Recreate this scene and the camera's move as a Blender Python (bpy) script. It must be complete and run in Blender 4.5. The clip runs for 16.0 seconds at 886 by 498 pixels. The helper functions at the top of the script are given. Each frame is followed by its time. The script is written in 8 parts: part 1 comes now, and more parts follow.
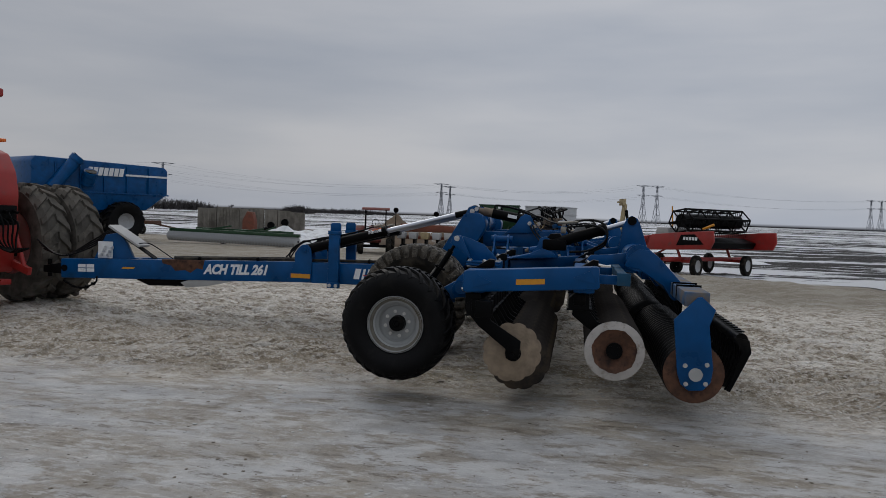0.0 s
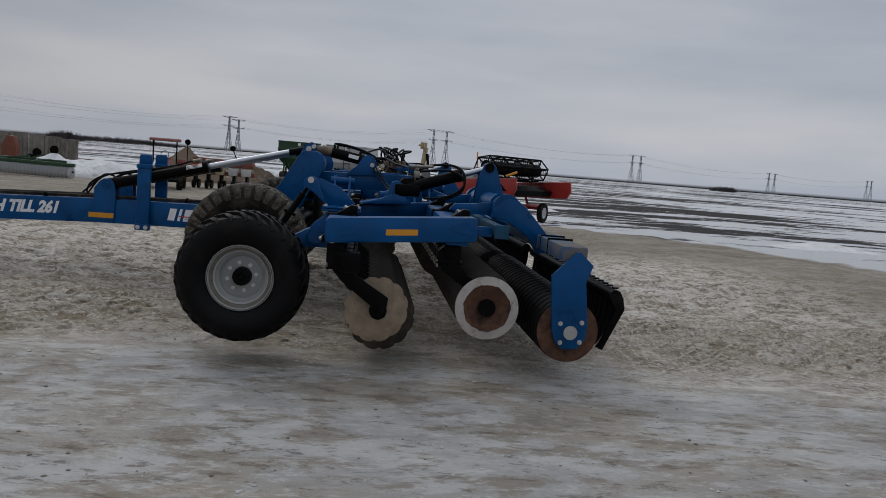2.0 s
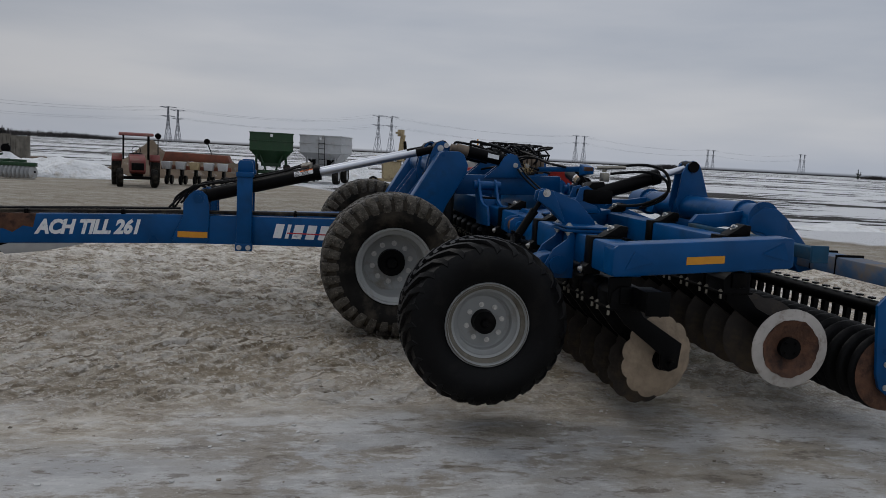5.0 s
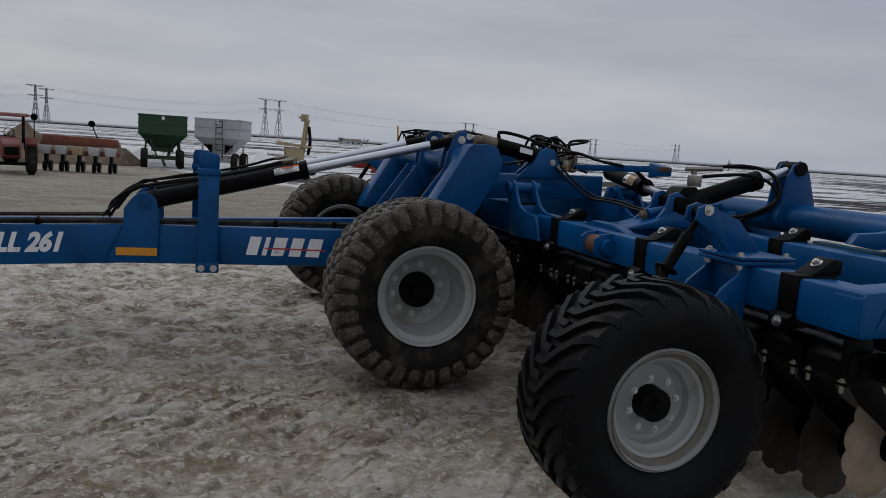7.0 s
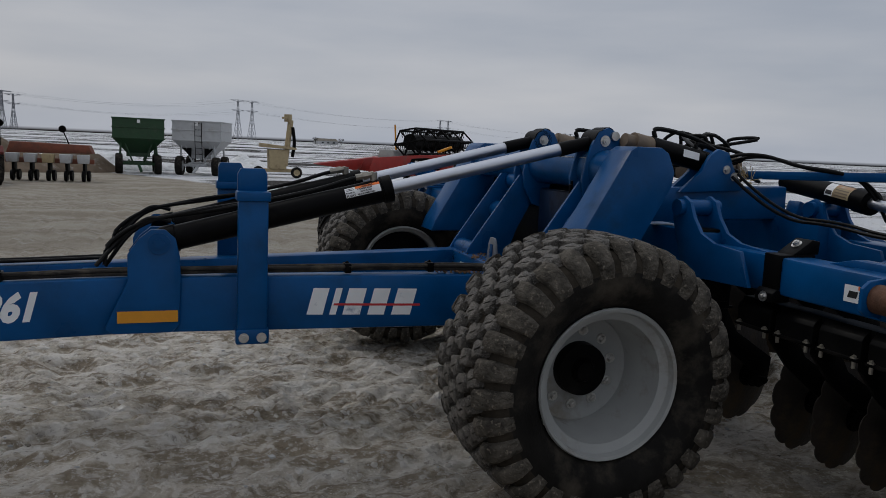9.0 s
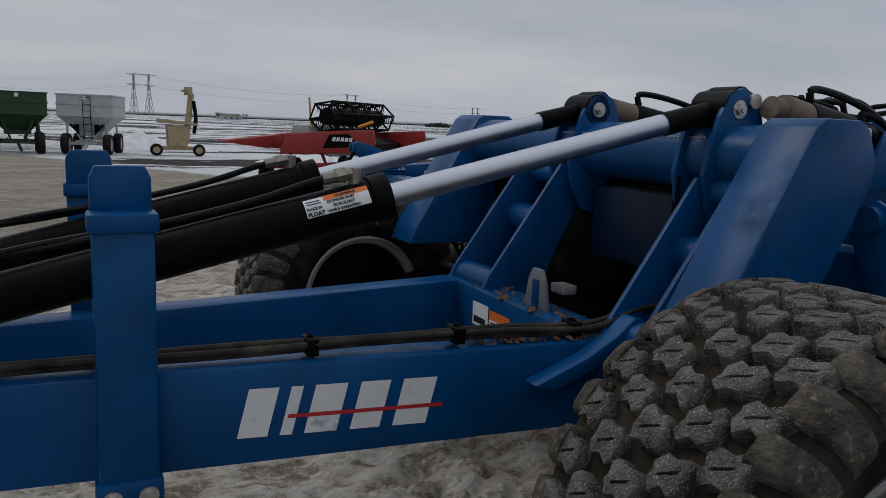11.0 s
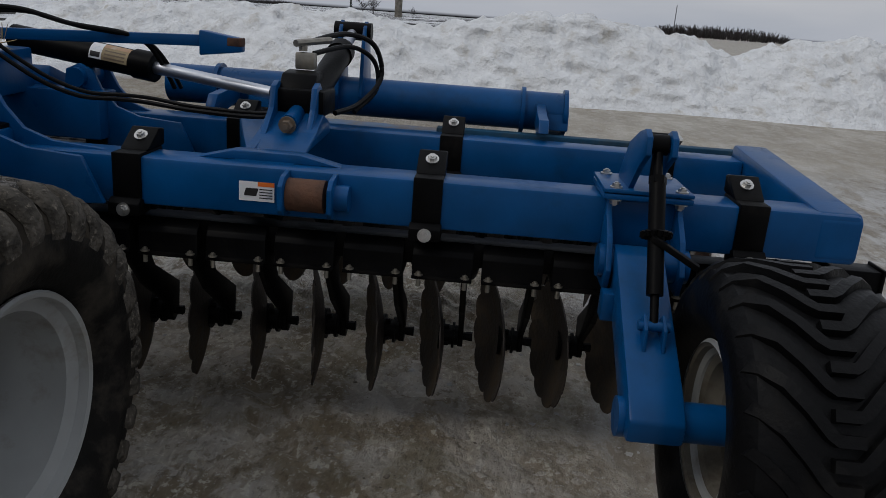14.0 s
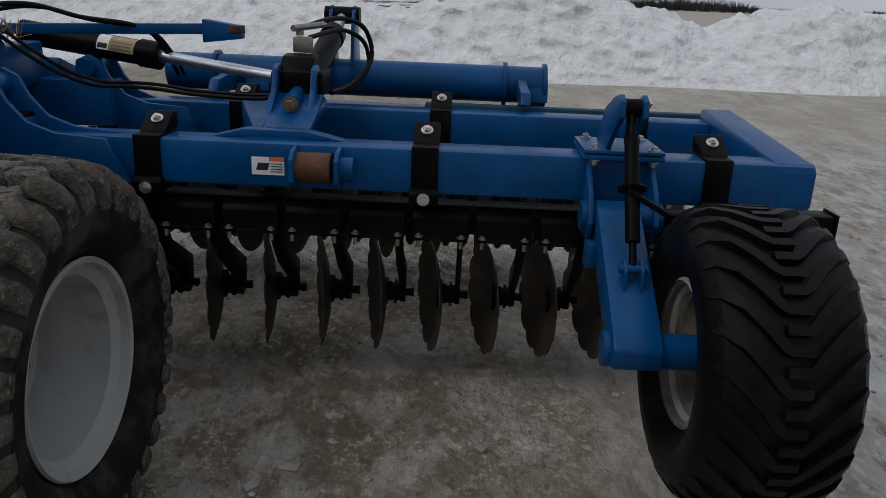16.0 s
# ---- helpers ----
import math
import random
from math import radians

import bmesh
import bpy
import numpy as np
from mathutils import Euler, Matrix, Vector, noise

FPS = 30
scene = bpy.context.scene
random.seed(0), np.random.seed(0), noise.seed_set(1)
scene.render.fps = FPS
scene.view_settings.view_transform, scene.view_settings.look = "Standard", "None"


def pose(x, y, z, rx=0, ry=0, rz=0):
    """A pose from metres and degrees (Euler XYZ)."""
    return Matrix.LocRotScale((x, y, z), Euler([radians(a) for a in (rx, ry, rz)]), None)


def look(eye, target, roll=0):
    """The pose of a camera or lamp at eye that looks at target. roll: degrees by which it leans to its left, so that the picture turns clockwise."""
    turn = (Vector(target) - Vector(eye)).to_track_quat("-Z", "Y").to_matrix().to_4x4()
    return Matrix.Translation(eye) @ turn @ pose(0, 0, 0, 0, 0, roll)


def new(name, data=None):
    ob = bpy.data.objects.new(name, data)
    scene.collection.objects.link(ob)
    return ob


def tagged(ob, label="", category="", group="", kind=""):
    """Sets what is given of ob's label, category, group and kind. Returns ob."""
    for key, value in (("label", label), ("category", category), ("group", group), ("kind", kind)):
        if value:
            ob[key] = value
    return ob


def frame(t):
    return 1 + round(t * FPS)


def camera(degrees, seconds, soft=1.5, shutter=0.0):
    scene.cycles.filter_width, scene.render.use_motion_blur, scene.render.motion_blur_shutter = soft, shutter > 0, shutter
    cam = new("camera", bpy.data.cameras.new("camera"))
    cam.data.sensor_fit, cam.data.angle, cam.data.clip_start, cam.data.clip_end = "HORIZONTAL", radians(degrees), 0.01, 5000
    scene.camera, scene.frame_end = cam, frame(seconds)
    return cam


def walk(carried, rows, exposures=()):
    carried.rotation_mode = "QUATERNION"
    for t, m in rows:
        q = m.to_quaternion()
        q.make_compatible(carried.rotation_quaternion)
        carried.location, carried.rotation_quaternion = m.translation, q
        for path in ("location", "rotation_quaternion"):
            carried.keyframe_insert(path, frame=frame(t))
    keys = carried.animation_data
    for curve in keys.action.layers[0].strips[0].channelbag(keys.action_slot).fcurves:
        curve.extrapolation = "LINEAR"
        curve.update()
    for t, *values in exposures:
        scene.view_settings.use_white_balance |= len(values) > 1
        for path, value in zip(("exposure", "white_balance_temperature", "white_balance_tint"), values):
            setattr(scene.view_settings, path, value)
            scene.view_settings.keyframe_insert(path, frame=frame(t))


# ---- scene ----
cam = camera(59.8, 16.0, soft=0.75)
PATH = [
    (0, (0.920, -10.544, 1.579), (0.577, -8.575, 1.493), 2.0),
    (0.5, (0.927, -10.437, 1.573), (0.606, -8.466, 1.467), 2.5),
    (1, (0.858, -10.242, 1.573), (0.559, -8.269, 1.444), 2.9),
    (1.5, (0.562, -9.995, 1.555), (0.465, -8.003, 1.408), 3.6),
    (2, (0.268, -9.841, 1.561), (0.472, -7.863, 1.351), 4.6),
    (2.5, (-0.033, -9.590, 1.579), (0.242, -7.621, 1.361), 3.9),
    (3, (-0.479, -9.407, 1.589), (-0.142, -7.448, 1.365), 3.2),
    (3.5, (-0.774, -9.230, 1.588), (-0.410, -7.277, 1.353), 2.7),
    (4, (-1.069, -9.031, 1.632), (-0.719, -7.076, 1.395), 2.2),
    (4.5, (-1.431, -8.632, 1.614), (-1.082, -6.678, 1.372), 2.5),
    (5, (-1.743, -8.225, 1.580), (-1.403, -6.269, 1.340), 3.0),
    (5.2, (-1.884, -8.042, 1.611), (-1.546, -6.085, 1.373), 3.0),
    (7.3, (-2.568, -6.055, 1.575), (-1.927, -4.179, 1.314), 3.6),
    (7.5, (-2.615, -5.844, 1.590), (-1.970, -3.970, 1.328), 3.5),
    (8, (-2.747, -5.343, 1.581), (-2.088, -3.473, 1.316), 3.4),
    (8.5, (-2.754, -4.832, 1.568), (-2.083, -2.967, 1.301), 2.7),
    (9, (-2.819, -4.301, 1.579), (-2.146, -2.436, 1.318), 2.5),
    (9.2, (-2.805, -4.084, 1.602), (-2.128, -2.221, 1.340), 2.4),
    (11.3, (-2.459, -2.135, 1.560), (-1.459, -0.438, 1.213), 2.2),
    (11.5, (-2.415, -2.035, 1.569), (-1.261, -0.456, 1.151), 2.6),
    (12, (-2.417, -2.028, 1.593), (-1.249, -0.480, 1.103), 2.4),
    (12.5, (-2.531, -2.112, 1.623), (-1.152, -0.748, 1.137), 4.1),
    (13, (-2.676, -2.258, 1.683), (-0.931, -1.410, 1.200), 4.2),
    (13.5, (-2.762, -2.503, 1.713), (-0.892, -2.009, 1.205), 3.8),
    (14, (-2.818, -2.670, 1.711), (-0.905, -2.587, 1.132), 4.3),
    (14.5, (-2.974, -2.679, 1.697), (-1.066, -2.803, 1.109), 4.2),
    (15, (-3.100, -2.678, 1.697), (-1.207, -2.874, 1.081), 4.7),
    (15.5, (-3.119, -2.675, 1.707), (-1.225, -2.846, 1.087), 4.0),
    (16, (-3.125, -2.615, 1.714), (-1.224, -2.585, 1.094), 2.4),
]
EXPOSURES = [(0, -0.08), (5, -0.08), (9, -0.12), (11.3, -0.10), (12.5, -0.18), (13, -0.16), (14.5, -0.16), (16, -0.13)]
walk(cam, [(t, look(eye, target, roll)) for t, eye, target, roll in PATH], EXPOSURES)

# ---- sky and sun ----
SUN_EL, SUN_ROT = radians(48), radians(-39)
world = bpy.data.worlds.new("overcast_sky")
scene.world = world
world.use_nodes = True
wn, wl = world.node_tree.nodes, world.node_tree.links
wn.clear()
w_out = wn.new("ShaderNodeOutputWorld")
w_sky = wn.new("ShaderNodeTexSky")
w_sky.sky_type, w_sky.sun_disc, w_sky.sun_elevation, w_sky.sun_rotation = "NISHITA", False, SUN_EL, SUN_ROT
w_sky.dust_density = 4.0
w_bg1 = wn.new("ShaderNodeBackground")
w_bg1.inputs["Strength"].default_value = 0.05
wl.new(w_sky.outputs[0], w_bg1.inputs["Color"])
w_co = wn.new("ShaderNodeTexCoord")
w_sep = wn.new("ShaderNodeSeparateXYZ")
wl.new(w_co.outputs["Generated"], w_sep.inputs[0])
w_map = wn.new("ShaderNodeMapping")
w_map.inputs["Scale"].default_value = (1.3, 1.3, 7.0)
wl.new(w_co.outputs["Generated"], w_map.inputs["Vector"])
w_no = wn.new("ShaderNodeTexNoise")
w_no.inputs["Scale"].default_value, w_no.inputs["Detail"].default_value, w_no.inputs["Roughness"].default_value = 1.5, 5.0, 0.5
wl.new(w_map.outputs[0], w_no.inputs["Vector"])
w_ramp = wn.new("ShaderNodeValToRGB")
w_ramp.color_ramp.elements[0].position, w_ramp.color_ramp.elements[0].color = 0.30, (0.322, 0.353, 0.408, 1)
w_ramp.color_ramp.elements[1].position, w_ramp.color_ramp.elements[1].color = 0.68, (0.458, 0.470, 0.500, 1)
wl.new(w_no.outputs["Fac"], w_ramp.inputs[0])
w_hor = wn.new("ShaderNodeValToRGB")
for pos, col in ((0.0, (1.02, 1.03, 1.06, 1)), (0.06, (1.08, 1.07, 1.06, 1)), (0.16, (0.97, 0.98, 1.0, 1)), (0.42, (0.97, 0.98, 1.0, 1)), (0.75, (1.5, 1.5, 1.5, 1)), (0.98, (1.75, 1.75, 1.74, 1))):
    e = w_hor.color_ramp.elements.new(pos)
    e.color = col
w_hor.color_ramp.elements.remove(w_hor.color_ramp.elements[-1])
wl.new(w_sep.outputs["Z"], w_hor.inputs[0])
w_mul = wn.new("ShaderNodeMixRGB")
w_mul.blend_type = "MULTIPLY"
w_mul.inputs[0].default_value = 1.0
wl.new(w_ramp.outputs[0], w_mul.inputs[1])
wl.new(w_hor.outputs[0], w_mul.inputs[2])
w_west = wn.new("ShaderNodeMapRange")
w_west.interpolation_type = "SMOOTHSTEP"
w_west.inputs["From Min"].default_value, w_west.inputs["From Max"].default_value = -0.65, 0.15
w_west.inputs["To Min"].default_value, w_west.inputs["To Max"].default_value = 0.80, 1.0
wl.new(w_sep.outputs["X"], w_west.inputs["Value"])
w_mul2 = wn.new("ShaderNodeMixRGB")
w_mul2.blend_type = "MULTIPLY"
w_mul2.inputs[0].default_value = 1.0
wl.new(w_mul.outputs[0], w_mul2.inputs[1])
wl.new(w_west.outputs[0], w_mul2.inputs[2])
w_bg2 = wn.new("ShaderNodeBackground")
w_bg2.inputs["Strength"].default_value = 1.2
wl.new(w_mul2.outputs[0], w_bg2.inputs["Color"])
w_add = wn.new("ShaderNodeMixShader")
w_add.inputs[0].default_value = 0.9
wl.new(w_bg1.outputs[0], w_add.inputs[1])
wl.new(w_bg2.outputs[0], w_add.inputs[2])
wl.new(w_add.outputs[0], w_out.inputs[0])

sun = new("sun", bpy.data.lights.new("sun", "SUN"))
sun.data.energy, sun.data.angle, sun.data.color = 0.6, radians(25), (1.0, 0.96, 0.9)
sun.matrix_world = look((0, 0, 30), (0 - 8 * math.sin(SUN_ROT), -8 * math.cos(SUN_ROT), 30 - 8 * math.tan(SUN_EL)))


# ---- materials ----
def material(name, base, rough=0.5, metal=0.0, spread=0.15, scale=6.0, bump=0.0, bump_scale=60.0, dirt=None, dirt_amount=0.0, dirt_scale=3.0, stretch=(1, 1, 1), coat=0.0, spec=0.5, deep=0.01):
    """A painted, rubber, metal or earthen surface: two scales of tone, wear or dirt patches, and fine relief."""
    m = bpy.data.materials.new(name)
    m.use_nodes = True
    n, l = m.node_tree.nodes, m.node_tree.links
    b = n["Principled BSDF"]
    b.inputs["Metallic"].default_value = metal
    b.inputs["Specular IOR Level"].default_value = spec
    if coat:
        b.inputs["Coat Weight"].default_value, b.inputs["Coat Roughness"].default_value = coat, 0.2
    co = n.new("ShaderNodeTexCoord")
    mp = n.new("ShaderNodeMapping")
    mp.inputs["Scale"].default_value = stretch
    l.new(co.outputs["Object"], mp.inputs["Vector"])
    n1 = n.new("ShaderNodeTexNoise")
    n1.inputs["Scale"].default_value, n1.inputs["Detail"].default_value = scale, 6.0
    l.new(mp.outputs[0], n1.inputs["Vector"])
    r1 = n.new("ShaderNodeValToRGB")
    lo, hi = 1 - spread, 1 + spread
    r1.color_ramp.elements[0].position, r1.color_ramp.elements[1].position = 0.3, 0.7
    r1.color_ramp.elements[0].color = (base[0] * lo, base[1] * lo, base[2] * lo, 1)
    r1.color_ramp.elements[1].color = (base[0] * hi, base[1] * hi, base[2] * hi, 1)
    l.new(n1.outputs["Fac"], r1.inputs[0])
    colour = r1.outputs[0]
    rr = n.new("ShaderNodeMapRange")
    rr.inputs["To Min"].default_value, rr.inputs["To Max"].default_value = max(0.03, rough - 0.1), min(1.0, rough + 0.12)
    l.new(n1.outputs["Fac"], rr.inputs["Value"])
    rough_out = rr.outputs[0]
    if dirt:
        n2 = n.new("ShaderNodeTexNoise")
        n2.inputs["Scale"].default_value, n2.inputs["Detail"].default_value, n2.inputs["Roughness"].default_value = dirt_scale, 9.0, 0.65
        l.new(co.outputs["Object"], n2.inputs["Vector"])
        r2 = n.new("ShaderNodeMapRange")
        r2.inputs["From Min"].default_value, r2.inputs["From Max"].default_value = 0.62 - 0.3 * dirt_amount, 0.80 - 0.3 * dirt_amount
        l.new(n2.outputs["Fac"], r2.inputs["Value"])
        mx = n.new("ShaderNodeMixRGB")
        mx.inputs[2].default_value = (*dirt, 1)
        l.new(r2.outputs[0], mx.inputs[0])
        l.new(colour, mx.inputs[1])
        colour = mx.outputs[0]
        ad = n.new("ShaderNodeMath")
        ad.operation, ad.use_clamp = "MULTIPLY_ADD", True
        l.new(r2.outputs[0], ad.inputs[0])
        ad.inputs[1].default_value = 0.3
        l.new(rough_out, ad.inputs[2])
        rough_out = ad.outputs[0]
    l.new(colour, b.inputs["Base Color"])
    l.new(rough_out, b.inputs["Roughness"])
    if bump:
        n3 = n.new("ShaderNodeTexNoise")
        n3.inputs["Scale"].default_value, n3.inputs["Detail"].default_value = bump_scale, 8.0
        l.new(mp.outputs[0], n3.inputs["Vector"])
        bp = n.new("ShaderNodeBump")
        bp.inputs["Strength"].default_value, bp.inputs["Distance"].default_value = bump, deep
        l.new(n3.outputs["Fac"], bp.inputs["Height"])
        l.new(bp.outputs[0], b.inputs["Normal"])
    return m


DUST = (0.16, 0.13, 0.10)
BLUE = material("blue_paint", (0.0004, 0.060, 0.190), 0.30, 0, 0.22, 4, 0.06, 45, (0.004, 0.040, 0.105), 0.16, 2.6, spec=0.20)
# blue paint with the tower recess's shade put into its colour
SHADED_BLUE = material("shaded_blue_paint", (0.001, 0.012, 0.04), 0.5, 0, 0.3, 6, 0.1, 40, (0.01, 0.009, 0.008), 0.35, 3, spec=0.25)
BLUE_DUSTY = material("dusty_blue_paint", (0.035, 0.09, 0.18), 0.6, 0, 0.2, 5, 0.1, 40, DUST, 0.6, 3)
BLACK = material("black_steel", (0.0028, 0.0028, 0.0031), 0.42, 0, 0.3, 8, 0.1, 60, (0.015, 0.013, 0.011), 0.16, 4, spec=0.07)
HOSE = material("black_hose", (0.0035, 0.0035, 0.0038), 0.45, 0, 0.2, 20, 0.1, 90, spec=0.16)
HOSE_DUSTY = material("dusty_hose", (0.030, 0.027, 0.024), 0.75, 0, 0.5, 8, 0.2, 60, (0.10, 0.085, 0.065), 0.42, 6, spec=0.2)
RUBBER = material("muddy_rubber", (0.011, 0.0102, 0.0092), 0.72, 0, 0.35, 9, 0.5, 40, (0.055, 0.047, 0.037), 0.42, 4.5, spec=0.12)
DUSTY_TYRE = material("dusty_tractor_tyre", (0.085, 0.078, 0.068), 0.9, 0, 0.35, 5, 0.5, 40, (0.15, 0.135, 0.115), 0.4, 3, spec=0.12)
MUDDY = material("mud_caked_rubber", (0.074, 0.066, 0.055), 0.82, 0, 0.65, 16, 1.0, 60, (0.27, 0.235, 0.19), 0.22, 50, spec=0.15, deep=0.02)
GROOVE = material("mud_in_tread", (0.031, 0.026, 0.020), 0.9, 0, 0.4, 10, 1.0, 40, (0.050, 0.041, 0.030), 0.28, 9, spec=0.12)
LUG = material("frosted_rubber_blocks", (0.088, 0.080, 0.070), 0.60, 0, 0.75, 24, 1.0, 120, (0.50, 0.48, 0.455), 0.26, 240, spec=0.25, deep=0.012)
DUSTY_BLUE = material("dusty_blue_paint", (0.012, 0.055, 0.105), 0.6, 0, 0.3, 5, 0.1, 45, (0.07, 0.08, 0.075), 0.45, 2.2, spec=0.15)
RUBBER_CLEAN = material("black_rubber", (0.0034, 0.0034, 0.0038), 0.45, 0, 0.25, 6, 0.3, 50, (0.014, 0.013, 0.012), 0.24, 5, spec=0.13)
RIM = material("grey_rim_paint", (0.31, 0.318, 0.312), 0.42, 0, 0.08, 5, 0.05, 30, (0.20, 0.175, 0.14), 0.22, 4)
RIM_MUD_SHADE = material("muddy_shaded_rim", (0.15, 0.138, 0.115), 0.7, 0, 0.25, 6, 0.2, 30, (0.09, 0.075, 0.055), 0.4, 5, spec=0.2)
CHROME = material("chromed_rod", (0.54, 0.56, 0.61), 0.40, 1, 0.04, 10)
STEEL = material("zinc_bolt", (0.55, 0.54, 0.52), 0.38, 1, 0.15, 40)
RUST = material("rusty_steel", (0.10, 0.045, 0.025), 0.75, 0.2, 0.4, 14, 0.5, 60, (0.03, 0.02, 0.017), 0.4, 8)
SOILED = material("soil_polished_disc", (0.035, 0.028, 0.023), 0.55, 0.4, 0.35, 10, 0.3, 50, (0.10, 0.075, 0.05), 0.4, 6)
WORN = material("bare_worn_steel", (0.46, 0.43, 0.40), 0.5, 0.3, 0.12, 12, 0.15, 70, (0.25, 0.2, 0.16), 0.3, 9)
TAN_DISC = material("mud_coated_disc", (0.26, 0.20, 0.14), 0.85, 0, 0.25, 12, 0.4, 50)
YELLOW = material("amber_reflector", (0.62, 0.26, 0.012), 0.35, 0, 0.05, 30)
WHITE = material("white_decal", (0.72, 0.73, 0.74), 0.45, 0, 0.05, 10, 0, 60, (0.02, 0.08, 0.22), 0.08, 9)
FADED_LABEL = material("faded_orange_label", (0.42, 0.26, 0.15), 0.55, 0, 0.25, 12, 0, 60, (0.5, 0.44, 0.36), 0.4, 14)
ORANGE = material("orange_decal", (0.75, 0.16, 0.02), 0.45, 0, 0.05, 10)
INK = material("black_print", (0.015, 0.015, 0.016), 0.5, 0, 0.05, 10)
RED_INK = material("red_stripe", (0.45, 0.02, 0.025), 0.45, 0, 0.05, 10)
RED = material("red_paint", (0.30, 0.018, 0.014), 0.4, 0, 0.12, 5, 0.05, 40, (0.12, 0.06, 0.05), 0.2, 3)
FADED_RED = material("faded_red_paint", (0.15, 0.024, 0.02), 0.6, 0, 0.2, 4, 0.1, 40, (0.16, 0.1, 0.08), 0.35, 3)
ORANGE_RUST = material("rusty_orange_paint", (0.16, 0.046, 0.024), 0.7, 0, 0.25, 4, 0.1, 40, (0.12, 0.06, 0.04), 0.4, 3)
GREEN = material("green_paint", (0.008, 0.045, 0.014), 0.45, 0, 0.15, 4, 0.05, 40, (0.06, 0.08, 0.05), 0.2, 3)
GREYWHITE = material("grey_white_paint", (0.42, 0.43, 0.44), 0.5, 0, 0.08, 4, 0.05, 40, (0.3, 0.27, 0.23), 0.2, 3)
CREAM = material("cream_paint", (0.38, 0.30, 0.17), 0.6, 0, 0.12, 4, 0.1, 40, (0.2, 0.14, 0.08), 0.35, 3)
CONCRETE = material("weathered_concrete", (0.17, 0.155, 0.13), 0.9, 0, 0.25, 1.5, 0.5, 12, (0.09, 0.08, 0.065), 0.5, 0.8)
DIRT = material("dirt_heap", (0.13, 0.095, 0.065), 0.95, 0, 0.3, 1.2, 0.8, 6, (0.5, 0.5, 0.5), 0.1, 1)
RUSTY_SOIL = material("rusty_dried_soil", (0.12, 0.066, 0.036), 0.95, 0, 0.4, 9, 0.6, 30)
SNOW = material("dirty_snow", (0.74, 0.75, 0.76), 0.75, 0, 0.10, 2.5, 1.0, 6, (0.50, 0.47, 0.42), 0.26, 1.6, deep=0.14)
BARK = material("bare_twigs", (0.05, 0.045, 0.045), 0.9, 0, 0.2, 3)
EVERGREEN = material("far_evergreen", (0.02, 0.028, 0.02), 0.9, 0, 0.3, 3)
GALV = material("galvanised_lattice", (0.20, 0.21, 0.23), 0.6, 0.3, 0.1, 1)
GLASS = material("dark_glass", (0.02, 0.025, 0.03), 0.08, 0, 0.05, 3)
STRAW = material("dry_straw", (0.42, 0.30, 0.14), 0.8, 0, 0.2, 30)
LIGHT_GREY = material("light_grey_skid", (0.36, 0.36, 0.35), 0.5, 0, 0.1, 8)
VALVE = material("brass_grey_fitting", (0.28, 0.26, 0.22), 0.4, 0.7, 0.2, 30)
RAM_BROWN = material("browned_cylinder_end", (0.16, 0.12, 0.085), 0.6, 0.2, 0.2, 20)


# ---- building helpers ----
def box(bm, x0, x1, y0, y1, z0, z1, bevel=0.0):
    r = bmesh.ops.create_cube(bm, size=1.0, matrix=Matrix.LocRotScale(((x0 + x1) / 2, (y0 + y1) / 2, (z0 + z1) / 2), None, (abs(x1 - x0), abs(y1 - y0), abs(z1 - z0))))
    if bevel:
        edges = list({e for v in r["verts"] for e in v.link_edges})
        bmesh.ops.bevel(bm, geom=edges, offset=bevel, segments=2, profile=0.5, affect="EDGES")
    return bm


def frame_of(p, q, up=(0, 0, 1)):
    p, q, up = Vector(p), Vector(q), Vector(up)
    z = (q - p).normalized()
    if abs(z.dot(up)) > 0.999:
        up = Vector((1, 0, 0))
    x = up.cross(z).normalized()
    y = z.cross(x)
    return Matrix.Translation(p) @ Matrix((x, y, z)).transposed().to_4x4(), (q - p).length


def beam(bm, p, q, w, h, bevel=0.008, up=(0, 0, 1)):
    """A box section from p to q, w wide across and h high."""
    m, length = frame_of(p, q, up)
    r = bmesh.ops.create_cube(bm, size=1.0, matrix=m @ Matrix.LocRotScale((0, 0, length / 2), None, (w, h, length)))
    if bevel:
        edges = list({e for v in r["verts"] for e in v.link_edges})
        bmesh.ops.bevel(bm, geom=edges, offset=bevel, segments=2, profile=0.5, affect="EDGES")
    return bm


def rod(bm, p, q, r, r2=None, n=20, caps=True):
    m, length = frame_of(p, q)
    turn = [(math.cos(2 * math.pi * k / n), math.sin(2 * math.pi * k / n)) for k in range(n)]
    low = [bm.verts.new(m @ Vector((r * c, r * s, 0))) for c, s in turn]
    end = r if r2 is None else r2
    high = [bm.verts.new(m @ Vector((end * c, end * s, length))) for c, s in turn]
    for k in range(n):
        bm.faces.new((low[k], low[(k + 1) % n], high[(k + 1) % n], high[k]))
    if caps:
        bm.faces.new(list(reversed(low)))
        bm.faces.new(high)
    return bm


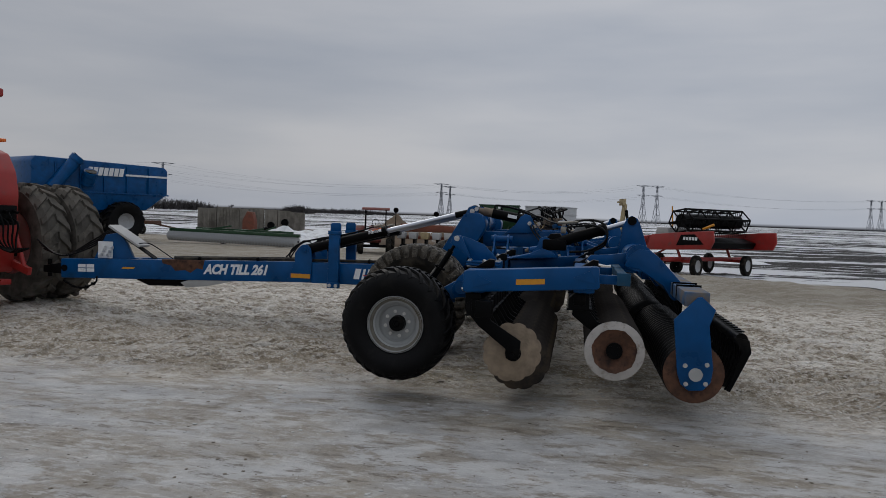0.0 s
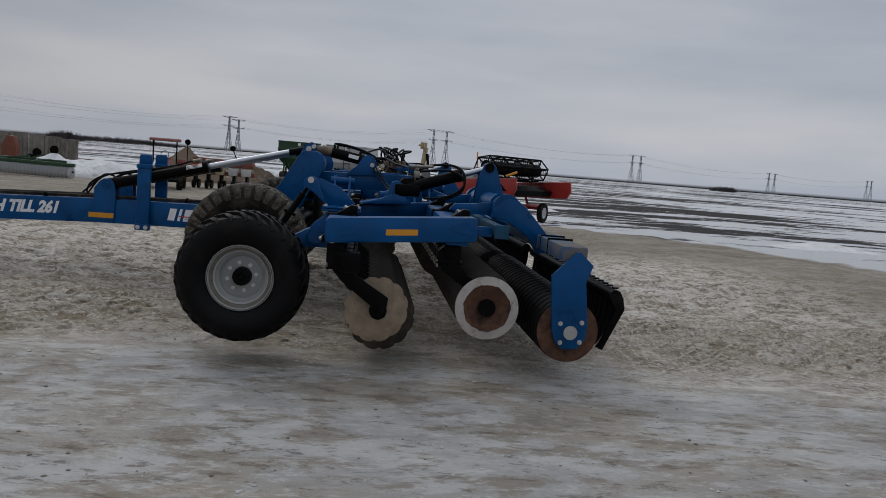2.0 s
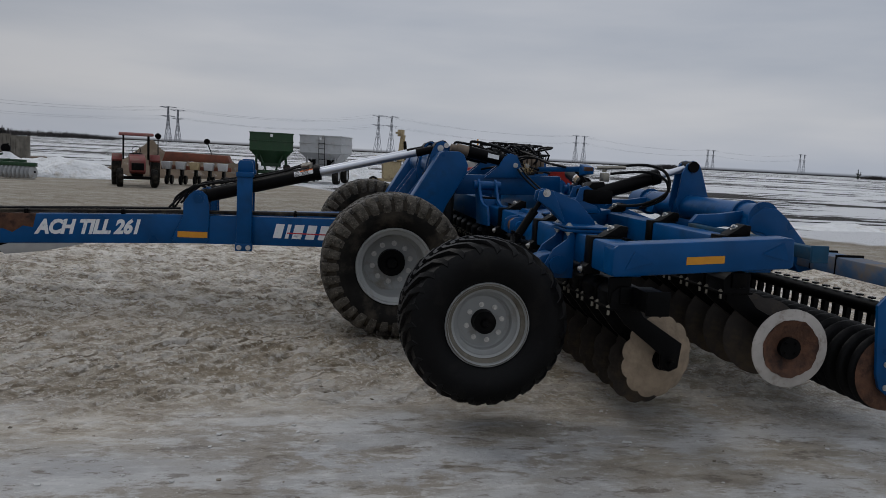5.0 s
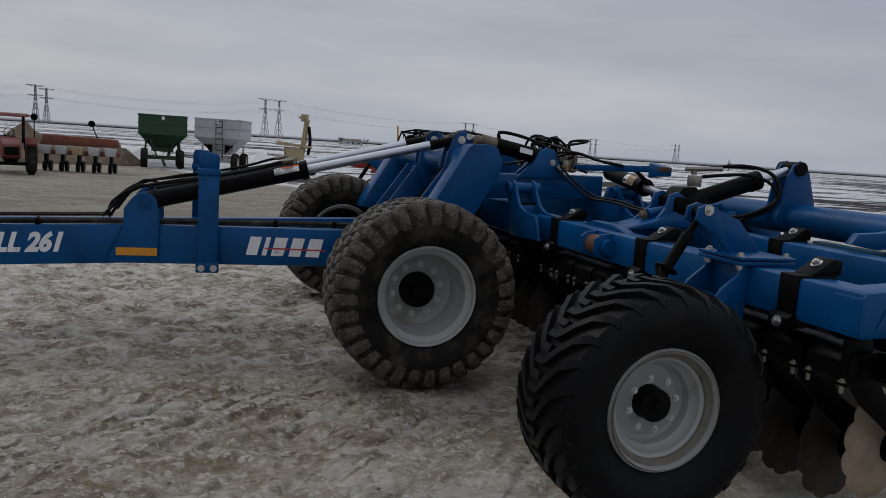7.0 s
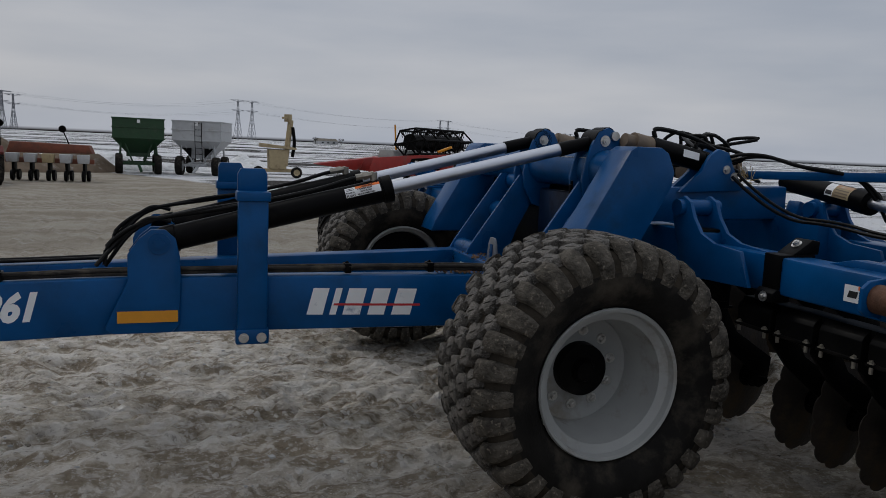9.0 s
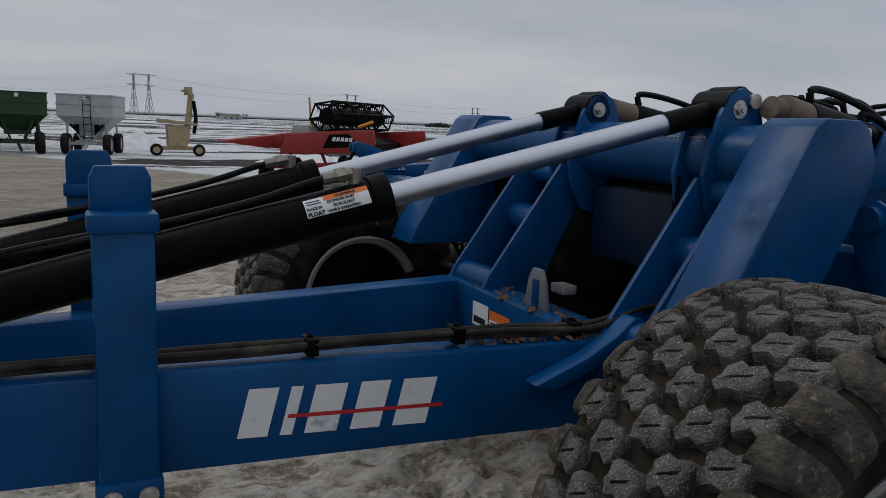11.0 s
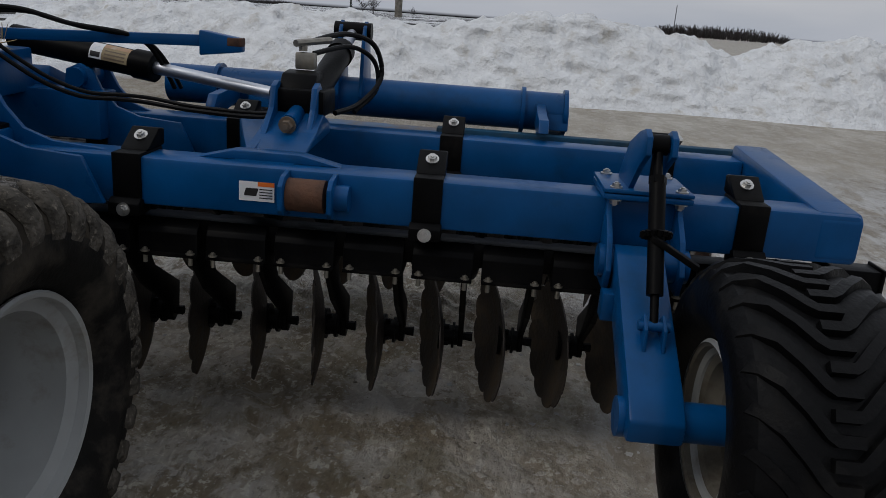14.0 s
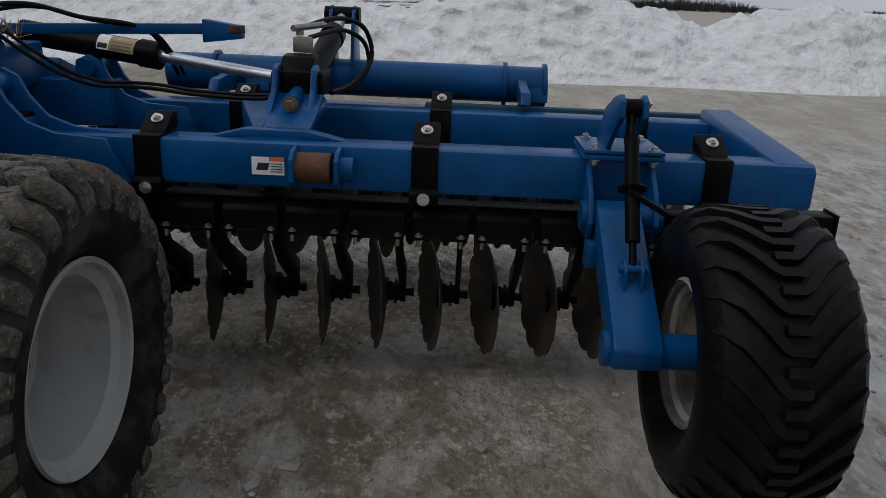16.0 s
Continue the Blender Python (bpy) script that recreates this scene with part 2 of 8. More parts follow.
def prism(bm, outline, y0, y1, axis="y", bevel=0.0):
    """A plate: an outline in two axes, thick along the third (axis)."""
    def place(a, b, c):
        return {"y": (a, c, b), "x": (c, a, b), "z": (a, b, c)}[axis]
    low = [bm.verts.new(place(a, b, y0)) for a, b in outline]
    high = [bm.verts.new(place(a, b, y1)) for a, b in outline]
    n = len(outline)
    faces = [bm.faces.new(low), bm.faces.new(list(reversed(high)))]
    for i in range(n):
        faces.append(bm.faces.new((low[i], high[i], high[(i + 1) % n], low[(i + 1) % n])))
    bmesh.ops.recalc_face_normals(bm, faces=faces)
    if bevel:
        edges = list({e for v in low + high for e in v.link_edges})
        bmesh.ops.bevel(bm, geom=edges, offset=bevel, segments=2, profile=0.5, affect="EDGES")
    return bm


def lathe(bm, profile, centre, axis="y", n=48):
    """Turns (radius, along) pairs round an axis through centre; open profile."""
    rings = []
    for r, a in profile:
        ring = []
        for i in range(n):
            t = 2 * math.pi * i / n
            c, s = r * math.cos(t), r * math.sin(t)
            d = {"y": (c, a, s), "x": (a, c, s), "z": (c, s, a)}[axis]
            ring.append(bm.verts.new(Vector(centre) + Vector(d)))
        rings.append(ring)
    faces = []
    for a, b in zip(rings, rings[1:]):
        for i in range(n):
            faces.append(bm.faces.new((a[i], a[(i + 1) % n], b[(i + 1) % n], b[i])))
    bmesh.ops.recalc_face_normals(bm, faces=faces)
    return bm


def sweep(bm, points, r, n=8, steps=6):
    """A hose: a round tube through points, smoothed."""
    pts = [Vector(p) for p in points]
    path = []
    for i in range(len(pts) - 1):
        p0, p1, p2, p3 = pts[max(i - 1, 0)], pts[i], pts[i + 1], pts[min(i + 2, len(pts) - 1)]
        for k in range(steps):
            t = k / steps
            path.append(0.5 * (2 * p1 + (p2 - p0) * t + (2 * p0 - 5 * p1 + 4 * p2 - p3) * t * t + (3 * p1 - p0 - 3 * p2 + p3) * t ** 3))
    path.append(pts[-1])
    rings, up = [], Vector((0.3, 0.2, 1)).normalized()
    for i, p in enumerate(path):
        d = (path[min(i + 1, len(path) - 1)] - path[max(i - 1, 0)]).normalized()
        a = d.cross(up).normalized()
        b = a.cross(d)
        rings.append([bm.verts.new(p + r * (a * math.cos(2 * math.pi * k / n) + b * math.sin(2 * math.pi * k / n))) for k in range(n)])
    for a, b in zip(rings, rings[1:]):
        for k in range(n):
            bm.faces.new((a[k], a[(k + 1) % n], b[(k + 1) % n], b[k]))
    bm.faces.new(list(reversed(rings[0])))
    bm.faces.new(rings[-1])
    return bm


def hexbolt(bm, p, axis, r=0.016, h=0.014, washer=True):
    a = Vector(axis).normalized()
    p = Vector(p)
    if washer:
        rod(bm, p, p + a * 0.005, r * 1.45, n=14)
    rod(bm, p, p + a * h, r, r * 0.94, n=6)
    rod(bm, p + a * h, p + a * (h + 0.3 * r), r * 0.5, n=8)
    return bm


def smooth(mesh, angle=35):
    for p in mesh.polygons:
        p.use_smooth = True
    mesh.set_sharp_from_angle(angle=radians(angle))


def finish(bm, name, mat, angle=35):
    mesh = bpy.data.meshes.new(name)
    bmesh.ops.remove_doubles(bm, verts=bm.verts, dist=1e-5)
    bm.to_mesh(mesh)
    bm.free()
    mesh.materials.append(mat)
    smooth(mesh, angle)
    return mesh


PIECES = {"bolt", "wing_hose", "canopy_post", "hose_clip", "roller_bracket", "tube_flange", "fold_crease", "gang_hanger", "snout", "ram_mast", "hinge_fork", "beam_seam", "link_clevis", "spout_mouth", "hose_bundle", "hose_run", "maker_mark", "valve_hose", "yellow_arm", "marker_arm", "dark_gusset", "end_shield", "fender"}


def pieces(bm):
    """Groups of faces that hang together or touch one another."""
    seen, found = set(), []
    for f in bm.faces:
        if f in seen:
            continue
        stack, isle = [f], []
        seen.add(f)
        while stack:
            g = stack.pop()
            isle.append(g)
            for e in g.edges:
                for h in e.link_faces:
                    if h not in seen:
                        seen.add(h)
                        stack.append(h)
        co = [v.co for g in isle for v in g.verts]
        lo = [min(c[k] for c in co) - 0.002 for k in range(3)]
        hi = [max(c[k] for c in co) + 0.002 for k in range(3)]
        found.append((lo, hi, isle))
    out = []
    while found:
        lo, hi, isle = found.pop()
        again = True
        while again:
            again = False
            for o in found[:]:
                if all(o[0][k] <= hi[k] and o[1][k] >= lo[k] for k in range(3)):
                    found.remove(o)
                    isle = isle + o[2]
                    lo = [min(lo[k], o[0][k]) for k in range(3)]
                    hi = [max(hi[k], o[1][k]) for k in range(3)]
                    again = True
        out.append(isle)
    return out


def part(name, bm, mat, parent, label="", angle=35):
    """One mesh under a thing or a part, drawn in the thing's own space; loose repeats become one mesh each."""
    if name in PIECES and isinstance(bm, bmesh.types.BMesh):
        groups = pieces(bm)
        if len(groups) > 1:
            last = None
            for isle in groups:
                one, have = BM(), {}
                for f in isle:
                    for v in f.verts:
                        if v not in have:
                            have[v] = one.verts.new(v.co)
                    one.faces.new([have[v] for v in f.verts])
                last = new(name, finish(one, name, mat, angle))
                last.parent = parent
                if label:
                    tagged(last, label)
            bm.free()
            return last
    ob = new(name, finish(bm, name, mat, angle) if isinstance(bm, bmesh.types.BMesh) else bm)
    ob.parent = parent
    return tagged(ob, label) if label else ob


def thing(name, label, category, group="", place=None):
    ob = new(name)
    ob.empty_display_size = 0.2
    if place is not None:
        ob.matrix_basis = place
    return tagged(ob, label, category, group)


def BM():
    return bmesh.new()


# ---- ground: one sheet from the yard to the horizon ----
def lattice(x, y, cell, seed):
    """Smooth value noise, 0 to 1, on arrays."""
    rng = np.random.RandomState(seed)
    table = rng.rand(256, 256)
    u, v = x / cell, y / cell
    i, j = np.floor(u).astype(int), np.floor(v).astype(int)
    f, g = u - i, v - j
    f, g = f * f * (3 - 2 * f), g * g * (3 - 2 * g)
    i, j = i % 256, j % 256
    k, m = (i + 1) % 256, (j + 1) % 256
    return (table[i, j] * (1 - f) + table[k, j] * f) * (1 - g) + (table[i, m] * (1 - f) + table[k, m] * f) * g


def step(a, b, x):
    t = np.clip((x - a) / (b - a), 0, 1)
    return t * t * (3 - 2 * t)


def land(x, y):
    """The large fall of the ground: level round the machine, a shallow dip beyond the yard, level again at the horizon."""
    far = step(10, 28, y) * (1 - step(90, 400, y))
    return -0.10 - 0.45 * far


def relief(x, y):
    """Ruts and frozen clods, gentle where ice has filled them."""
    lane = step(-2.9, -3.7, y + 0.7 * (lattice(x, y, 1.6, 3) - 0.5))
    ca, sa = math.cos(0.25), math.sin(0.25)
    along, across = x * ca + y * sa, -x * sa + y * ca
    ruts = lattice(along, across * 3.2, 0.9, 5) - 0.5
    tread = lattice(along * 0.8, across * 2.8, 0.26, 15) - 0.5
    ridge = 0.5 - np.abs(lattice(along * 0.7, across * 1.5, 0.30, 6) * 2 - 1)
    clods = 0.5 - np.abs(lattice(x, y, 0.17, 7) * 2 - 1)
    fine = lattice(x, y, 0.06, 9) - 0.5
    big = lattice(x, y, 3.5, 11) - 0.5
    # slanting lug prints left by the tractor
    prints = 0.0
    for mid_y, lean, half in ((-1.75, -1.05, 0.62), (-2.75, -0.8, 0.40), (1.7, 1.0, 0.5), (0.4, -0.9, 0.45)):
        v = y - mid_y - 0.12 * np.sin(x * 0.5)
        u = x + lean * v + 0.05 * (lattice(x, y, 0.5, 21) - 0.5)
        groove = np.clip(np.sin(2 * math.pi * u / 0.215), 0, 1) ** 2
        prints = prints - groove * np.exp(-(v / half) ** 4) * (0.35 + 0.9 * lattice(x, y, 0.6, 22))
    crust = step(-2.2, -0.6, y) * (1 - step(-1.2, 0.2, x) * step(0.5, -0.8, y))
    swept = step(-1.0, -0.4, x) * step(-0.6, -1.2, y) * step(2.2, 1.4, x)
    calm = 1 - np.maximum(0.9 * lane, 0.55 * swept)
    out = 0.05 * big + calm * (0.040 * ruts + 0.050 * tread + (0.034 + 0.03 * crust) * ridge + (0.022 + 0.016 * crust) * clods + (0.016 + 0.012 * crust) * fine + 0.034 * prints)
    return out * (1 - step(16, 40, np.hypot(x, y)))


def axis_steps(lo, hi, fine, reach):
    mid = list(np.arange(lo, hi, fine))
    out, d, x = [], fine, hi
    while x < reach:
        out.append(x)
        d *= 1.09
        x += d
    left, d, x = [], fine, lo - fine
    while x > -reach:
        left.append(x)
        d *= 1.09
        x -= d
    return np.array(sorted(left) + mid + out + [reach])


def ground_mesh():
    xs, ys = axis_steps(-6.0, 5.0, 0.024, 2600), axis_steps(-8.0, 3.0, 0.024, 2600)
    gx, gy = np.meshgrid(xs, ys)
    gz = land(gx, gy) + relief(gx, gy)
    nx, ny = len(xs), len(ys)
    idx = np.arange(nx * ny).reshape(ny, nx)
    faces = np.stack([idx[:-1, :-1], idx[:-1, 1:], idx[1:, 1:], idx[1:, :-1]], -1).reshape(-1, 4)
    mesh = bpy.data.meshes.new("ground")
    mesh.vertices.add(nx * ny)
    mesh.vertices.foreach_set("co", np.stack([gx, gy, gz], -1).ravel())
    mesh.loops.add(len(faces) * 4)
    mesh.loops.foreach_set("vertex_index", faces.ravel())
    mesh.polygons.add(len(faces))
    mesh.polygons.foreach_set("loop_start", np.arange(len(faces)) * 4)
    mesh.polygons.foreach_set("use_smooth", np.ones(len(faces), bool))
    mesh.update(calc_edges=True)
    return mesh


def ground_material():
    m = bpy.data.materials.new("icy_yard_and_snowy_field")
    m.use_nodes = True
    n, l = m.node_tree.nodes, m.node_tree.links
    b = n["Principled BSDF"]
    co = n.new("ShaderNodeTexCoord")

    def tex(scale, detail=8.0, rough=0.6, stretch=(1, 1, 1), turn=0.0, warp=0.0):
        mp = n.new("ShaderNodeMapping")
        mp.inputs["Scale"].default_value = stretch
        mp.inputs["Rotation"].default_value = (0, 0, turn)
        l.new(co.outputs["Object"], mp.inputs["Vector"])
        t = n.new("ShaderNodeTexNoise")
        t.inputs["Scale"].default_value, t.inputs["Detail"].default_value, t.inputs["Roughness"].default_value = scale, detail, rough
        t.inputs["Distortion"].default_value = warp
        l.new(mp.outputs[0], t.inputs["Vector"])
        return t.outputs["Fac"]

    def ramp(src, a, b_):
        r = n.new("ShaderNodeMapRange")
        r.interpolation_type = "SMOOTHSTEP"
        r.inputs["From Min"].default_value, r.inputs["From Max"].default_value = a, b_
        l.new(src, r.inputs["Value"])
        return r.outputs[0]

    def math_(op, a, b_):
        k = n.new("ShaderNodeMath")
        k.operation, k.use_clamp = op, False
        for s, v in zip(k.inputs, (a, b_)):
            if isinstance(v, (int, float)):
                s.default_value = v
            else:
                l.new(v, s)
        return k.outputs[0]

    def mix(f, a, c):
        k = n.new("ShaderNodeMixRGB")
        for s, v in zip(k.inputs, (f, a, c)):
            if isinstance(v, (int, float)):
                s.default_value = v
            elif isinstance(v, tuple):
                s.default_value = (*v, 1)
            else:
                l.new(v, s)
        return k.outputs[0]

    sep = n.new("ShaderNodeSeparateXYZ")
    l.new(co.outputs["Object"], sep.inputs[0])
    X, Y = sep.outputs["X"], sep.outputs["Y"]
    # crusty trodden snow and slush
    coarse, mid, fine = tex(0.45, 8, 0.62, (1, 1.5, 1), 0.25), tex(2.2, 9, 0.7, (1, 1.4, 1), 0.25, 0.2), tex(15, 10, 0.72, (0.85, 1.15, 1), 0.2)
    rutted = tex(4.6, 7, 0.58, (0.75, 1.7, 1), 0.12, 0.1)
    crumbs = tex(38, 5, 0.7)
    cell = n.new("ShaderNodeTexVoronoi")
    cell.inputs["Scale"].default_value = 8.5
    bend = n.new("ShaderNodeMixRGB")
    bend.inputs[0].default_value = 0.16
    blur = n.new("ShaderNodeTexNoise")
    blur.inputs["Scale"].default_value, blur.inputs["Detail"].default_value = 5.0, 6.0
    l.new(co.outputs["Object"], blur.inputs["Vector"])
    l.new(co.outputs["Object"], bend.inputs[1])
    l.new(blur.outputs["Color"], bend.inputs[2])
    l.new(bend.outputs[0], cell.inputs["Vector"])
    hue = n.new("ShaderNodeSeparateColor")
    l.new(cell.outputs["Color"], hue.inputs[0])
    shard, chip = hue.outputs[0], hue.outputs[1]
    # frozen lumps a few centimetres across
    lumps = n.new("ShaderNodeTexVoronoi")
    lumps.inputs["Scale"].default_value = 21.0
    stir = n.new("ShaderNodeMixRGB")
    stir.inputs[0].default_value = 0.035
    l.new(co.outputs["Object"], stir.inputs[1])
    grit = n.new("ShaderNodeTexNoise")
    grit.inputs["Scale"].default_value, grit.inputs["Detail"].default_value = 18.0, 5.0
    l.new(co.outputs["Object"], grit.inputs["Vector"])
    l.new(grit.outputs["Color"], stir.inputs[2])
    l.new(stir.outputs[0], lumps.inputs["Vector"])
    kinds = n.new("ShaderNodeSeparateColor")
    l.new(lumps.outputs["Color"], kinds.inputs[0])
    dome = ramp(lumps.outputs["Distance"], 0.55, 0.15)
    strewn = ramp(tex(1.1, 6, 0.65), 0.42, 0.58)
    pale = math_("MULTIPLY", math_("MULTIPLY", ramp(kinds.outputs[0], 0.66, 0.70), ramp(lumps.outputs["Distance"], 0.50, 0.40)), strewn)
    dark = math_("MULTIPLY", ramp(kinds.outputs[1], 0.80, 0.84), ramp(lumps.outputs["Distance"], 0.50, 0.40))
    yard = mix(ramp(coarse, 0.36, 0.64), (0.53, 0.475, 0.395), (0.66, 0.61, 0.54))
    # rut shade and dirt put into the colour: dark in bump hollows, pale crests
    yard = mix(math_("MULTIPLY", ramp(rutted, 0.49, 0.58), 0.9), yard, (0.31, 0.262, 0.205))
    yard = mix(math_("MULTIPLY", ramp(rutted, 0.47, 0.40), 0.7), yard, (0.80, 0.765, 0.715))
    yard = mix(math_("MULTIPLY", ramp(fine, 0.50, 0.58), 0.45), yard, (0.80, 0.765, 0.715))
    yard = mix(math_("MULTIPLY", ramp(fine, 0.45, 0.38), 0.55), yard, (0.215, 0.177, 0.135))
    yard = mix(math_("MULTIPLY", ramp(crumbs, 0.56, 0.64), 0.5), yard, (0.82, 0.795, 0.755))
    yard = mix(math_("MULTIPLY", pale, 0.65), yard, (0.82, 0.795, 0.755))
    yard = mix(math_("MULTIPLY", dark, 0.25), yard, (0.20, 0.165, 0.125))
    # brown driven band with lug prints
    sway = math_("MULTIPLY", math_("SUBTRACT", coarse, 0.5), 2.2)
    ys = math_("ADD", Y, sway)
    band = math_("MULTIPLY", math_("MULTIPLY", ramp(ys, -0.35, -1.2), ramp(ys, -3.7, -3.0)), 0.8)
    driven = mix(ramp(mid, 0.40, 0.62), (0.33, 0.278, 0.212), (0.50, 0.445, 0.375))
    # rut shading tinted in here too, darker where the bump sinks
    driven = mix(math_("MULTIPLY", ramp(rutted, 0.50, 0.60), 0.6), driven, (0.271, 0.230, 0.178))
    slant = math_("ADD", math_("ADD", X, math_("MULTIPLY", Y, -1.05)), math_("MULTIPLY", math_("SUBTRACT", rutted, 0.5), 0.22))
    lug = math_("SINE", math_("MULTIPLY", slant, 29.2), 0.0)
    worn = ramp(tex(1.5, 5, 0.6), 0.44, 0.58)
    driven = mix(math_("MULTIPLY", math_("MULTIPLY", ramp(lug, 0.62, 0.98), worn), 0.92), driven, (0.152, 0.124, 0.092))
    driven = mix(math_("MULTIPLY", math_("MULTIPLY", ramp(math_("SINE", math_("ADD", math_("MULTIPLY", slant, 29.2), 1.15), 0.0), 0.7, 1.0), ramp(fine, 0.47, 0.55)), 0.7), driven, (0.686, 0.653, 0.601))
    driven = mix(math_("MULTIPLY", ramp(fine, 0.54, 0.60), 0.65), driven, (0.660, 0.627, 0.581))
    driven = mix(math_("MULTIPLY", ramp(fine, 0.45, 0.38), 0.6), driven, (0.198, 0.166, 0.129))
    driven = mix(math_("MULTIPLY", ramp(crumbs, 0.58, 0.65), 0.75), driven, (0.80, 0.765, 0.71))
    driven = mix(math_("MULTIPLY", pale, 0.6), driven, (0.74, 0.70, 0.645))
    driven = mix(math_("MULTIPLY", dark, 0.3), driven, (0.17, 0.138, 0.10))
    driven = mix(math_("MULTIPLY", math_("MULTIPLY", ramp(shard, 0.80, 0.86), ramp(mid, 0.44, 0.56)), 0.6), driven, (0.64, 0.615, 0.58))
    yard = mix(band, yard, driven)
    # swept brown ice beneath the discs
    under = math_("MULTIPLY", math_("MULTIPLY", ramp(math_("ADD", X, sway), -1.1, -0.4), ramp(X, 3.2, 2.0)), math_("MULTIPLY", ramp(Y, -0.6, -1.3), ramp(Y, -4.2, -3.2)))
    swept = mix(ramp(mid, 0.43, 0.58), (0.330, 0.278, 0.212), (0.600, 0.550, 0.475))
    swept = mix(math_("MULTIPLY", ramp(tex(3.0, 8, 0.7), 0.50, 0.62), 0.6), swept, (0.363, 0.301, 0.218))
    swept = mix(math_("MULTIPLY", ramp(fine, 0.555, 0.60), 0.7), swept, (0.800, 0.768, 0.665))
    swept = mix(math_("MULTIPLY", ramp(crumbs, 0.59, 0.65), 0.7), swept, (0.800, 0.800, 0.742))
    swept = mix(math_("MULTIPLY", math_("MULTIPLY", ramp(shard, 0.60, 0.66), ramp(mid, 0.44, 0.54)), 0.45), swept, (0.66, 0.63, 0.59))
    swept = mix(math_("MULTIPLY", ramp(chip, 0.74, 0.80), 0.35), swept, (0.24, 0.20, 0.15))
    swept = mix(math_("MULTIPLY", ramp(fine, 0.45, 0.38), 0.6), swept, (0.22, 0.185, 0.14))
    swept = mix(math_("MULTIPLY", math_("MULTIPLY", pale, strewn), 0.6), swept, (0.78, 0.745, 0.69))
    swept = mix(math_("MULTIPLY", ramp(tex(1.3, 7, 0.62, (1, 1, 1), 0.0, 0.3), 0.50, 0.62), 0.55), swept, (0.245, 0.225, 0.165))
    swept = mix(math_("MULTIPLY", ramp(tex(2.1, 9, 0.7, (1, 1, 1), 0.6, 0.5), 0.53, 0.60), 0.45), swept, (0.62, 0.60, 0.57))
    yard = mix(math_("MULTIPLY", under, 0.9), yard, swept)
    crisp = n.new("ShaderNodeBrightContrast")
    crisp.inputs["Bright"].default_value, crisp.inputs["Contrast"].default_value = 0.02, 0.22
    l.new(yard, crisp.inputs["Color"])
    yard = crisp.outputs[0]
    # smooth wet ice in the open lane: grey-blue and brown drifts, streaked along it
    lane = ramp(math_("ADD", math_("ADD", ys, math_("MULTIPLY", math_("SUBTRACT", tex(0.7, 5, 0.55, (0.6, 1, 1)), 0.5), 3.0)), math_("MULTIPLY", math_("SUBTRACT", mid, 0.5), 1.2)), -2.6, -4.1)
    drift = tex(0.6, 8, 0.62, (0.6, 1.3, 1), 0.12, 0.2)
    ice_col = mix(ramp(drift, 0.38, 0.60), (0.275, 0.243, 0.195), (0.315, 0.315, 0.315))
    ice_col = mix(math_("MULTIPLY", ramp(tex(1.6, 9, 0.7, (0.7, 1.4, 1), 0.12, 0.2), 0.47, 0.58), 0.75), ice_col, (0.42, 0.42, 0.415))
    ice_col = mix(math_("MULTIPLY", ramp(tex(2.6, 9, 0.75, (0.75, 1.35, 1), 0.1, 0.2), 0.49, 0.58), 0.8), ice_col, (0.20, 0.172, 0.135))
    speck = tex(7, 9, 0.78, (0.55, 1.4, 1), 0.1, 0.3)
    ice_col = mix(math_("MULTIPLY", ramp(speck, 0.55, 0.61), 0.8), ice_col, (0.115, 0.095, 0.075))
    ice_col = mix(math_("MULTIPLY", ramp(speck, 0.46, 0.39), 0.65), ice_col, (0.47, 0.465, 0.455))
    ice_col = mix(math_("MULTIPLY", ramp(crumbs, 0.62, 0.68), 0.6), ice_col, (0.55, 0.545, 0.53))
    near = mix(lane, yard, ice_col)
    dryyard = mix(ramp(tex(0.5, 8, 0.6, (1, 2.5, 1), 0.1), 0.4, 0.65), (0.265, 0.228, 0.172), (0.38, 0.345, 0.285))
    dryyard = mix(math_("MULTIPLY", ramp(mid, 0.50, 0.64), 0.6), dryyard, (0.43, 0.405, 0.365))
    base = mix(math_("MAXIMUM", ramp(Y, 4.0, 9.0), math_("MULTIPLY", ramp(math_("ADD", X, sway), 5.5, 10.0), 0.85)), near, dryyard)
    # field: snow lying between dark worked strips
    soil = tex(0.20, 12, 0.70, (0.34, 1.0, 1), 0.10, 0.25)
    flecks = tex(1.1, 8, 0.75, (0.40, 1.0, 1), 0.10)
    patch = tex(0.020, 6, 0.6, (0.6, 1.3, 1), 0.1)
    cover = math_("ADD", soil, math_("MULTIPLY", math_("SUBTRACT", patch, 0.5), 1.0))
    cover = math_("ADD", cover, math_("MULTIPLY", math_("SUBTRACT", flecks, 0.5), 0.30))
    field = mix(ramp(cover, 0.488, 0.530), (0.72, 0.73, 0.75), (0.020, 0.017, 0.015))
    # haze put into the colour: the field pales to grey with distance
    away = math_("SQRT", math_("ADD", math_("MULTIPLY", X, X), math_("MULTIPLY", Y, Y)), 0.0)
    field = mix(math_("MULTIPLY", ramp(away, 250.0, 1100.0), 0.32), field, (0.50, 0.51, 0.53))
    edge = math_("ADD", math_("MULTIPLY", tex(0.15, 4), 3.0), -1.5)
    right = ramp(math_("ADD", math_("ADD", X, math_("MULTIPLY", Y, 0.55)), edge), 16.6, 17.4)
    back = ramp(math_("ADD", Y, edge), 42.0, 44.0)
    infield = math_("MULTIPLY", math_("MAXIMUM", right, back), ramp(Y, 4.5, 6.5))
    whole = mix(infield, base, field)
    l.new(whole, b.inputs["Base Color"])
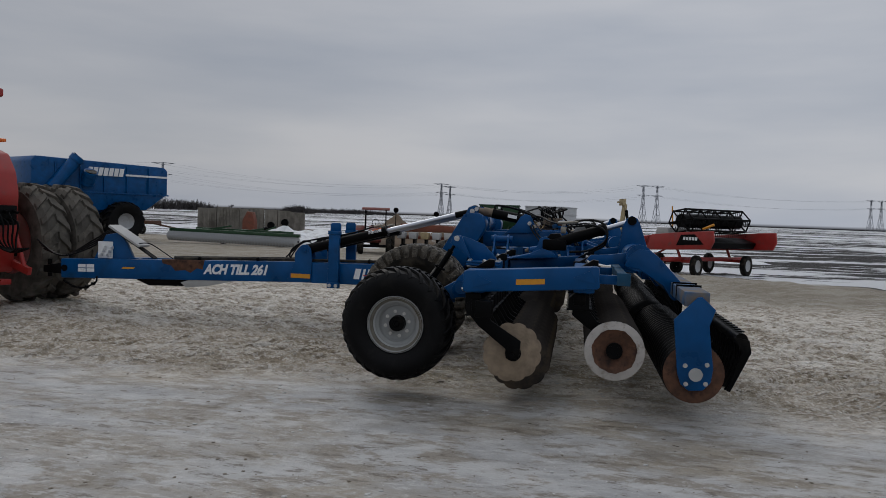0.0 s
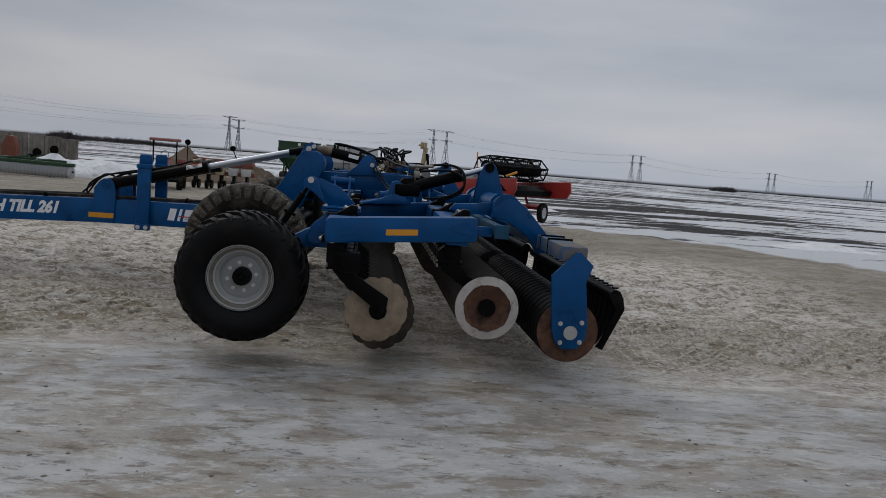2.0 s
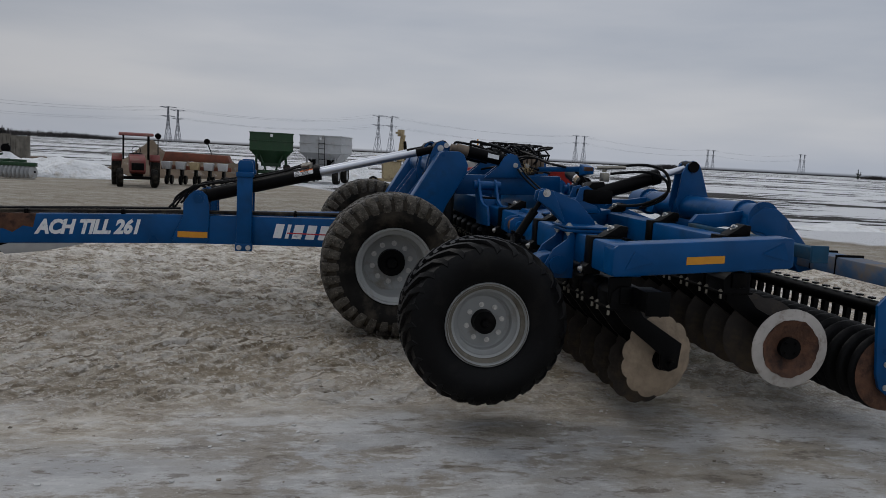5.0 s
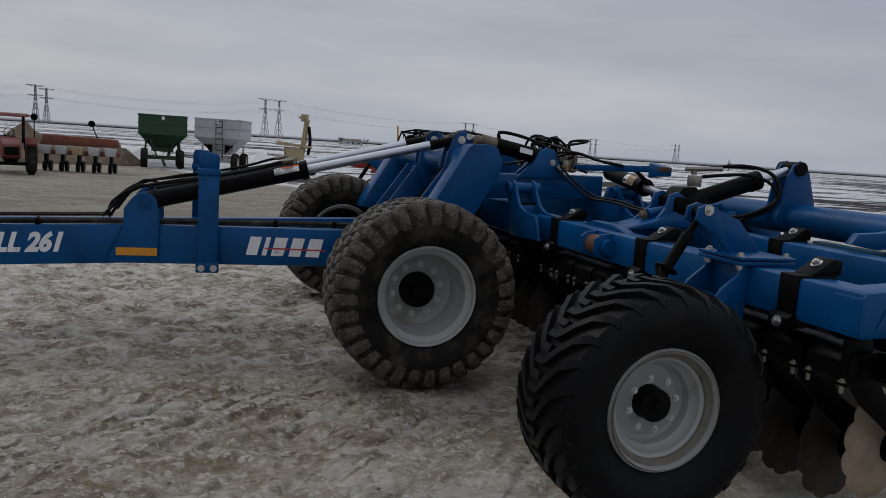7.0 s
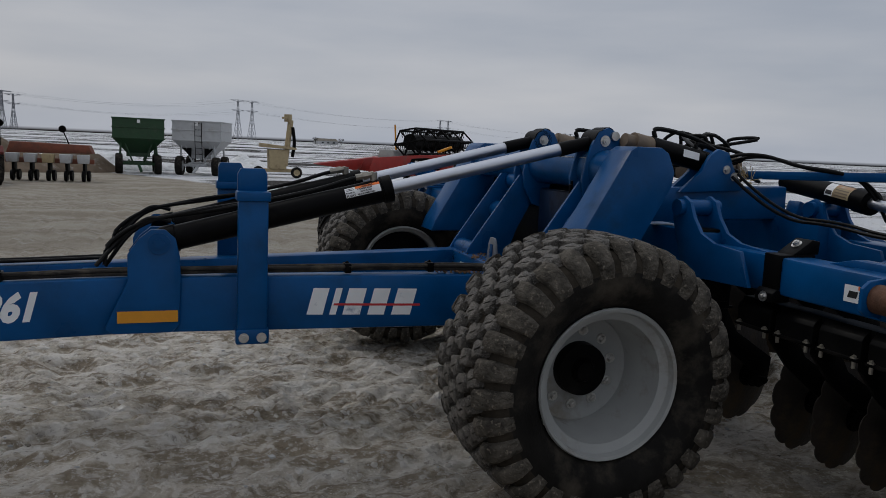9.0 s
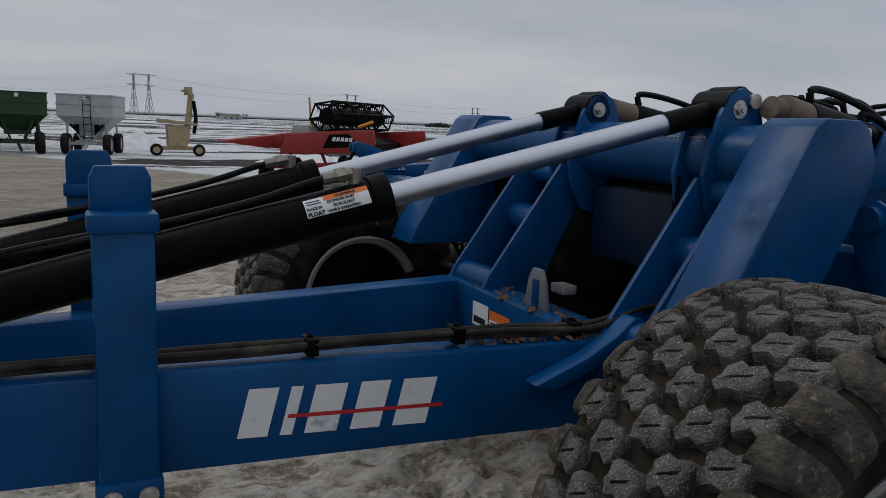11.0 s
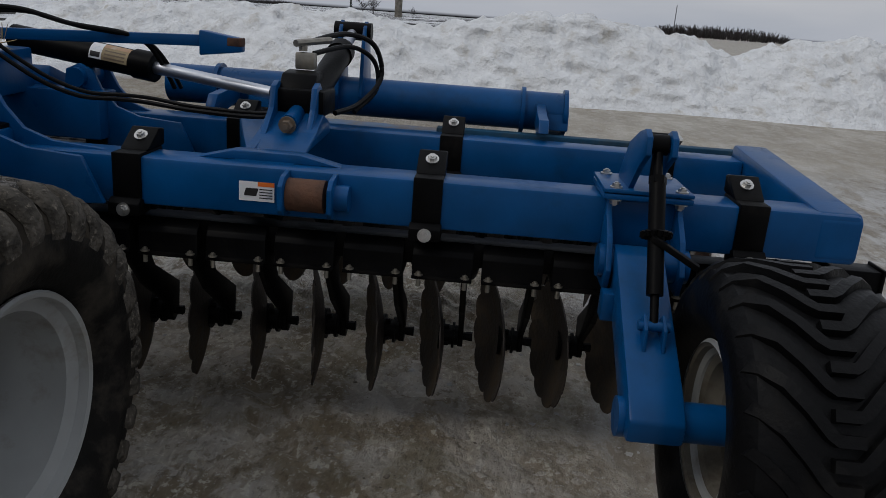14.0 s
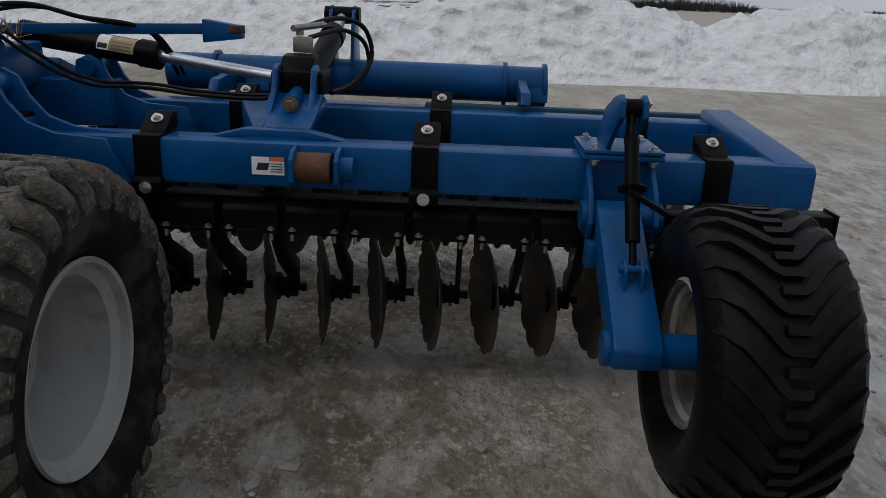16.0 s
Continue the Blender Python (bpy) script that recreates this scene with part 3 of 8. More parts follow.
    wet = math_("MULTIPLY", math_("MAXIMUM", lane, math_("MULTIPLY", band, 0.6)), ramp(mid, 0.62, 0.42))
    ro = n.new("ShaderNodeMapRange")
    ro.inputs["To Min"].default_value, ro.inputs["To Max"].default_value = 0.8, 0.30
    l.new(wet, ro.inputs["Value"])
    l.new(ro.outputs[0], b.inputs["Roughness"])
    b.inputs["Specular IOR Level"].default_value = 0.35
    hgt = math_("ADD", math_("ADD", math_("MULTIPLY", fine, 0.9), math_("MULTIPLY", crumbs, 0.35)), math_("MULTIPLY", rutted, -2.2))
    hgt = math_("ADD", hgt, math_("MULTIPLY", math_("MULTIPLY", dome, kinds.outputs[0]), 0.30))
    bp = n.new("ShaderNodeBump")
    bp.inputs["Distance"].default_value = 0.07
    st = n.new("ShaderNodeMapRange")
    st.inputs["To Min"].default_value, st.inputs["To Max"].default_value = 1.0, 0.22
    l.new(lane, st.inputs["Value"])
    l.new(st.outputs[0], bp.inputs["Strength"])
    l.new(hgt, bp.inputs["Height"])
    l.new(bp.outputs[0], b.inputs["Normal"])
    return m


ground = tagged(new("ground", ground_mesh()), "icy rutted farmyard running into a snow-streaked ploughed field", "ground", kind="structure")
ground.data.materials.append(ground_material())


def litter(name, label, category, mat, count, lo, hi, seed, area=(-6.0, 4.0, -8.2, 3.0), squat=0.6):
    """Loose frozen lumps strewn over the yard: squat uneven eight-cornered pieces."""
    rng = np.random.RandomState(seed)
    px, py = rng.uniform(area[0], area[1], count), rng.uniform(area[2], area[3], count)
    keep = lattice(px, py, 0.9, seed + 1) > 0.45
    px, py = px[keep], py[keep]
    size = lo + (hi - lo) * rng.rand(len(px)) ** 3
    pz = land(px, py) + relief(px, py)
    corners = np.array([(a, b, c) for c in (-0.4, 0.75) for a, b in ((-1, -1), (1, -1), (1, 1), (-1, 1))], float)
    verts = corners[None] * (0.6 + 0.5 * rng.rand(len(px), 8, 1)) * size[:, None, None] * np.array((1, 0.8, squat))
    turn = rng.uniform(0, 6.28, len(px))
    c, s_ = np.cos(turn)[:, None], np.sin(turn)[:, None]
    vx, vy = verts[..., 0] * c - verts[..., 1] * s_ + px[:, None], verts[..., 0] * s_ + verts[..., 1] * c + py[:, None]
    co = np.stack([vx, vy, verts[..., 2] + pz[:, None]], -1).reshape(-1, 3)
    quads = np.array([(3, 2, 1, 0), (4, 5, 6, 7), (0, 1, 5, 4), (1, 2, 6, 5), (2, 3, 7, 6), (3, 0, 4, 7)])
    faces = (quads[None] + 8 * np.arange(len(px))[:, None, None]).reshape(-1, 4)
    mesh = bpy.data.meshes.new(name)
    mesh.from_pydata(co.tolist(), [], faces.tolist())
    mesh.materials.append(mat)
    return tagged(new(name, mesh), label, category, kind="stuff")


litter("ice_crumbs", "pale crumbs of broken ice strewn on the frozen yard", "ice", material("ice_crumb", (0.44, 0.44, 0.43), 0.4, 0, 0.2, 9), 2600, 0.003, 0.017, 41)
litter("frozen_clods", "brown frozen clods and gravel strewn on the yard", "gravel", material("frozen_clod", (0.17, 0.145, 0.115), 0.9, 0, 0.3, 9), 2200, 0.003, 0.014, 53)
litter("ice_slabs", "dirty angular slabs of broken ice lying in the ruts", "ice", material("ice_slab", (0.34, 0.305, 0.26), 0.75, 0, 0.4, 14, 0.8, 50, (0.55, 0.51, 0.46), 0.26, 12, deep=0.02), 170, 0.014, 0.046, 67, (-3.2, -0.2, -3.2, -1.2), 0.34)


# ---- wheels ----
def block(bm, c, outline, r0, r1, crown, inset=0.006, sgn=1):
    """A tread block: an outline of (along the girth, across) raised from r0 to r1 on a tyre round the y axis at c."""
    mid_s = sum(s for s, _ in outline) / len(outline)
    mid_a = sum(a for _, a in outline) / len(outline)
    low, high = [], []
    for s, a in outline:
        for ring, r, k in ((low, r0, 1.0), (high, r1, 1.0 - inset / 0.05)):
            ss, aa = mid_s + (s - mid_s) * k, mid_a + (a - mid_a) * k
            rr = r - crown * aa * aa
            t = ss / r1
            ring.append(bm.verts.new((c[0] + rr * math.cos(t), c[1] + aa * sgn, c[2] + rr * math.sin(t))))
    n = len(outline)
    rings = [low, high]
    for ks, ka, drop in ((0.86, 0.86, -0.0035), (0.10, 0.50, -0.004), (0.03, 0.45, 0.010)):
        ring = []
        for s, a in outline:
            ss, aa = mid_s + (s - mid_s) * ks + ((a - mid_a) * 0.25 if ks < 0.5 else 0.0), mid_a + (a - mid_a) * ka
            rr, t = r1 - drop - crown * aa * aa, ss / r1
            ring.append(bm.verts.new((c[0] + rr * math.cos(t), c[1] + aa * sgn, c[2] + rr * math.sin(t))))
        rings.append(ring)
    fs = [bm.faces.new(rings[-1])]
    for p, q in zip(rings, rings[1:]):
        for i in range(n):
            fs.append(bm.faces.new((p[i], p[(i + 1) % n], q[(i + 1) % n], q[i])))
    return fs


def strip(bm, c, line, width, r0, r1, phase, fall):
    """A raised bar on a tyre: a line of (across, along the girth), with its height following the shoulder."""
    pts = [Vector((a, s)) for a, s in line]
    rings = []
    for i, p in enumerate(pts):
        d = (pts[min(i + 1, len(pts) - 1)] - pts[max(i - 1, 0)]).normalized()
        nrm = Vector((-d.y, d.x))
        ring = []
        for off, top in ((-0.5, 0), (-0.38, 1), (0.38, 1), (0.5, 0)):
            q = p + nrm * width * off
            rr = (r1 if top else r0) - fall(abs(q.x))
            t = phase + q.y / r1
            ring.append(bm.verts.new((c[0] + rr * math.cos(t), c[1] + q.x, c[2] + rr * math.sin(t))))
        rings.append(ring)
    fs = []
    for a, b in zip(rings, rings[1:]):
        for k in range(3):
            fs.append(bm.faces.new((a[k], a[k + 1], b[k + 1], b[k])))
    fs += [bm.faces.new(rings[0]), bm.faces.new(list(reversed(rings[-1])))]
    return fs


def rim_mesh(r, a0, depth, side):
    """A dished wheel: flange, barrel steps and disc, seen from the side given."""
    bm = BM()
    prof = [(r + 0.006, a0 + 0.02), (r + 0.012, a0 + 0.004), (r + 0.006, a0 - 0.006), (r - 0.008, a0), (r - 0.014, a0 + 0.03), (r - 0.05, a0 + 0.05),
            (r - 0.055, a0 + depth * 0.55), (r - 0.075, a0 + depth * 0.7), (r - 0.08, a0 + depth), (r * 0.62, a0 + depth + 0.012), (r * 0.3, a0 + depth)]
    back = [(r * 0.3, a0 + depth + 0.012), (r - 0.07, a0 + depth + 0.02), (r - 0.03, -a0 - 0.03), (r + 0.012, -a0), (r + 0.0, -a0 + 0.012)]
    lathe(bm, [(q, a * side) for q, a in prof + back], (0, 0, 0), n=56)
    return bm


def tyre_profile(r, half, bead, wall=1.0):
    return [(bead, -half * 0.74), (bead + 0.02, -half * 0.82), (bead + (r - bead) * 0.35, -half * 0.99), (bead + (r - bead) * 0.62, -half * 1.0), (r - 0.055, -half * 0.95), (r - 0.022, -half * 0.84),
            (r - 0.006, -half * 0.6), (r, -half * 0.3), (r, 0), (r, half * 0.3), (r - 0.006, half * 0.6), (r - 0.022, half * 0.84), (r - 0.055, half * 0.95), (bead + (r - bead) * 0.62, half), (bead + (r - bead) * 0.35, half * 0.99),
            (bead + 0.02, half * 0.82), (bead, half * 0.74)]


def centre_wheel(parent, at, side):
    """Carrying wheel with hexagonal block tread; side -1: the dish faces -y."""
    rnd = random.Random(5)
    R, half, bead = 0.612, 0.30, 0.347
    bm = BM()
    lathe(bm, tyre_profile(R, half, bead), (0, 0, 0), n=84)
    for f in bm.faces:
        c = f.calc_center_median()
        f.material_index = 1 if math.hypot(c.x, c.z) > R - 0.085 else 0
    tyre = part("tyre", bm, RUBBER, parent, "muddy flotation tyre with hexagonal tread blocks")
    tyre.data.materials.append(GROOVE)
    tyre.location = at
    bm = BM()
    N = 33
    pitch = 2 * math.pi * (R + 0.035) / N
    d = 0.0915
    for row in range(5):
        a = (row - 2) * d
        lean = 0.20 if row < 2 else -0.20
        for i in range(N):
            s = (i + (0.5 if row % 2 else 0.0)) * pitch + rnd.uniform(-0.004, 0.004)
            h, w = pitch * rnd.uniform(0.375, 0.405), d * rnd.uniform(0.51, 0.55)
            out = [(-h, -w * 0.58), (-h * 0.72, -w * 0.02), (-h * 0.94, w * 0.52), (-h * 0.52, w * 0.94), (0.0, w * 0.84), (h * 0.50, w), (h, w * 0.58), (h * 0.72, w * 0.02), (h * 0.94, -w * 0.52), (h * 0.52, -w * 0.94), (0.0, -w * 0.84), (-h * 0.50, -w)]
            block(bm, (0, 0, 0), [(s + ss + lean * aa + rnd.uniform(-0.005, 0.005), a + aa + rnd.uniform(-0.004, 0.004)) for ss, aa in out], R - 0.022, R + 0.037 + rnd.uniform(-0.006, 0.002), 0.28, 0.0045)
    bmesh.ops.recalc_face_normals(bm, faces=bm.faces)
    blocks = set(bm.faces)
    for sg in (-1, 1):
        for i in range(N):
            s = (i + (0.25 if sg > 0 else 0.75)) * pitch
            h = pitch * rnd.uniform(0.40, 0.46)
            lean = rnd.uniform(0.10, 0.22)
            rings = []
            for k, (lift, rr, aa) in enumerate(((0.0, R - 0.010, 0.196), (0.034, R - 0.003, 0.208), (0.040, R - 0.010, 0.236), (0.038, R - 0.028, 0.266), (0.026, R - 0.056, 0.288), (0.014, R - 0.090, 0.297), (0.0, R - 0.125, 0.298))):
                out = min(1.0, max(0.0, (k - 1) / 4))
                ring = []
                for f, top in ((-1.0, 0.0), (-0.86, 0.75), (-0.55, 1.0), (0.0, 1.02), (0.55, 1.0), (0.86, 0.75), (1.0, 0.0)):
                    up = lift * top * rnd.uniform(0.92, 1.04)
                    q, w = rr + up * (1 - 0.8 * out), aa + up * 0.75 * out
                    t = (s + f * h * (0.92 - 0.12 * out) + sg * lean * (aa - 0.25) + rnd.uniform(-0.0025, 0.0025)) / R
                    ring.append(bm.verts.new((q * math.cos(t), w * sg, q * math.sin(t))))
                rings.append(ring)
            for p, q in zip(rings, rings[1:]):
                for i_ in range(6):
                    bm.faces.new((p[i_], p[i_ + 1], q[i_ + 1], q[i_]))
    bmesh.ops.recalc_face_normals(bm, faces=bm.faces)
    for f in bm.faces:
        f.material_index = 0 if f in blocks else 1
    tread = part("tread", bm, LUG, tyre, "worn frosted S-shaped tread blocks with mud-caked shoulders", 62)
    tread.data.materials.append(MUDDY)
    part("rim", rim_mesh(0.335, -0.24, 0.29, -side), RIM, tyre, "light grey painted steel rim")
    bm = BM()
    rod(bm, (0, -side * 0.06, 0), (0, side * 0.0, 0), 0.128, 0.122, 32)
    rod(bm, (0, side * 0.0, 0), (0, side * 0.03, 0), 0.06, 0.045, 24)
    part("hub", bm, BLACK, tyre, "black hub with cap")
    # added black disc standing in for the dark depth behind the rim
    bm = BM()
    rod(bm, (0, -side * 0.20, 0), (0, -side * 0.10, 0), 0.29, 0.30, 36)
    part("rim_hollow_shade", bm, BLACK, tyre)
    for i in range(10):
        t = 2 * math.pi * i / 10 + 0.2
        bm = BM()
        hexbolt(bm, (0.178 * math.cos(t), -side * 0.057, 0.178 * math.sin(t)), (0, side, 0), 0.017, 0.022)
        part("wheel_nut", bm, STEEL, tyre)
    return tyre


def gauge_wheel(parent, at, side):
    R, half, bead = 0.498, 0.240, 0.262

    def fall(a):
        return 0.33 * a * a + (0 if a < 0.15 else (a - 0.15) ** 2 * 9)
    bm = BM()
    lathe(bm, tyre_profile(R - 0.004, half, bead), (0, 0, 0), n=72)
    tyre = part("tyre", bm, RUBBER_CLEAN, parent, "black flotation tyre with chevron bar tread")
    tyre.location = at
    bm = BM()
    N = 27
    for i in range(N):
        for sg in (-1, 1):
            ph = 2 * math.pi * (i + (0.5 if sg > 0 else 0.0)) / N
            line = [(sg * a * 0.9, s) for a, s in ((-0.040, 0.0), (0.03, 0.0), (0.048, -0.012), (0.10, -0.070), (0.16, -0.130), (0.215, -0.172), (0.245, -0.19))]
            strip(bm, (0, 0, 0), line, 0.040, R - 0.03, R + 0.022, ph, fall)
    bmesh.ops.recalc_face_normals(bm, faces=bm.faces)
    part("tread", bm, RUBBER_CLEAN, tyre, "", 40)
    part("rim", rim_mesh(0.250, -0.185, 0.13, -side), RIM, tyre, "light grey painted steel rim")
    # back darker than the face: mud, with the dish's shade put into its colour
    part("rim_back", rim_mesh(0.247, -0.185, 0.14, side), RIM_MUD_SHADE, tyre, "mud-stained dished back of the rim, darkened for its shade")
    bm = BM()
    rod(bm, (0, side * 0.02, 0), (0, side * 0.12, 0), 0.075, 0.07, 24)
    rod(bm, (0, side * 0.12, 0), (0, side * 0.14, 0), 0.03, 0.02, 14)
    part("hub", bm, BLACK, tyre, "black hub")
    for i in range(8):
        t = 2 * math.pi * i / 8 + 0.2
        bm = BM()
        hexbolt(bm, (0.112 * math.cos(t), side * 0.09, 0.112 * math.sin(t)), (0, side, 0), 0.011, 0.014)
        part("wheel_nut", bm, STEEL, tyre)
    return tyre


# ---- disc harrow ----
harrow = thing("disc_harrow", "blue folding disc harrow on block-tread tyres standing on icy ground", "disc harrow")


def rail_y(x):
    """Outer face of a drawbar rail: the two rails close in towards the hitch."""
    return 0.13 + 0.143 * (x + 3.0) if x > -3.0 else 0.13


FAR = 0.70  # the frame's middle lies half of this beyond y = 0


def far_rail_y(x):
    """Outer face of the farther drawbar rail."""
    return 0.61 + 0.046 * (x + 3.6)


def rail_z(x):
    return 0.752 + 0.0 * x if x > -1.5 else 0.752 + (x + 1.5) * 0.030


def build_tongue():
    bm = BM()
    xa, xb = -3.0, -0.75
    beam(bm, (xa, 0.065 - rail_y(xa), rail_z(xa)), (xb, 0.065 - rail_y(xb), rail_z(xb)), 0.13, 0.29, 0.012)
    part("drawbar_rail", bm, BLUE, harrow)
    bm = BM()
    xa = -6.3
    beam(bm, (xa, far_rail_y(xa) - 0.065, rail_z(xa)), (xb, far_rail_y(xb) - 0.065, rail_z(xb)), 0.13, 0.29, 0.012)
    part("drawbar_rail", bm, BLUE, harrow)
    bm = BM()
    beam(bm, (-6.72, -0.066, rail_z(-6.72)), (-2.96, -0.066, rail_z(-2.96)), 0.132, 0.292, 0.014)
    tongue = part("tongue", bm, BLUE, harrow, "long blue box-section tongue")
    for x in (-6.3, -3.2):
        bm = BM()
        box(bm, x - 0.08, x + 0.08, -0.005, far_rail_y(x) - 0.128, rail_z(x) - 0.12, rail_z(x) + 0.11, 0.01)
        part("tongue_spacer", bm, BLUE, harrow)
    bm = BM()
    box(bm, -0.98, -0.82, -0.46, 0.612, 0.62, 0.889, 0.012)
    part("cross_member", bm, BLUE, harrow)
    for k in range(3):
        bm = BM()
        sweep(bm, [(x, far_rail_y(x) - 0.10 + 0.018 * k + 0.008 * math.sin(6 * x + k), rail_z(x) + 0.158 + 0.008 * (k % 2)) for x in (-5.2, -4.6, -4.0, -3.5, -3.15)], 0.010)
        part("hydraulic_hose", bm, HOSE, harrow)
    bm = BM()
    prism(bm, [(-5.08, 0.797), (-5.06, 0.74), (-4.93, 0.715), (-4.86, 0.64), (-4.70, 0.655), (-4.62, 0.62), (-4.52, 0.69), (-4.43, 0.675), (-4.40, 0.812)], -0.134, 0.004, bevel=0.002)
    part("scorched_patch", bm, RUST, tongue, "burnt bare patch of rusty brown steel")
    bm = BM()
    prism(bm, [(-7.05, 0.52), (-6.7, 0.50), (-6.7, 0.68), (-7.05, 0.62)], -0.09, 0.09, bevel=0.01)
    rod(bm, (-6.66, -0.14, 0.6), (-6.66, 0.14, 0.6), 0.05)
    rod(bm, (-7.0, 0, 0.45), (-7.0, 0, 0.72), 0.035)
    part("hitch", bm, BLACK, harrow, "black drawbar hitch with pin")
    # under-slung skid plate and torn light liner
    bm = BM()
    prism(bm, [(-5.55, 0.50), (-5.3, 0.40), (-4.6, 0.42), (-4.4, 0.53)], -0.1, 0.1, bevel=0.006)
    part("skid_plate", bm, BLACK, tongue)
    bm = BM()
    prism(bm, [(-4.78, 0.47), (-4.70, 0.40), (-4.35, 0.44), (-3.98, 0.52), (-4.02, 0.555), (-4.6, 0.53)], -0.12, -0.05, bevel=0.004)
    part("loose_guard", bm, LIGHT_GREY, tongue, "bent light grey guard under the tongue")
    # hose arch and tool box near the hitch
    bm = BM()
    prism(bm, [(-6.25, 0.74), (-6.05, 1.12), (-5.85, 1.16), (-5.72, 1.02), (-5.60, 0.80), (-5.35, 0.76)], -0.03, 0.03, bevel=0.004)
    part("hose_arch", bm, BLUE, tongue)
    bm = BM()
    for k in range(6):
        box(bm, -6.12 + 0.035 * k, -6.09 + 0.035 * k, -0.12, -0.03, 0.80 + 0.055 * (k % 3), 0.84 + 0.055 * (k % 3), 0.004)
    box(bm, -6.17, -5.93, -0.04, -0.032, 0.77, 1.02)
    part("coupler_plate", bm, WHITE, tongue, "white perforated hose coupler plate")
    bm = BM()
    beam(bm, (-5.95, 0.02, 1.26), (-5.45, 0.02, 0.97), 0.30, 0.035, 0.006)
    part("tool_lid", bm, LIGHT_GREY, tongue, "tilted grey manual box lid")
    bm = BM()
    for k in range(4):
        sweep(bm, [(-7.3, 0.1 + 0.05 * k, 1.0 - 0.05 * k), (-6.8, 0.05 * k - 0.05, 0.78), (-6.3, -0.02 + 0.03 * k, 0.92 + 0.04 * k), (-5.95, 0.02 * k, 1.14 + 0.02 * k), (-5.6, 0.03 * k - 0.03, 1.0), (-5.25, 0.03 * k - 0.06, 0.80)], 0.013)
    sweep(bm, [(-5.55, -0.05, 1.0), (-5.3, -0.1, 1.02), (-5.05, -0.12, 0.9), (-4.9, -0.12, 0.81)], 0.008)
    part("hose_bundle", bm, HOSE, tongue)
    bm = BM()
    last = Vector((-6.12, -0.14, 0.50))
    for k in range(11):
        t = k / 10
        p = Vector((-6.12 - 0.52 * t, -0.14 - 0.03 * t, 0.50 - 0.17 * math.sin(math.pi * (0.15 + 0.75 * t)) - 0.03 * t))
        rod(bm, last, p, 0.014, n=8)
        if k % 2:
            rod(bm, p + Vector((-0.02, -0.02, 0.012)), p + Vector((0.02, 0.02, -0.012)), 0.018, n=8)
        last = p
    part("safety_chain", bm, BLACK, harrow)
    # hose run on the near rail
    for k, (dy, dz) in enumerate(((0.0, 0.0), (0.025, 0.004), (0.012, 0.022), (-0.012, 0.018))):
        pts = []
        for x in (-4.9, -4.2, -3.5, -3.1, -2.6, -2.1, -1.7, -1.3, -1.0, -0.8, -0.55):
            wob = 0.014 * math.sin(x * 7 + k * 2) + 0.006 * math.sin(x * 17 + k)
            pts.append((x, -max(rail_y(x) - 0.05, 0.06) + dy + wob, rail_z(x) + 0.160 + dz + (0.05 if x > -0.9 else 0) - (0.0 if x > -3 else 0.0)))
        bm = BM()
        sweep(bm, pts, 0.0095)
        part("hydraulic_hose", bm, HOSE_DUSTY, harrow, "dusty hydraulic hose clipped along the rail")
    bm = BM()
    for x in (-4.5, -3.6, -2.45, -1.9, -1.45, -1.05):
        y = -max(rail_y(x) - 0.05, 0.06)
        box(bm, x - 0.018, x + 0.018, y - 0.03, y + 0.045, rail_z(x) + 0.143, rail_z(x) + 0.195, 0.005)
        hexbolt(bm, (x, y + 0.008, rail_z(x) + 0.195), (0, 0, 1), 0.008, 0.008)
    part("hose_clip", bm, BLACK, harrow)
    # wing rests: an upright channel each side with a flange and a tilted pad
    for sg in (-1, 1):
        x, y = (-2.405, -rail_y(-2.4)) if sg < 0 else (-2.45, far_rail_y(-2.45))
        up = 0.0
        bm = BM()
        box(bm, x - 0.075, x + 0.075, y + sg * 0.004, y + sg * 0.075, 0.56, 1.31 + up, 0.008)
        box(bm, x - 0.085, x + 0.085, y - sg * 0.02, y + sg * 0.09, 1.265 + up, 1.315 + up, 0.008)
        prism(bm, [(x - 0.075, 1.31 + up), (x + 0.075, 1.31 + up), (x + 0.075, 1.40 + up), (x + 0.06, 1.43 + up), (x - 0.06, 1.43 + up), (x - 0.075, 1.40 + up)], y - sg * 0.02, y + sg * 0.01, bevel=0.004)
        box(bm, x - 0.085, x + 0.085, y + sg * 0.002, y + sg * 0.085, 0.52, 0.60, 0.01)
        rest = part("wing_rest", bm, BLUE, harrow, "upright blue wing rest with a flanged top")
        bm = BM()
        for dx in (-0.045, 0.045):
            hexbolt(bm, (x + dx, y + sg * 0.086, 0.557), (0, sg, 0), 0.018, 0.014)
        part("bolt", bm, STEEL, rest)
    # clevis brackets for the lift rams
    for sg in (-1, 1):
        x = -2.88
        for off in (0.012, -0.145):
            y = (rail_y(x) if sg < 0 else far_rail_y(x)) * sg + off * sg
            bm = BM()
            prism(bm, [(-3.12, 0.60), (-3.08, 0.572), (-2.80, 0.572), (-2.765, 0.61), (-2.755, 0.86), (-2.76, 0.97), (-2.78, 1.06), (-2.83, 1.105), (-2.90, 1.105), (-2.955, 1.06), (-3.01, 0.98), (-3.01, 0.84)], y, y + sg * 0.022, bevel=0.004)
            rod(bm, (x + 0.02, y, 1.035), (x + 0.02, y + sg * 0.03, 1.035), 0.055)
            rod(bm, (x + 0.02, y, 1.035), (x + 0.02, y + sg * 0.042, 1.035), 0.026)
            part("ram_clevis", bm, BLUE, harrow)


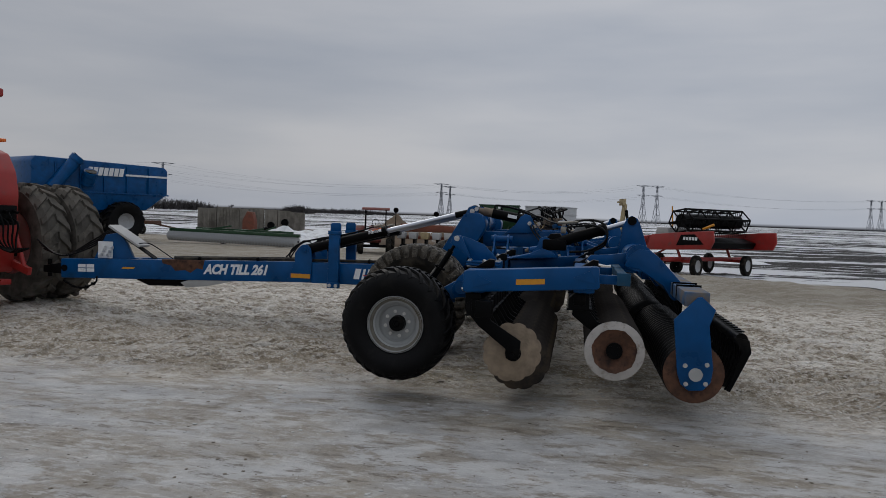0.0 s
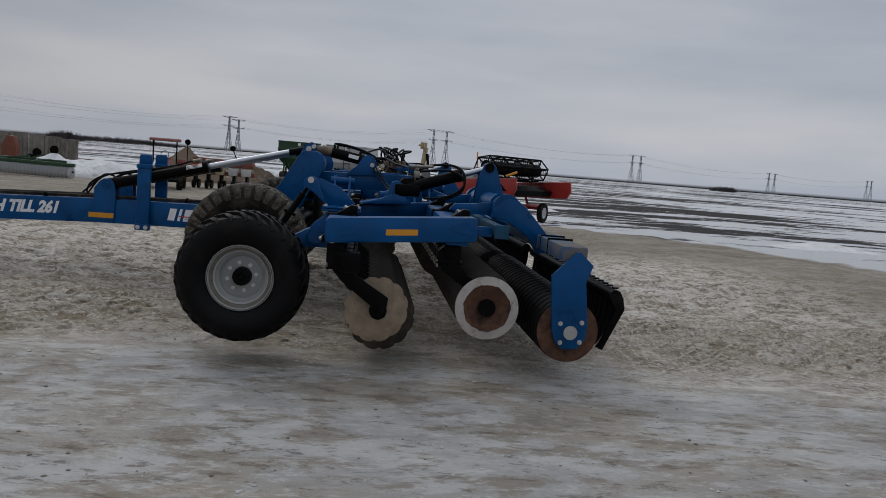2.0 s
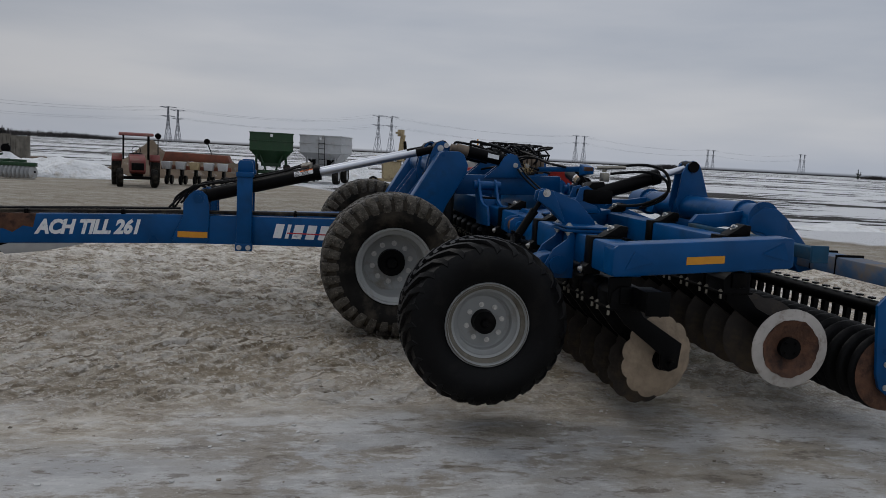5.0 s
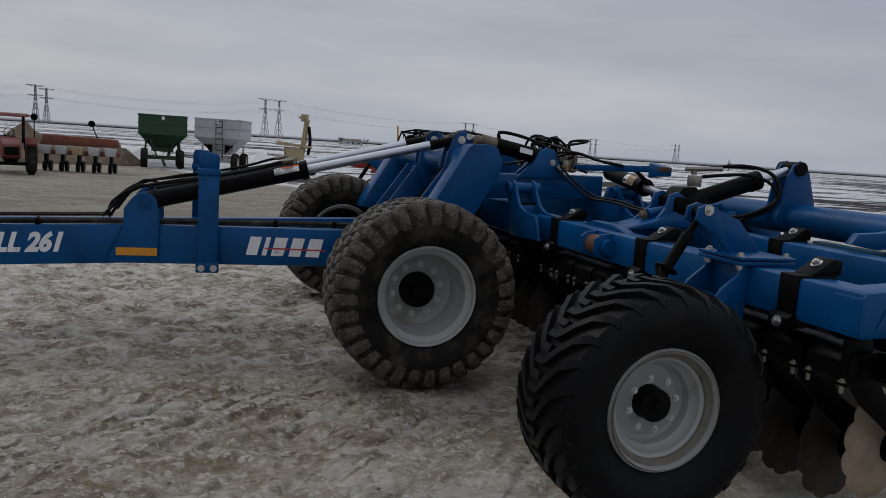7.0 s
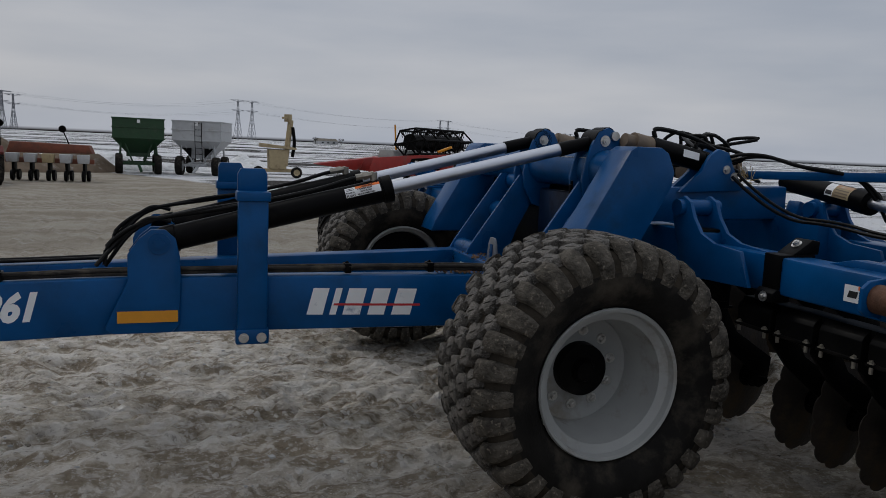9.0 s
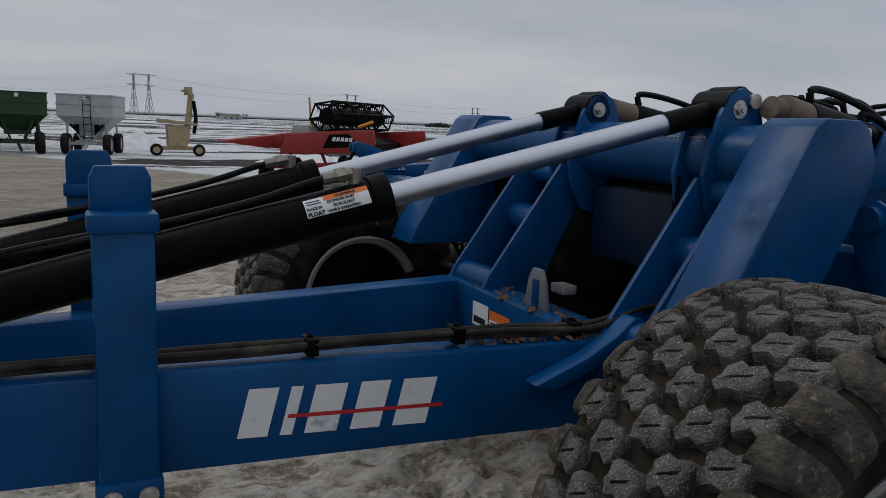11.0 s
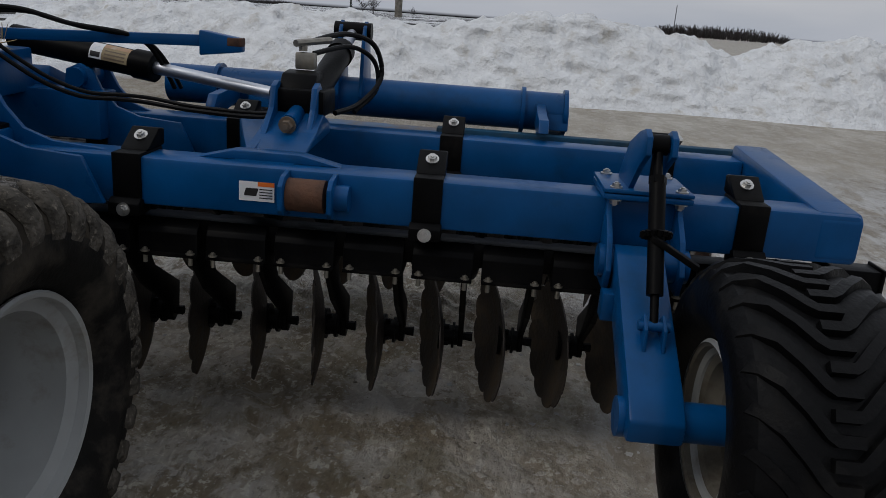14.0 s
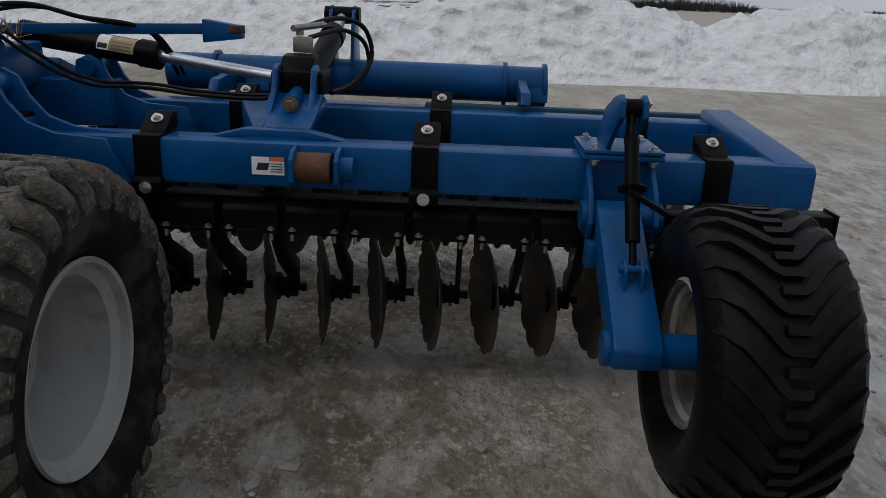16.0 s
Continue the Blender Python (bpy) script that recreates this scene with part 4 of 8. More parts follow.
def build_rams():
    for sg in (-1, 1):
        y0, y1 = (0.055 - rail_y(-2.88), -0.345) if sg < 0 else (far_rail_y(-2.88) - 0.055, 0.425)
        a, b = Vector((-2.86, y0, 1.035)), Vector((-0.47, y1, 1.655))
        d = (b - a).normalized()
        bm = BM()
        rod(bm, a - d * 0.02, a + d * 1.22, 0.066, n=32)
        rod(bm, a + d * 1.19, a + d * 1.245, 0.075, n=32)
        rod(bm, a + d * 0.02, a + d * 0.09, 0.073, n=32)
        ram = part("lift_ram", bm, BLACK, harrow, "thick black hydraulic lift cylinder")
        bm = BM()
        rod(bm, a + d * 1.22, b - d * 0.22, 0.036, n=28)
        part("ram_rod", bm, CHROME, ram, "chromed cylinder rod")
        bm = BM()
        rod(bm, b - d * 0.24, b - d * 0.04, 0.041, 0.037, n=24)
        rod(bm, b + Vector((0, -0.08, 0)), b + Vector((0, 0.08, 0)), 0.065, n=24)
        part("rod_eye", bm, BLACK, ram)
        # hoses on the ram
        up = Vector((0, 0, 1))
        bm = BM()
        n0 = a + d * 1.14 + up * 0.090
        sweep(bm, [n0, n0 - d * 0.12 + up * 0.01, n0 - d * 0.35 - up * 0.005, n0 - d * 0.8 + up * 0.005, a + up * 0.12 - d * 0.05, a - d * 0.16 + up * 0.03 + Vector((-0.08, 0, 0)), a + Vector((-0.26, 0, -0.12))], 0.0115)
        sweep(bm, [a + d * 0.06 + up * 0.09, a + up * 0.13 - d * 0.06, a - d * 0.2 + up * 0.05, a + Vector((-0.3, sg * 0.03, -0.12))], 0.0115)
        sweep(bm, [a + d * 0.5 + up * 0.09 + Vector((0, -sg * 0.03, 0)), a + d * 0.2 + up * 0.115, a + up * 0.10 - d * 0.1, a + Vector((-0.26, -sg * 0.03, -0.13))], 0.0105)
        part("ram_hose", bm, HOSE, ram)
        bm = BM()
        rod(bm, n0 - up * 0.03, n0 + up * 0.02, 0.02, n=10)
        rod(bm, n0 + up * 0.008, n0 - d * 0.1 + up * 0.012, 0.018, n=8)
        rod(bm, n0 - d * 0.03 + up * 0.01, n0 - d * 0.06 + up * 0.01, 0.024, n=6)
        part("hose_fitting", bm, VALVE, ram)
        if sg < 0:
            put_ram_decal(ram, a, d)


def flat_text(body, size, mat, parent, m, bold=0.0, shear=0.0, name="lettering", spacing=1.0):
    """Lettering in the built-in font, laid on a surface by the matrix m (x along the line, y up the letters)."""
    cu = bpy.data.curves.new(name, "FONT")
    cu.body, cu.size, cu.shear, cu.offset, cu.extrude, cu.space_character = body, size, shear, bold, 0.0006, spacing
    cu.resolution_u = 3
    tmp = bpy.data.objects.new(name, cu)
    mesh = bpy.data.meshes.new_from_object(tmp)
    bpy.data.objects.remove(tmp)
    mesh.materials.clear()
    mesh.materials.append(mat)
    mesh.transform(m)
    ob = new(name, mesh)
    ob.parent = parent
    return ob


def basis(o, x, y):
    x, y = Vector(x).normalized(), Vector(y).normalized()
    z = x.cross(y).normalized()
    y = z.cross(x)
    return Matrix.Translation(o) @ Matrix((x, y, z)).transposed().to_4x4()


def quad(bm, m, x0, x1, y0, y1, lift=0.001, slant=0.0):
    vs = [bm.verts.new(m @ Vector((x + slant * y, y, lift))) for x, y in ((x0, y0), (x1, y0), (x1, y1), (x0, y1))]
    bm.faces.new(vs)
    return bm


def put_ram_decal(ram, a, d):
    """Warning label wrapped on the near side of the lift ram."""
    side = Vector((0, -1, 0.35)).normalized()
    side = (side - d * side.dot(d)).normalized()
    up = side.cross(d)
    if up.z < 0:
        up = -up
    r = 0.0672

    def bent(bm, x0, x1, y0, y1, lift):
        rows = []
        for k in range(7):
            t = (y0 + (y1 - y0) * k / 6) / r
            nrm = side * math.cos(t) + up * math.sin(t)
            rows.append([bm.verts.new(a + d * x + nrm * (r + lift)) for x in (x0, x1)])
        for p, q in zip(rows, rows[1:]):
            bm.faces.new((p[0], p[1], q[1], q[0]))
        return bm
    def along(x):
        return 1.178 - (1.13 - x) * 0.58

    def round_(y):
        return y * 0.68 + 0.014
    part("warning_label", bent(BM(), along(0.80), along(1.13), round_(-0.042), round_(0.042), 0.0005), WHITE, ram, "white warning label", 60)
    part("label_band", bent(BM(), along(0.90), along(1.13), round_(0.018), round_(0.042), 0.0012), ORANGE, ram, "orange warning band", 60)

    def line(text, x, y, size, bold=0.0004):
        t = round_(y) / r
        nrm = side * math.cos(t) + up * math.sin(t)
        tan = up * math.cos(t) - side * math.sin(t)
        flat_text(text, size * 0.60, INK, ram, basis(a + d * along(x) + nrm * (r + 0.0022), d, tan), bold)
    line("WARNING", 0.96, 0.023, 0.021)
    line("CYLINDER MUST", 0.912, 0.003, 0.0185)
    line("BE IN FLOAT", 0.94, -0.017, 0.0185)
    line("WHILE OPERATING", 0.907, -0.037, 0.0185)
    line("PLACE IN", 0.806, -0.012, 0.018)
    line("FLOAT", 0.806, -0.038, 0.027, 0.0007)
    for x0, x1, y in ((0.81, 0.88, 0.026), (0.815, 0.885, 0.014)):
        part("label_mark", bent(BM(), along(x0), along(x1), round_(y - 0.0025), round_(y + 0.0025), 0.0015), INK, ram, "", 60)


def build_tower():
    for sg in (-1, 1):
        side = [(-0.90, 0.94), (-0.87, 1.02), (-0.525, 1.605), (-0.49, 1.628), (-0.335, 1.628), (-0.288, 1.60), (-0.243, 1.50), (-0.255, 1.42), (-0.44, 1.10), (-0.50, 0.94)]
        bm = BM()
        prism(bm, side, *((-0.575, -0.79) if sg < 0 else (1.30, 1.57)), bevel=0.008)
        part("tower_leg", bm, BLUE, harrow, "slanted blue box-section tower leg")
        # ram lugs on the torque tube
        for y in (0.265, 0.405) if sg < 0 else (0.345, 0.485):
            bm = BM()
            prism(bm, [(-0.60, 1.430), (-0.58, 1.530), (-0.55, 1.630), (-0.51, 1.705), (-0.45, 1.730), (-0.39, 1.705), (-0.36, 1.650), (-0.33, 1.550), (-0.32, 1.430), (-0.37, 1.310), (-0.45, 1.210), (-0.52, 1.230), (-0.58, 1.330)], sg * y, sg * (y + 0.022), bevel=0.003)
            lug = part("ram_lug", bm, BLUE, harrow)
            if sg < 0 and y > 0.4:
                bm = BM()
                hexbolt(bm, (-0.467, sg * 0.427, 1.655), (0, sg, 0), 0.022, 0.016)
                rod(bm, (-0.41, sg * 0.42, 1.685), (-0.41, sg * 0.445, 1.685), 0.026)
                part("pin_bolt", bm, STEEL, lug)
            if sg > 0 and y < 0.4:
                bm = BM()
                hexbolt(bm, (-0.465, y, 1.655), (0, -1, 0), 0.022, 0.016)
                part("pin_bolt", bm, STEEL, lug)
        bm = BM()
        rod(bm, (-0.44, 0.366 if sg > 0 else -0.285, 1.685), (-0.44, 0.485 if sg > 0 else -0.405, 1.685), 0.05, n=22)
        part("lug_sleeve", bm, BLACK, harrow)
        # inner plates from drawbar to torque tube, with tube spacers
        for y in ((0.38, 0.55) if sg < 0 else (0.40, 0.70)):
            bm = BM()
            prism(bm, [(-0.98, 0.86), (-0.93, 0.95), (-0.60, 1.42), (-0.44, 1.42), (-0.47, 1.30), (-0.60, 1.06), (-0.70, 0.80), (-0.80, 0.62), (-0.95, 0.7)], sg * y, sg * (y + 0.02), bevel=0.003)
            part("tower_plate", bm, BLUE, harrow)
        for x, z, r in ((-0.62, 1.16, 0.065), (-0.52, 1.37, 0.05), (-0.88, 0.90, 0.06)):
            bm = BM()
            rod(bm, (x, -0.40 if sg < 0 else 0.42, z), (x, -0.63 if sg < 0 else 0.70, z), r, n=22)
            part("spacer_tube", bm, BLUE, harrow)
    bm = BM()
    prism(bm, [(-0.03, 0.886), (0.13, 0.886), (0.105, 1.0), (0.08, 1.04), (0.02, 1.04), (-0.005, 1.0)], -0.93, -0.915, axis="x", bevel=0.003)
    tab = part("lock_tab", bm, GALV, harrow, "grey lock tab on the cross member")
    bm = BM()
    box(bm, -0.936, -0.93, 0.03, 0.07, 0.892, 1.0, 0.003)
    part("tab_rib", bm, BLUE, tab)
    bm = BM()
    rod(bm, (-0.45, -0.61, 1.49), (-0.45, 1.41, 1.49), 0.115, n=40)
    part("torque_tube", bm, BLUE, harrow)
    bm = BM()
    for k in range(54):
        y = -0.36 + 0.86 * k / 53
        hexbolt(bm, (-0.545, y, 1.555), (-0.8, 0, 0.5), 0.0045, 0.003, False)
    part("weld_bead", bm, LIGHT_GREY, harrow)
    # added black sheet that stands for the deep shade between the tower legs
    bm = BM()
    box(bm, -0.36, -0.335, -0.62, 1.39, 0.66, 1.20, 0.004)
    part("recess_shade_plate", bm, BLACK, harrow, "black plate added for the shade behind the tower")
    # bar coloured black instead of blue, for the shade behind the tube
    bm = BM()
    prism(bm, [(-0.40, 1.20), (-0.33, 1.20), (-0.33, 1.36), (-0.37, 1.38), (-0.40, 1.36)], -0.62, 1.39, bevel=0.006)
    part("tower_cross_bar", bm, BLACK, harrow)
    # cover's blue darkened to carry the shade under the tube
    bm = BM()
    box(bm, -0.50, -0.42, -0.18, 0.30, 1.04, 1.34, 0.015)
    cover = part("valve_cover", bm, SHADED_BLUE, harrow, "blue cover under the tube, painted dark for its shade")
    bm = BM()
    sweep(bm, [(-0.62, -0.33, 1.40), (-0.60, -0.30, 1.2), (-0.66, -0.27, 1.0), (-0.78, -0.30, 0.93), (-0.95, -0.36, 0.93)], 0.009)
    sweep(bm, [(-0.60, -0.31, 1.42), (-0.57, -0.27, 1.2), (-0.62, -0.24, 1.0), (-0.8, -0.28, 0.91), (-0.95, -0.38, 0.92)], 0.008)
    part("tower_hose", bm, HOSE, cover)
    bm = BM()
    box(bm, -0.62, -0.55, 0.30, 0.40, 0.86, 0.90, 0.006)
    part("grease_block", bm, LIGHT_GREY, cover)
    rnd = random.Random(8)
    bm = BM()
    for k in range(240):
        x = -1.42 + 0.70 * rnd.random() ** 0.7
        y = -rail_y(x) + 0.012 + 0.10 * rnd.random()
        w = 0.003 + 0.016 * rnd.random() ** 3
        rod(bm, (x, y, 0.893), (x + w * 0.3, y, 0.898 + 0.006 * rnd.random()), w, w * 0.45, n=6)
    for k in range(160):
        x, y = -0.98 + 0.15 * rnd.random(), -0.44 + 0.95 * rnd.random()
        w = 0.003 + 0.016 * rnd.random() ** 3
        rod(bm, (x, y, 0.885), (x, y + w * 0.3, 0.893 + 0.006 * rnd.random()), w, w * 0.45, n=6)
    tagged(part("soil_crust", bm, RUSTY_SOIL, harrow), "crust of dried soil on the rail", kind="stuff")
    # axle, axle arms
    bm = BM()
    rod(bm, (-0.60, -0.88, 0.70), (-0.60, 0.88 + FAR, 0.70), 0.10, n=28)
    for sg in (-1, 1):
        off = 0.0 if sg < 0 else FAR
        beam(bm, (-0.60, sg * 0.84 + off, 0.70), (-1.0, sg * 0.84 + off, 0.575), 0.12, 0.16, 0.01)
        rod(bm, (-1.0, sg * 0.80 + off, 0.575), (-1.0, sg * 1.2 + off, 0.575), 0.06)
    part("axle", bm, BLACK, harrow)
    bm = BM()
    prism(bm, [(-1.27, 0.79), (-1.20, 0.765), (-1.02, 0.83), (-0.90, 0.91), (-0.86, 0.965), (-0.90, 0.975), (-0.97, 0.92), (-1.08, 0.86)], -0.49, -0.42, bevel=0.006)
    part("step_gusset", bm, BLUE, harrow)


def clamp(y, x0, x1, z0, z1, parent, up_first=True):
    """Black strap round a square bar with a lug and bolt above and below."""
    bm = BM()
    t = 0.012
    box(bm, x0 - t, x1 + t, y - 0.055, y + 0.055, z0 - t, z1 + t, 0.006)
    prism(bm, [(x1 - 0.13, z1 + t), (x1 + 0.03, z1 + t), (x1 + 0.035, z1 + 0.078), (x1 - 0.015, z1 + 0.086), (x1 - 0.10, z1 + 0.03)], y - 0.055, y + 0.055, bevel=0.006)
    prism(bm, [(x0 - 0.045, z0 - 0.035), (x0 + 0.06, z0 - 0.035), (x0 + 0.06, z0 + 0.0), (x0 - 0.02, z0 + 0.03), (x0 - 0.045, z0 + 0.01)], y - 0.06, y + 0.06, bevel=0.004)
    strap = part("bar_clamp", bm, BLACK, parent, "black bar clamp with zinc bolts")
    bm = BM()
    hexbolt(bm, (x1 - 0.058, y, z1 + 0.057), (-0.55, 0, 0.83), 0.018, 0.018)
    hexbolt(bm, (x0 - 0.045, y, z0 - 0.012), (-1, 0, 0.1), 0.018, 0.018)
    part("bolt", bm, STEEL, strap)


def disc_mesh(r, notched, name, mat, dish=0.055, turn=1.0):
    bm = BM()
    n = 84
    rings = []
    for k, f in enumerate((0.16, 0.45, 0.75, 0.92, 1.0)):
        ring = []
        for i in range(n):
            t = 2 * math.pi * i / n
            rr = r * f
            if notched and f > 0.9:
                w = abs(math.sin(t * 6))
                rr -= (0.018 if f == 1.0 else 0.007) * (1 - w) ** 1.5
            ring.append(bm.verts.new((rr * math.cos(t), turn * dish * (rr / r) ** 2, rr * math.sin(t))))
        rings.append(ring)
    for a, b in zip(rings, rings[1:]):
        for i in range(n):
            bm.faces.new((a[i], a[(i + 1) % n], b[(i + 1) % n], b[i]))
    bm.faces.new(rings[0])
    bmesh.ops.recalc_face_normals(bm, faces=bm.faces)
    bmesh.ops.solidify(bm, geom=bm.faces[:], thickness=0.006)
    return finish(bm, name, mat, 40)


def arm_mesh(xt, zt, xh, zh):
    """The curved leg from the gang tube to a disc's hub (hub at x = 0, z = 0 of the mesh)."""
    bm = BM()
    dx, dz = xt - xh, zt - zh
    out = [(dx - 0.06, dz), (dx + 0.07, dz), (dx + 0.09, dz - 0.10), (dx * 0.72 + 0.07, dz * 0.55), (0.07, 0.12), (0.055, -0.03), (0.0, -0.055), (-0.055, -0.03), (-0.06, 0.05), (dx * 0.72 - 0.04, dz * 0.45), (dx - 0.06, dz - 0.14)]
    prism(bm, out, -0.10, -0.076, bevel=0.004)
    rod(bm, (0, -0.076, 0), (0, 0.0, 0), 0.046, n=18)
    rod(bm, (0, -0.060, 0), (0, -0.048, 0), 0.060, n=18)
    rod(bm, (0, -0.012, 0), (0, 0.012, 0), 0.070, n=18)
    rod(bm, (0, -0.142, 0), (0, -0.100, 0), 0.022, 0.018, n=6)
    for t in (0.4, 1.97, 3.54, 5.11):
        rod(bm, (0.056 * math.cos(t), -0.034, 0.056 * math.sin(t)), (0.056 * math.cos(t), 0.0, 0.056 * math.sin(t)), 0.009, n=6)
    return finish(bm, "arm", BLACK)


def clamp_box_mesh():
    """Clamp block and cover plate that hold an arm to its tube, at the tube's centre."""
    bm = BM()
    prism(bm, [(-0.095, -0.08), (-0.11, -0.08), (-0.11, -0.095), (0.11, -0.095), (0.11, -0.08), (0.085, -0.078), (0.085, 0.045), (-0.05, 0.05), (-0.085, 0.02), (-0.097, 0.0)], -0.117, 0.117, bevel=0.003)
    return finish(bm, "mount_block", BLACK)


def mount_bolt_mesh():
    bm = BM()
    hexbolt(bm, (-0.10, 0, -0.08), (0, 0, 1), 0.012, 0.012)
    rod(bm, (-0.10, 0, -0.125), (-0.10, 0, -0.09), 0.009, n=8)
    return finish(bm, "mount_bolt", VALVE)


NOTCHED = disc_mesh(0.288, True, "notched_disc", SOILED)
NOTCHED_END = disc_mesh(0.262, True, "notched_disc_end", TAN_DISC)
PLAIN = disc_mesh(0.262, False, "plain_disc", SOILED, turn=1.0)
BLOCK_MESH, BOLT_MESH = clamp_box_mesh(), mount_bolt_mesh()
FRONT = dict(xt=0.0, zt=0.865, xh=0.36, zh=0.352)
REAR = dict(xt=0.86, zt=0.93, xh=1.165, zh=0.525)
ARM_F, ARM_R = arm_mesh(**FRONT), arm_mesh(**REAR)


def gang(y0, y1, count, which, blade, arm, yaw, sg, end=None):
    """A row of discs, each on its own leg, under a square tube."""
    bm = BM()
    box(bm, which["xt"] - 0.05, which["xt"] + 0.05, y0, y1, which["zt"] - 0.05, which["zt"] + 0.05, 0.006)
    part("gang_tube", bm, BLACK, harrow)
    for k in range(count):
        y = y0 + (y1 - y0) * (k + 0.5) / count
        d = part("disc", end if end is not None and k == 0 else blade, None, harrow)
        outer = end is not None and k == 0
        d.location, d.rotation_euler = (which["xh"] - (0.05 if outer else 0.0), y, which["zh"] + (0.10 if outer else 0.0)), (0, 0, radians(yaw) * sg)
        hub = part("hub", arm, None, harrow)
        hub.name = "disc_arm"
        hub.location = (which["xh"] - (0.05 if outer else 0.0), y, which["zh"] + (0.10 if outer else 0.0))
        b = part("mount_block", BLOCK_MESH, None, harrow)
        b.location = (which["xt"], y, which["zt"])
        for dy in (-0.09, 0.09):
            part("mount_bolt", BOLT_MESH, None, b).location.y = dy


def worn_end_disc(sg):
    """The outermost rear disc: a bright worn band round a rusty dished centre."""
    y = sg * 3.99
    bm = BM()
    lathe(bm, [(0.252, 0.0), (0.185, -0.010), (0.183, -0.004), (0.252, 0.006), (0.252, 0.0)], (0, 0, 0), n=56)
    ring = part("worn_disc", bm, WORN, harrow, "disc with a bright worn steel band")
    ring.location, ring.rotation_euler = (1.165, y, 0.525), (0, 0, radians(3) * sg)
    bm = BM()
    s = sg
    pts = []
    for i in range(56):
        t = 2 * math.pi * i / 56
        pts.append(0.186 + 0.004 * math.sin(7 * t) + 0.003 * math.sin(17 * t + 1))
    rings = []
    for f, d in ((1.0, 0.014), (0.8, -0.004), (0.5, -0.022), (0.2, -0.03)):
        rings.append([bm.verts.new((pts[i] * f * math.cos(2 * math.pi * i / 56), s * d, pts[i] * f * math.sin(2 * math.pi * i / 56))) for i in range(56)])
    for a, b in zip(rings, rings[1:]):
        for i in range(56):
            bm.faces.new((a[i], a[(i + 1) % 56], b[(i + 1) % 56], b[i]))
    bm.faces.new(rings[-1])
    bmesh.ops.recalc_face_normals(bm, faces=bm.faces)
    part("dished_centre", bm, RUST, ring, "rust-brown dished disc centre")
    bm = BM()
    rod(bm, (0, s * -0.03, 0), (0, s * 0.01, 0), 0.07, n=20)
    for k in range(4):
        t = math.pi / 4 + k * math.pi / 2
        hexbolt(bm, (0.048 * math.cos(t), s * 0.008, 0.048 * math.sin(t)), (0, s, 0), 0.010, 0.01)
    part("disc_hub", bm, BLACK, ring)


def ring_mesh():
    bm = BM()
    lathe(bm, [(0.17, -0.045), (0.225, -0.03), (0.25, -0.012), (0.252, 0.008), (0.238, 0.022), (0.2, 0.03), (0.17, 0.045)], (0, 0, 0), n=40)
    return finish(bm, "roller_ring", RUBBER_CLEAN, 50)


def tine_mesh():
    bm = BM()
    prev = None
    for k in range(10):
        t = k / 9
        x = 0.0 + 0.035 * math.sin(t * 2.2) - 0.12 * t * t
        z = 0.05 - 0.47 * t
        w = 0.024 * (1 - 0.45 * t)
        ring = [bm.verts.new((x + a * 0.02, b * w, z)) for a, b in ((-1, -1), (1, -1), (1, 1), (-1, 1))]
        if prev:
            for i in range(4):
                bm.faces.new((prev[i], prev[(i + 1) % 4], ring[(i + 1) % 4], ring[i]))
        else:
            bm.faces.new(ring)
        prev = ring
    bm.faces.new(list(reversed(prev)))
    bmesh.ops.recalc_face_normals(bm, faces=bm.faces)
    rod(bm, (0.0, 0, 0.06), (0.0, 0, 0.072), 0.028, n=8)
    return finish(bm, "tine", BLACK)


RING, TINE = ring_mesh(), tine_mesh()


def roller(y0, y1, sg):
    n = max(3, int(abs(y1 - y0) / 0.115))
    bm = BM()
    rod(bm, (1.80, y0, 0.40), (1.80, y1, 0.40), 0.165, n=30)
    part("roller_core", bm, BLACK, harrow)
    for k in range(n):
        r = part("roller_ring", RING, None, harrow)
        r.location = (1.80, y0 + (y1 - y0) * (k + 0.5) / n, 0.40)
        r.rotation_euler = (radians(random.uniform(-2, 2)), 0, radians(random.uniform(-1.5, 1.5)))
    bm = BM()
    rod(bm, (2.16, y0, 0.70), (2.16, y1, 0.70), 0.052, n=24)
    part("tine_pipe", bm, BLACK, harrow, "black rear pipe with scraper tines")
    m = max(3, int(abs(y1 - y0) / 0.125))
    for k in range(m):
        t = part("tine", TINE, None, harrow)
        t.location = (2.16, y0 + (y1 - y0) * (k + 0.3) / m, 0.70)


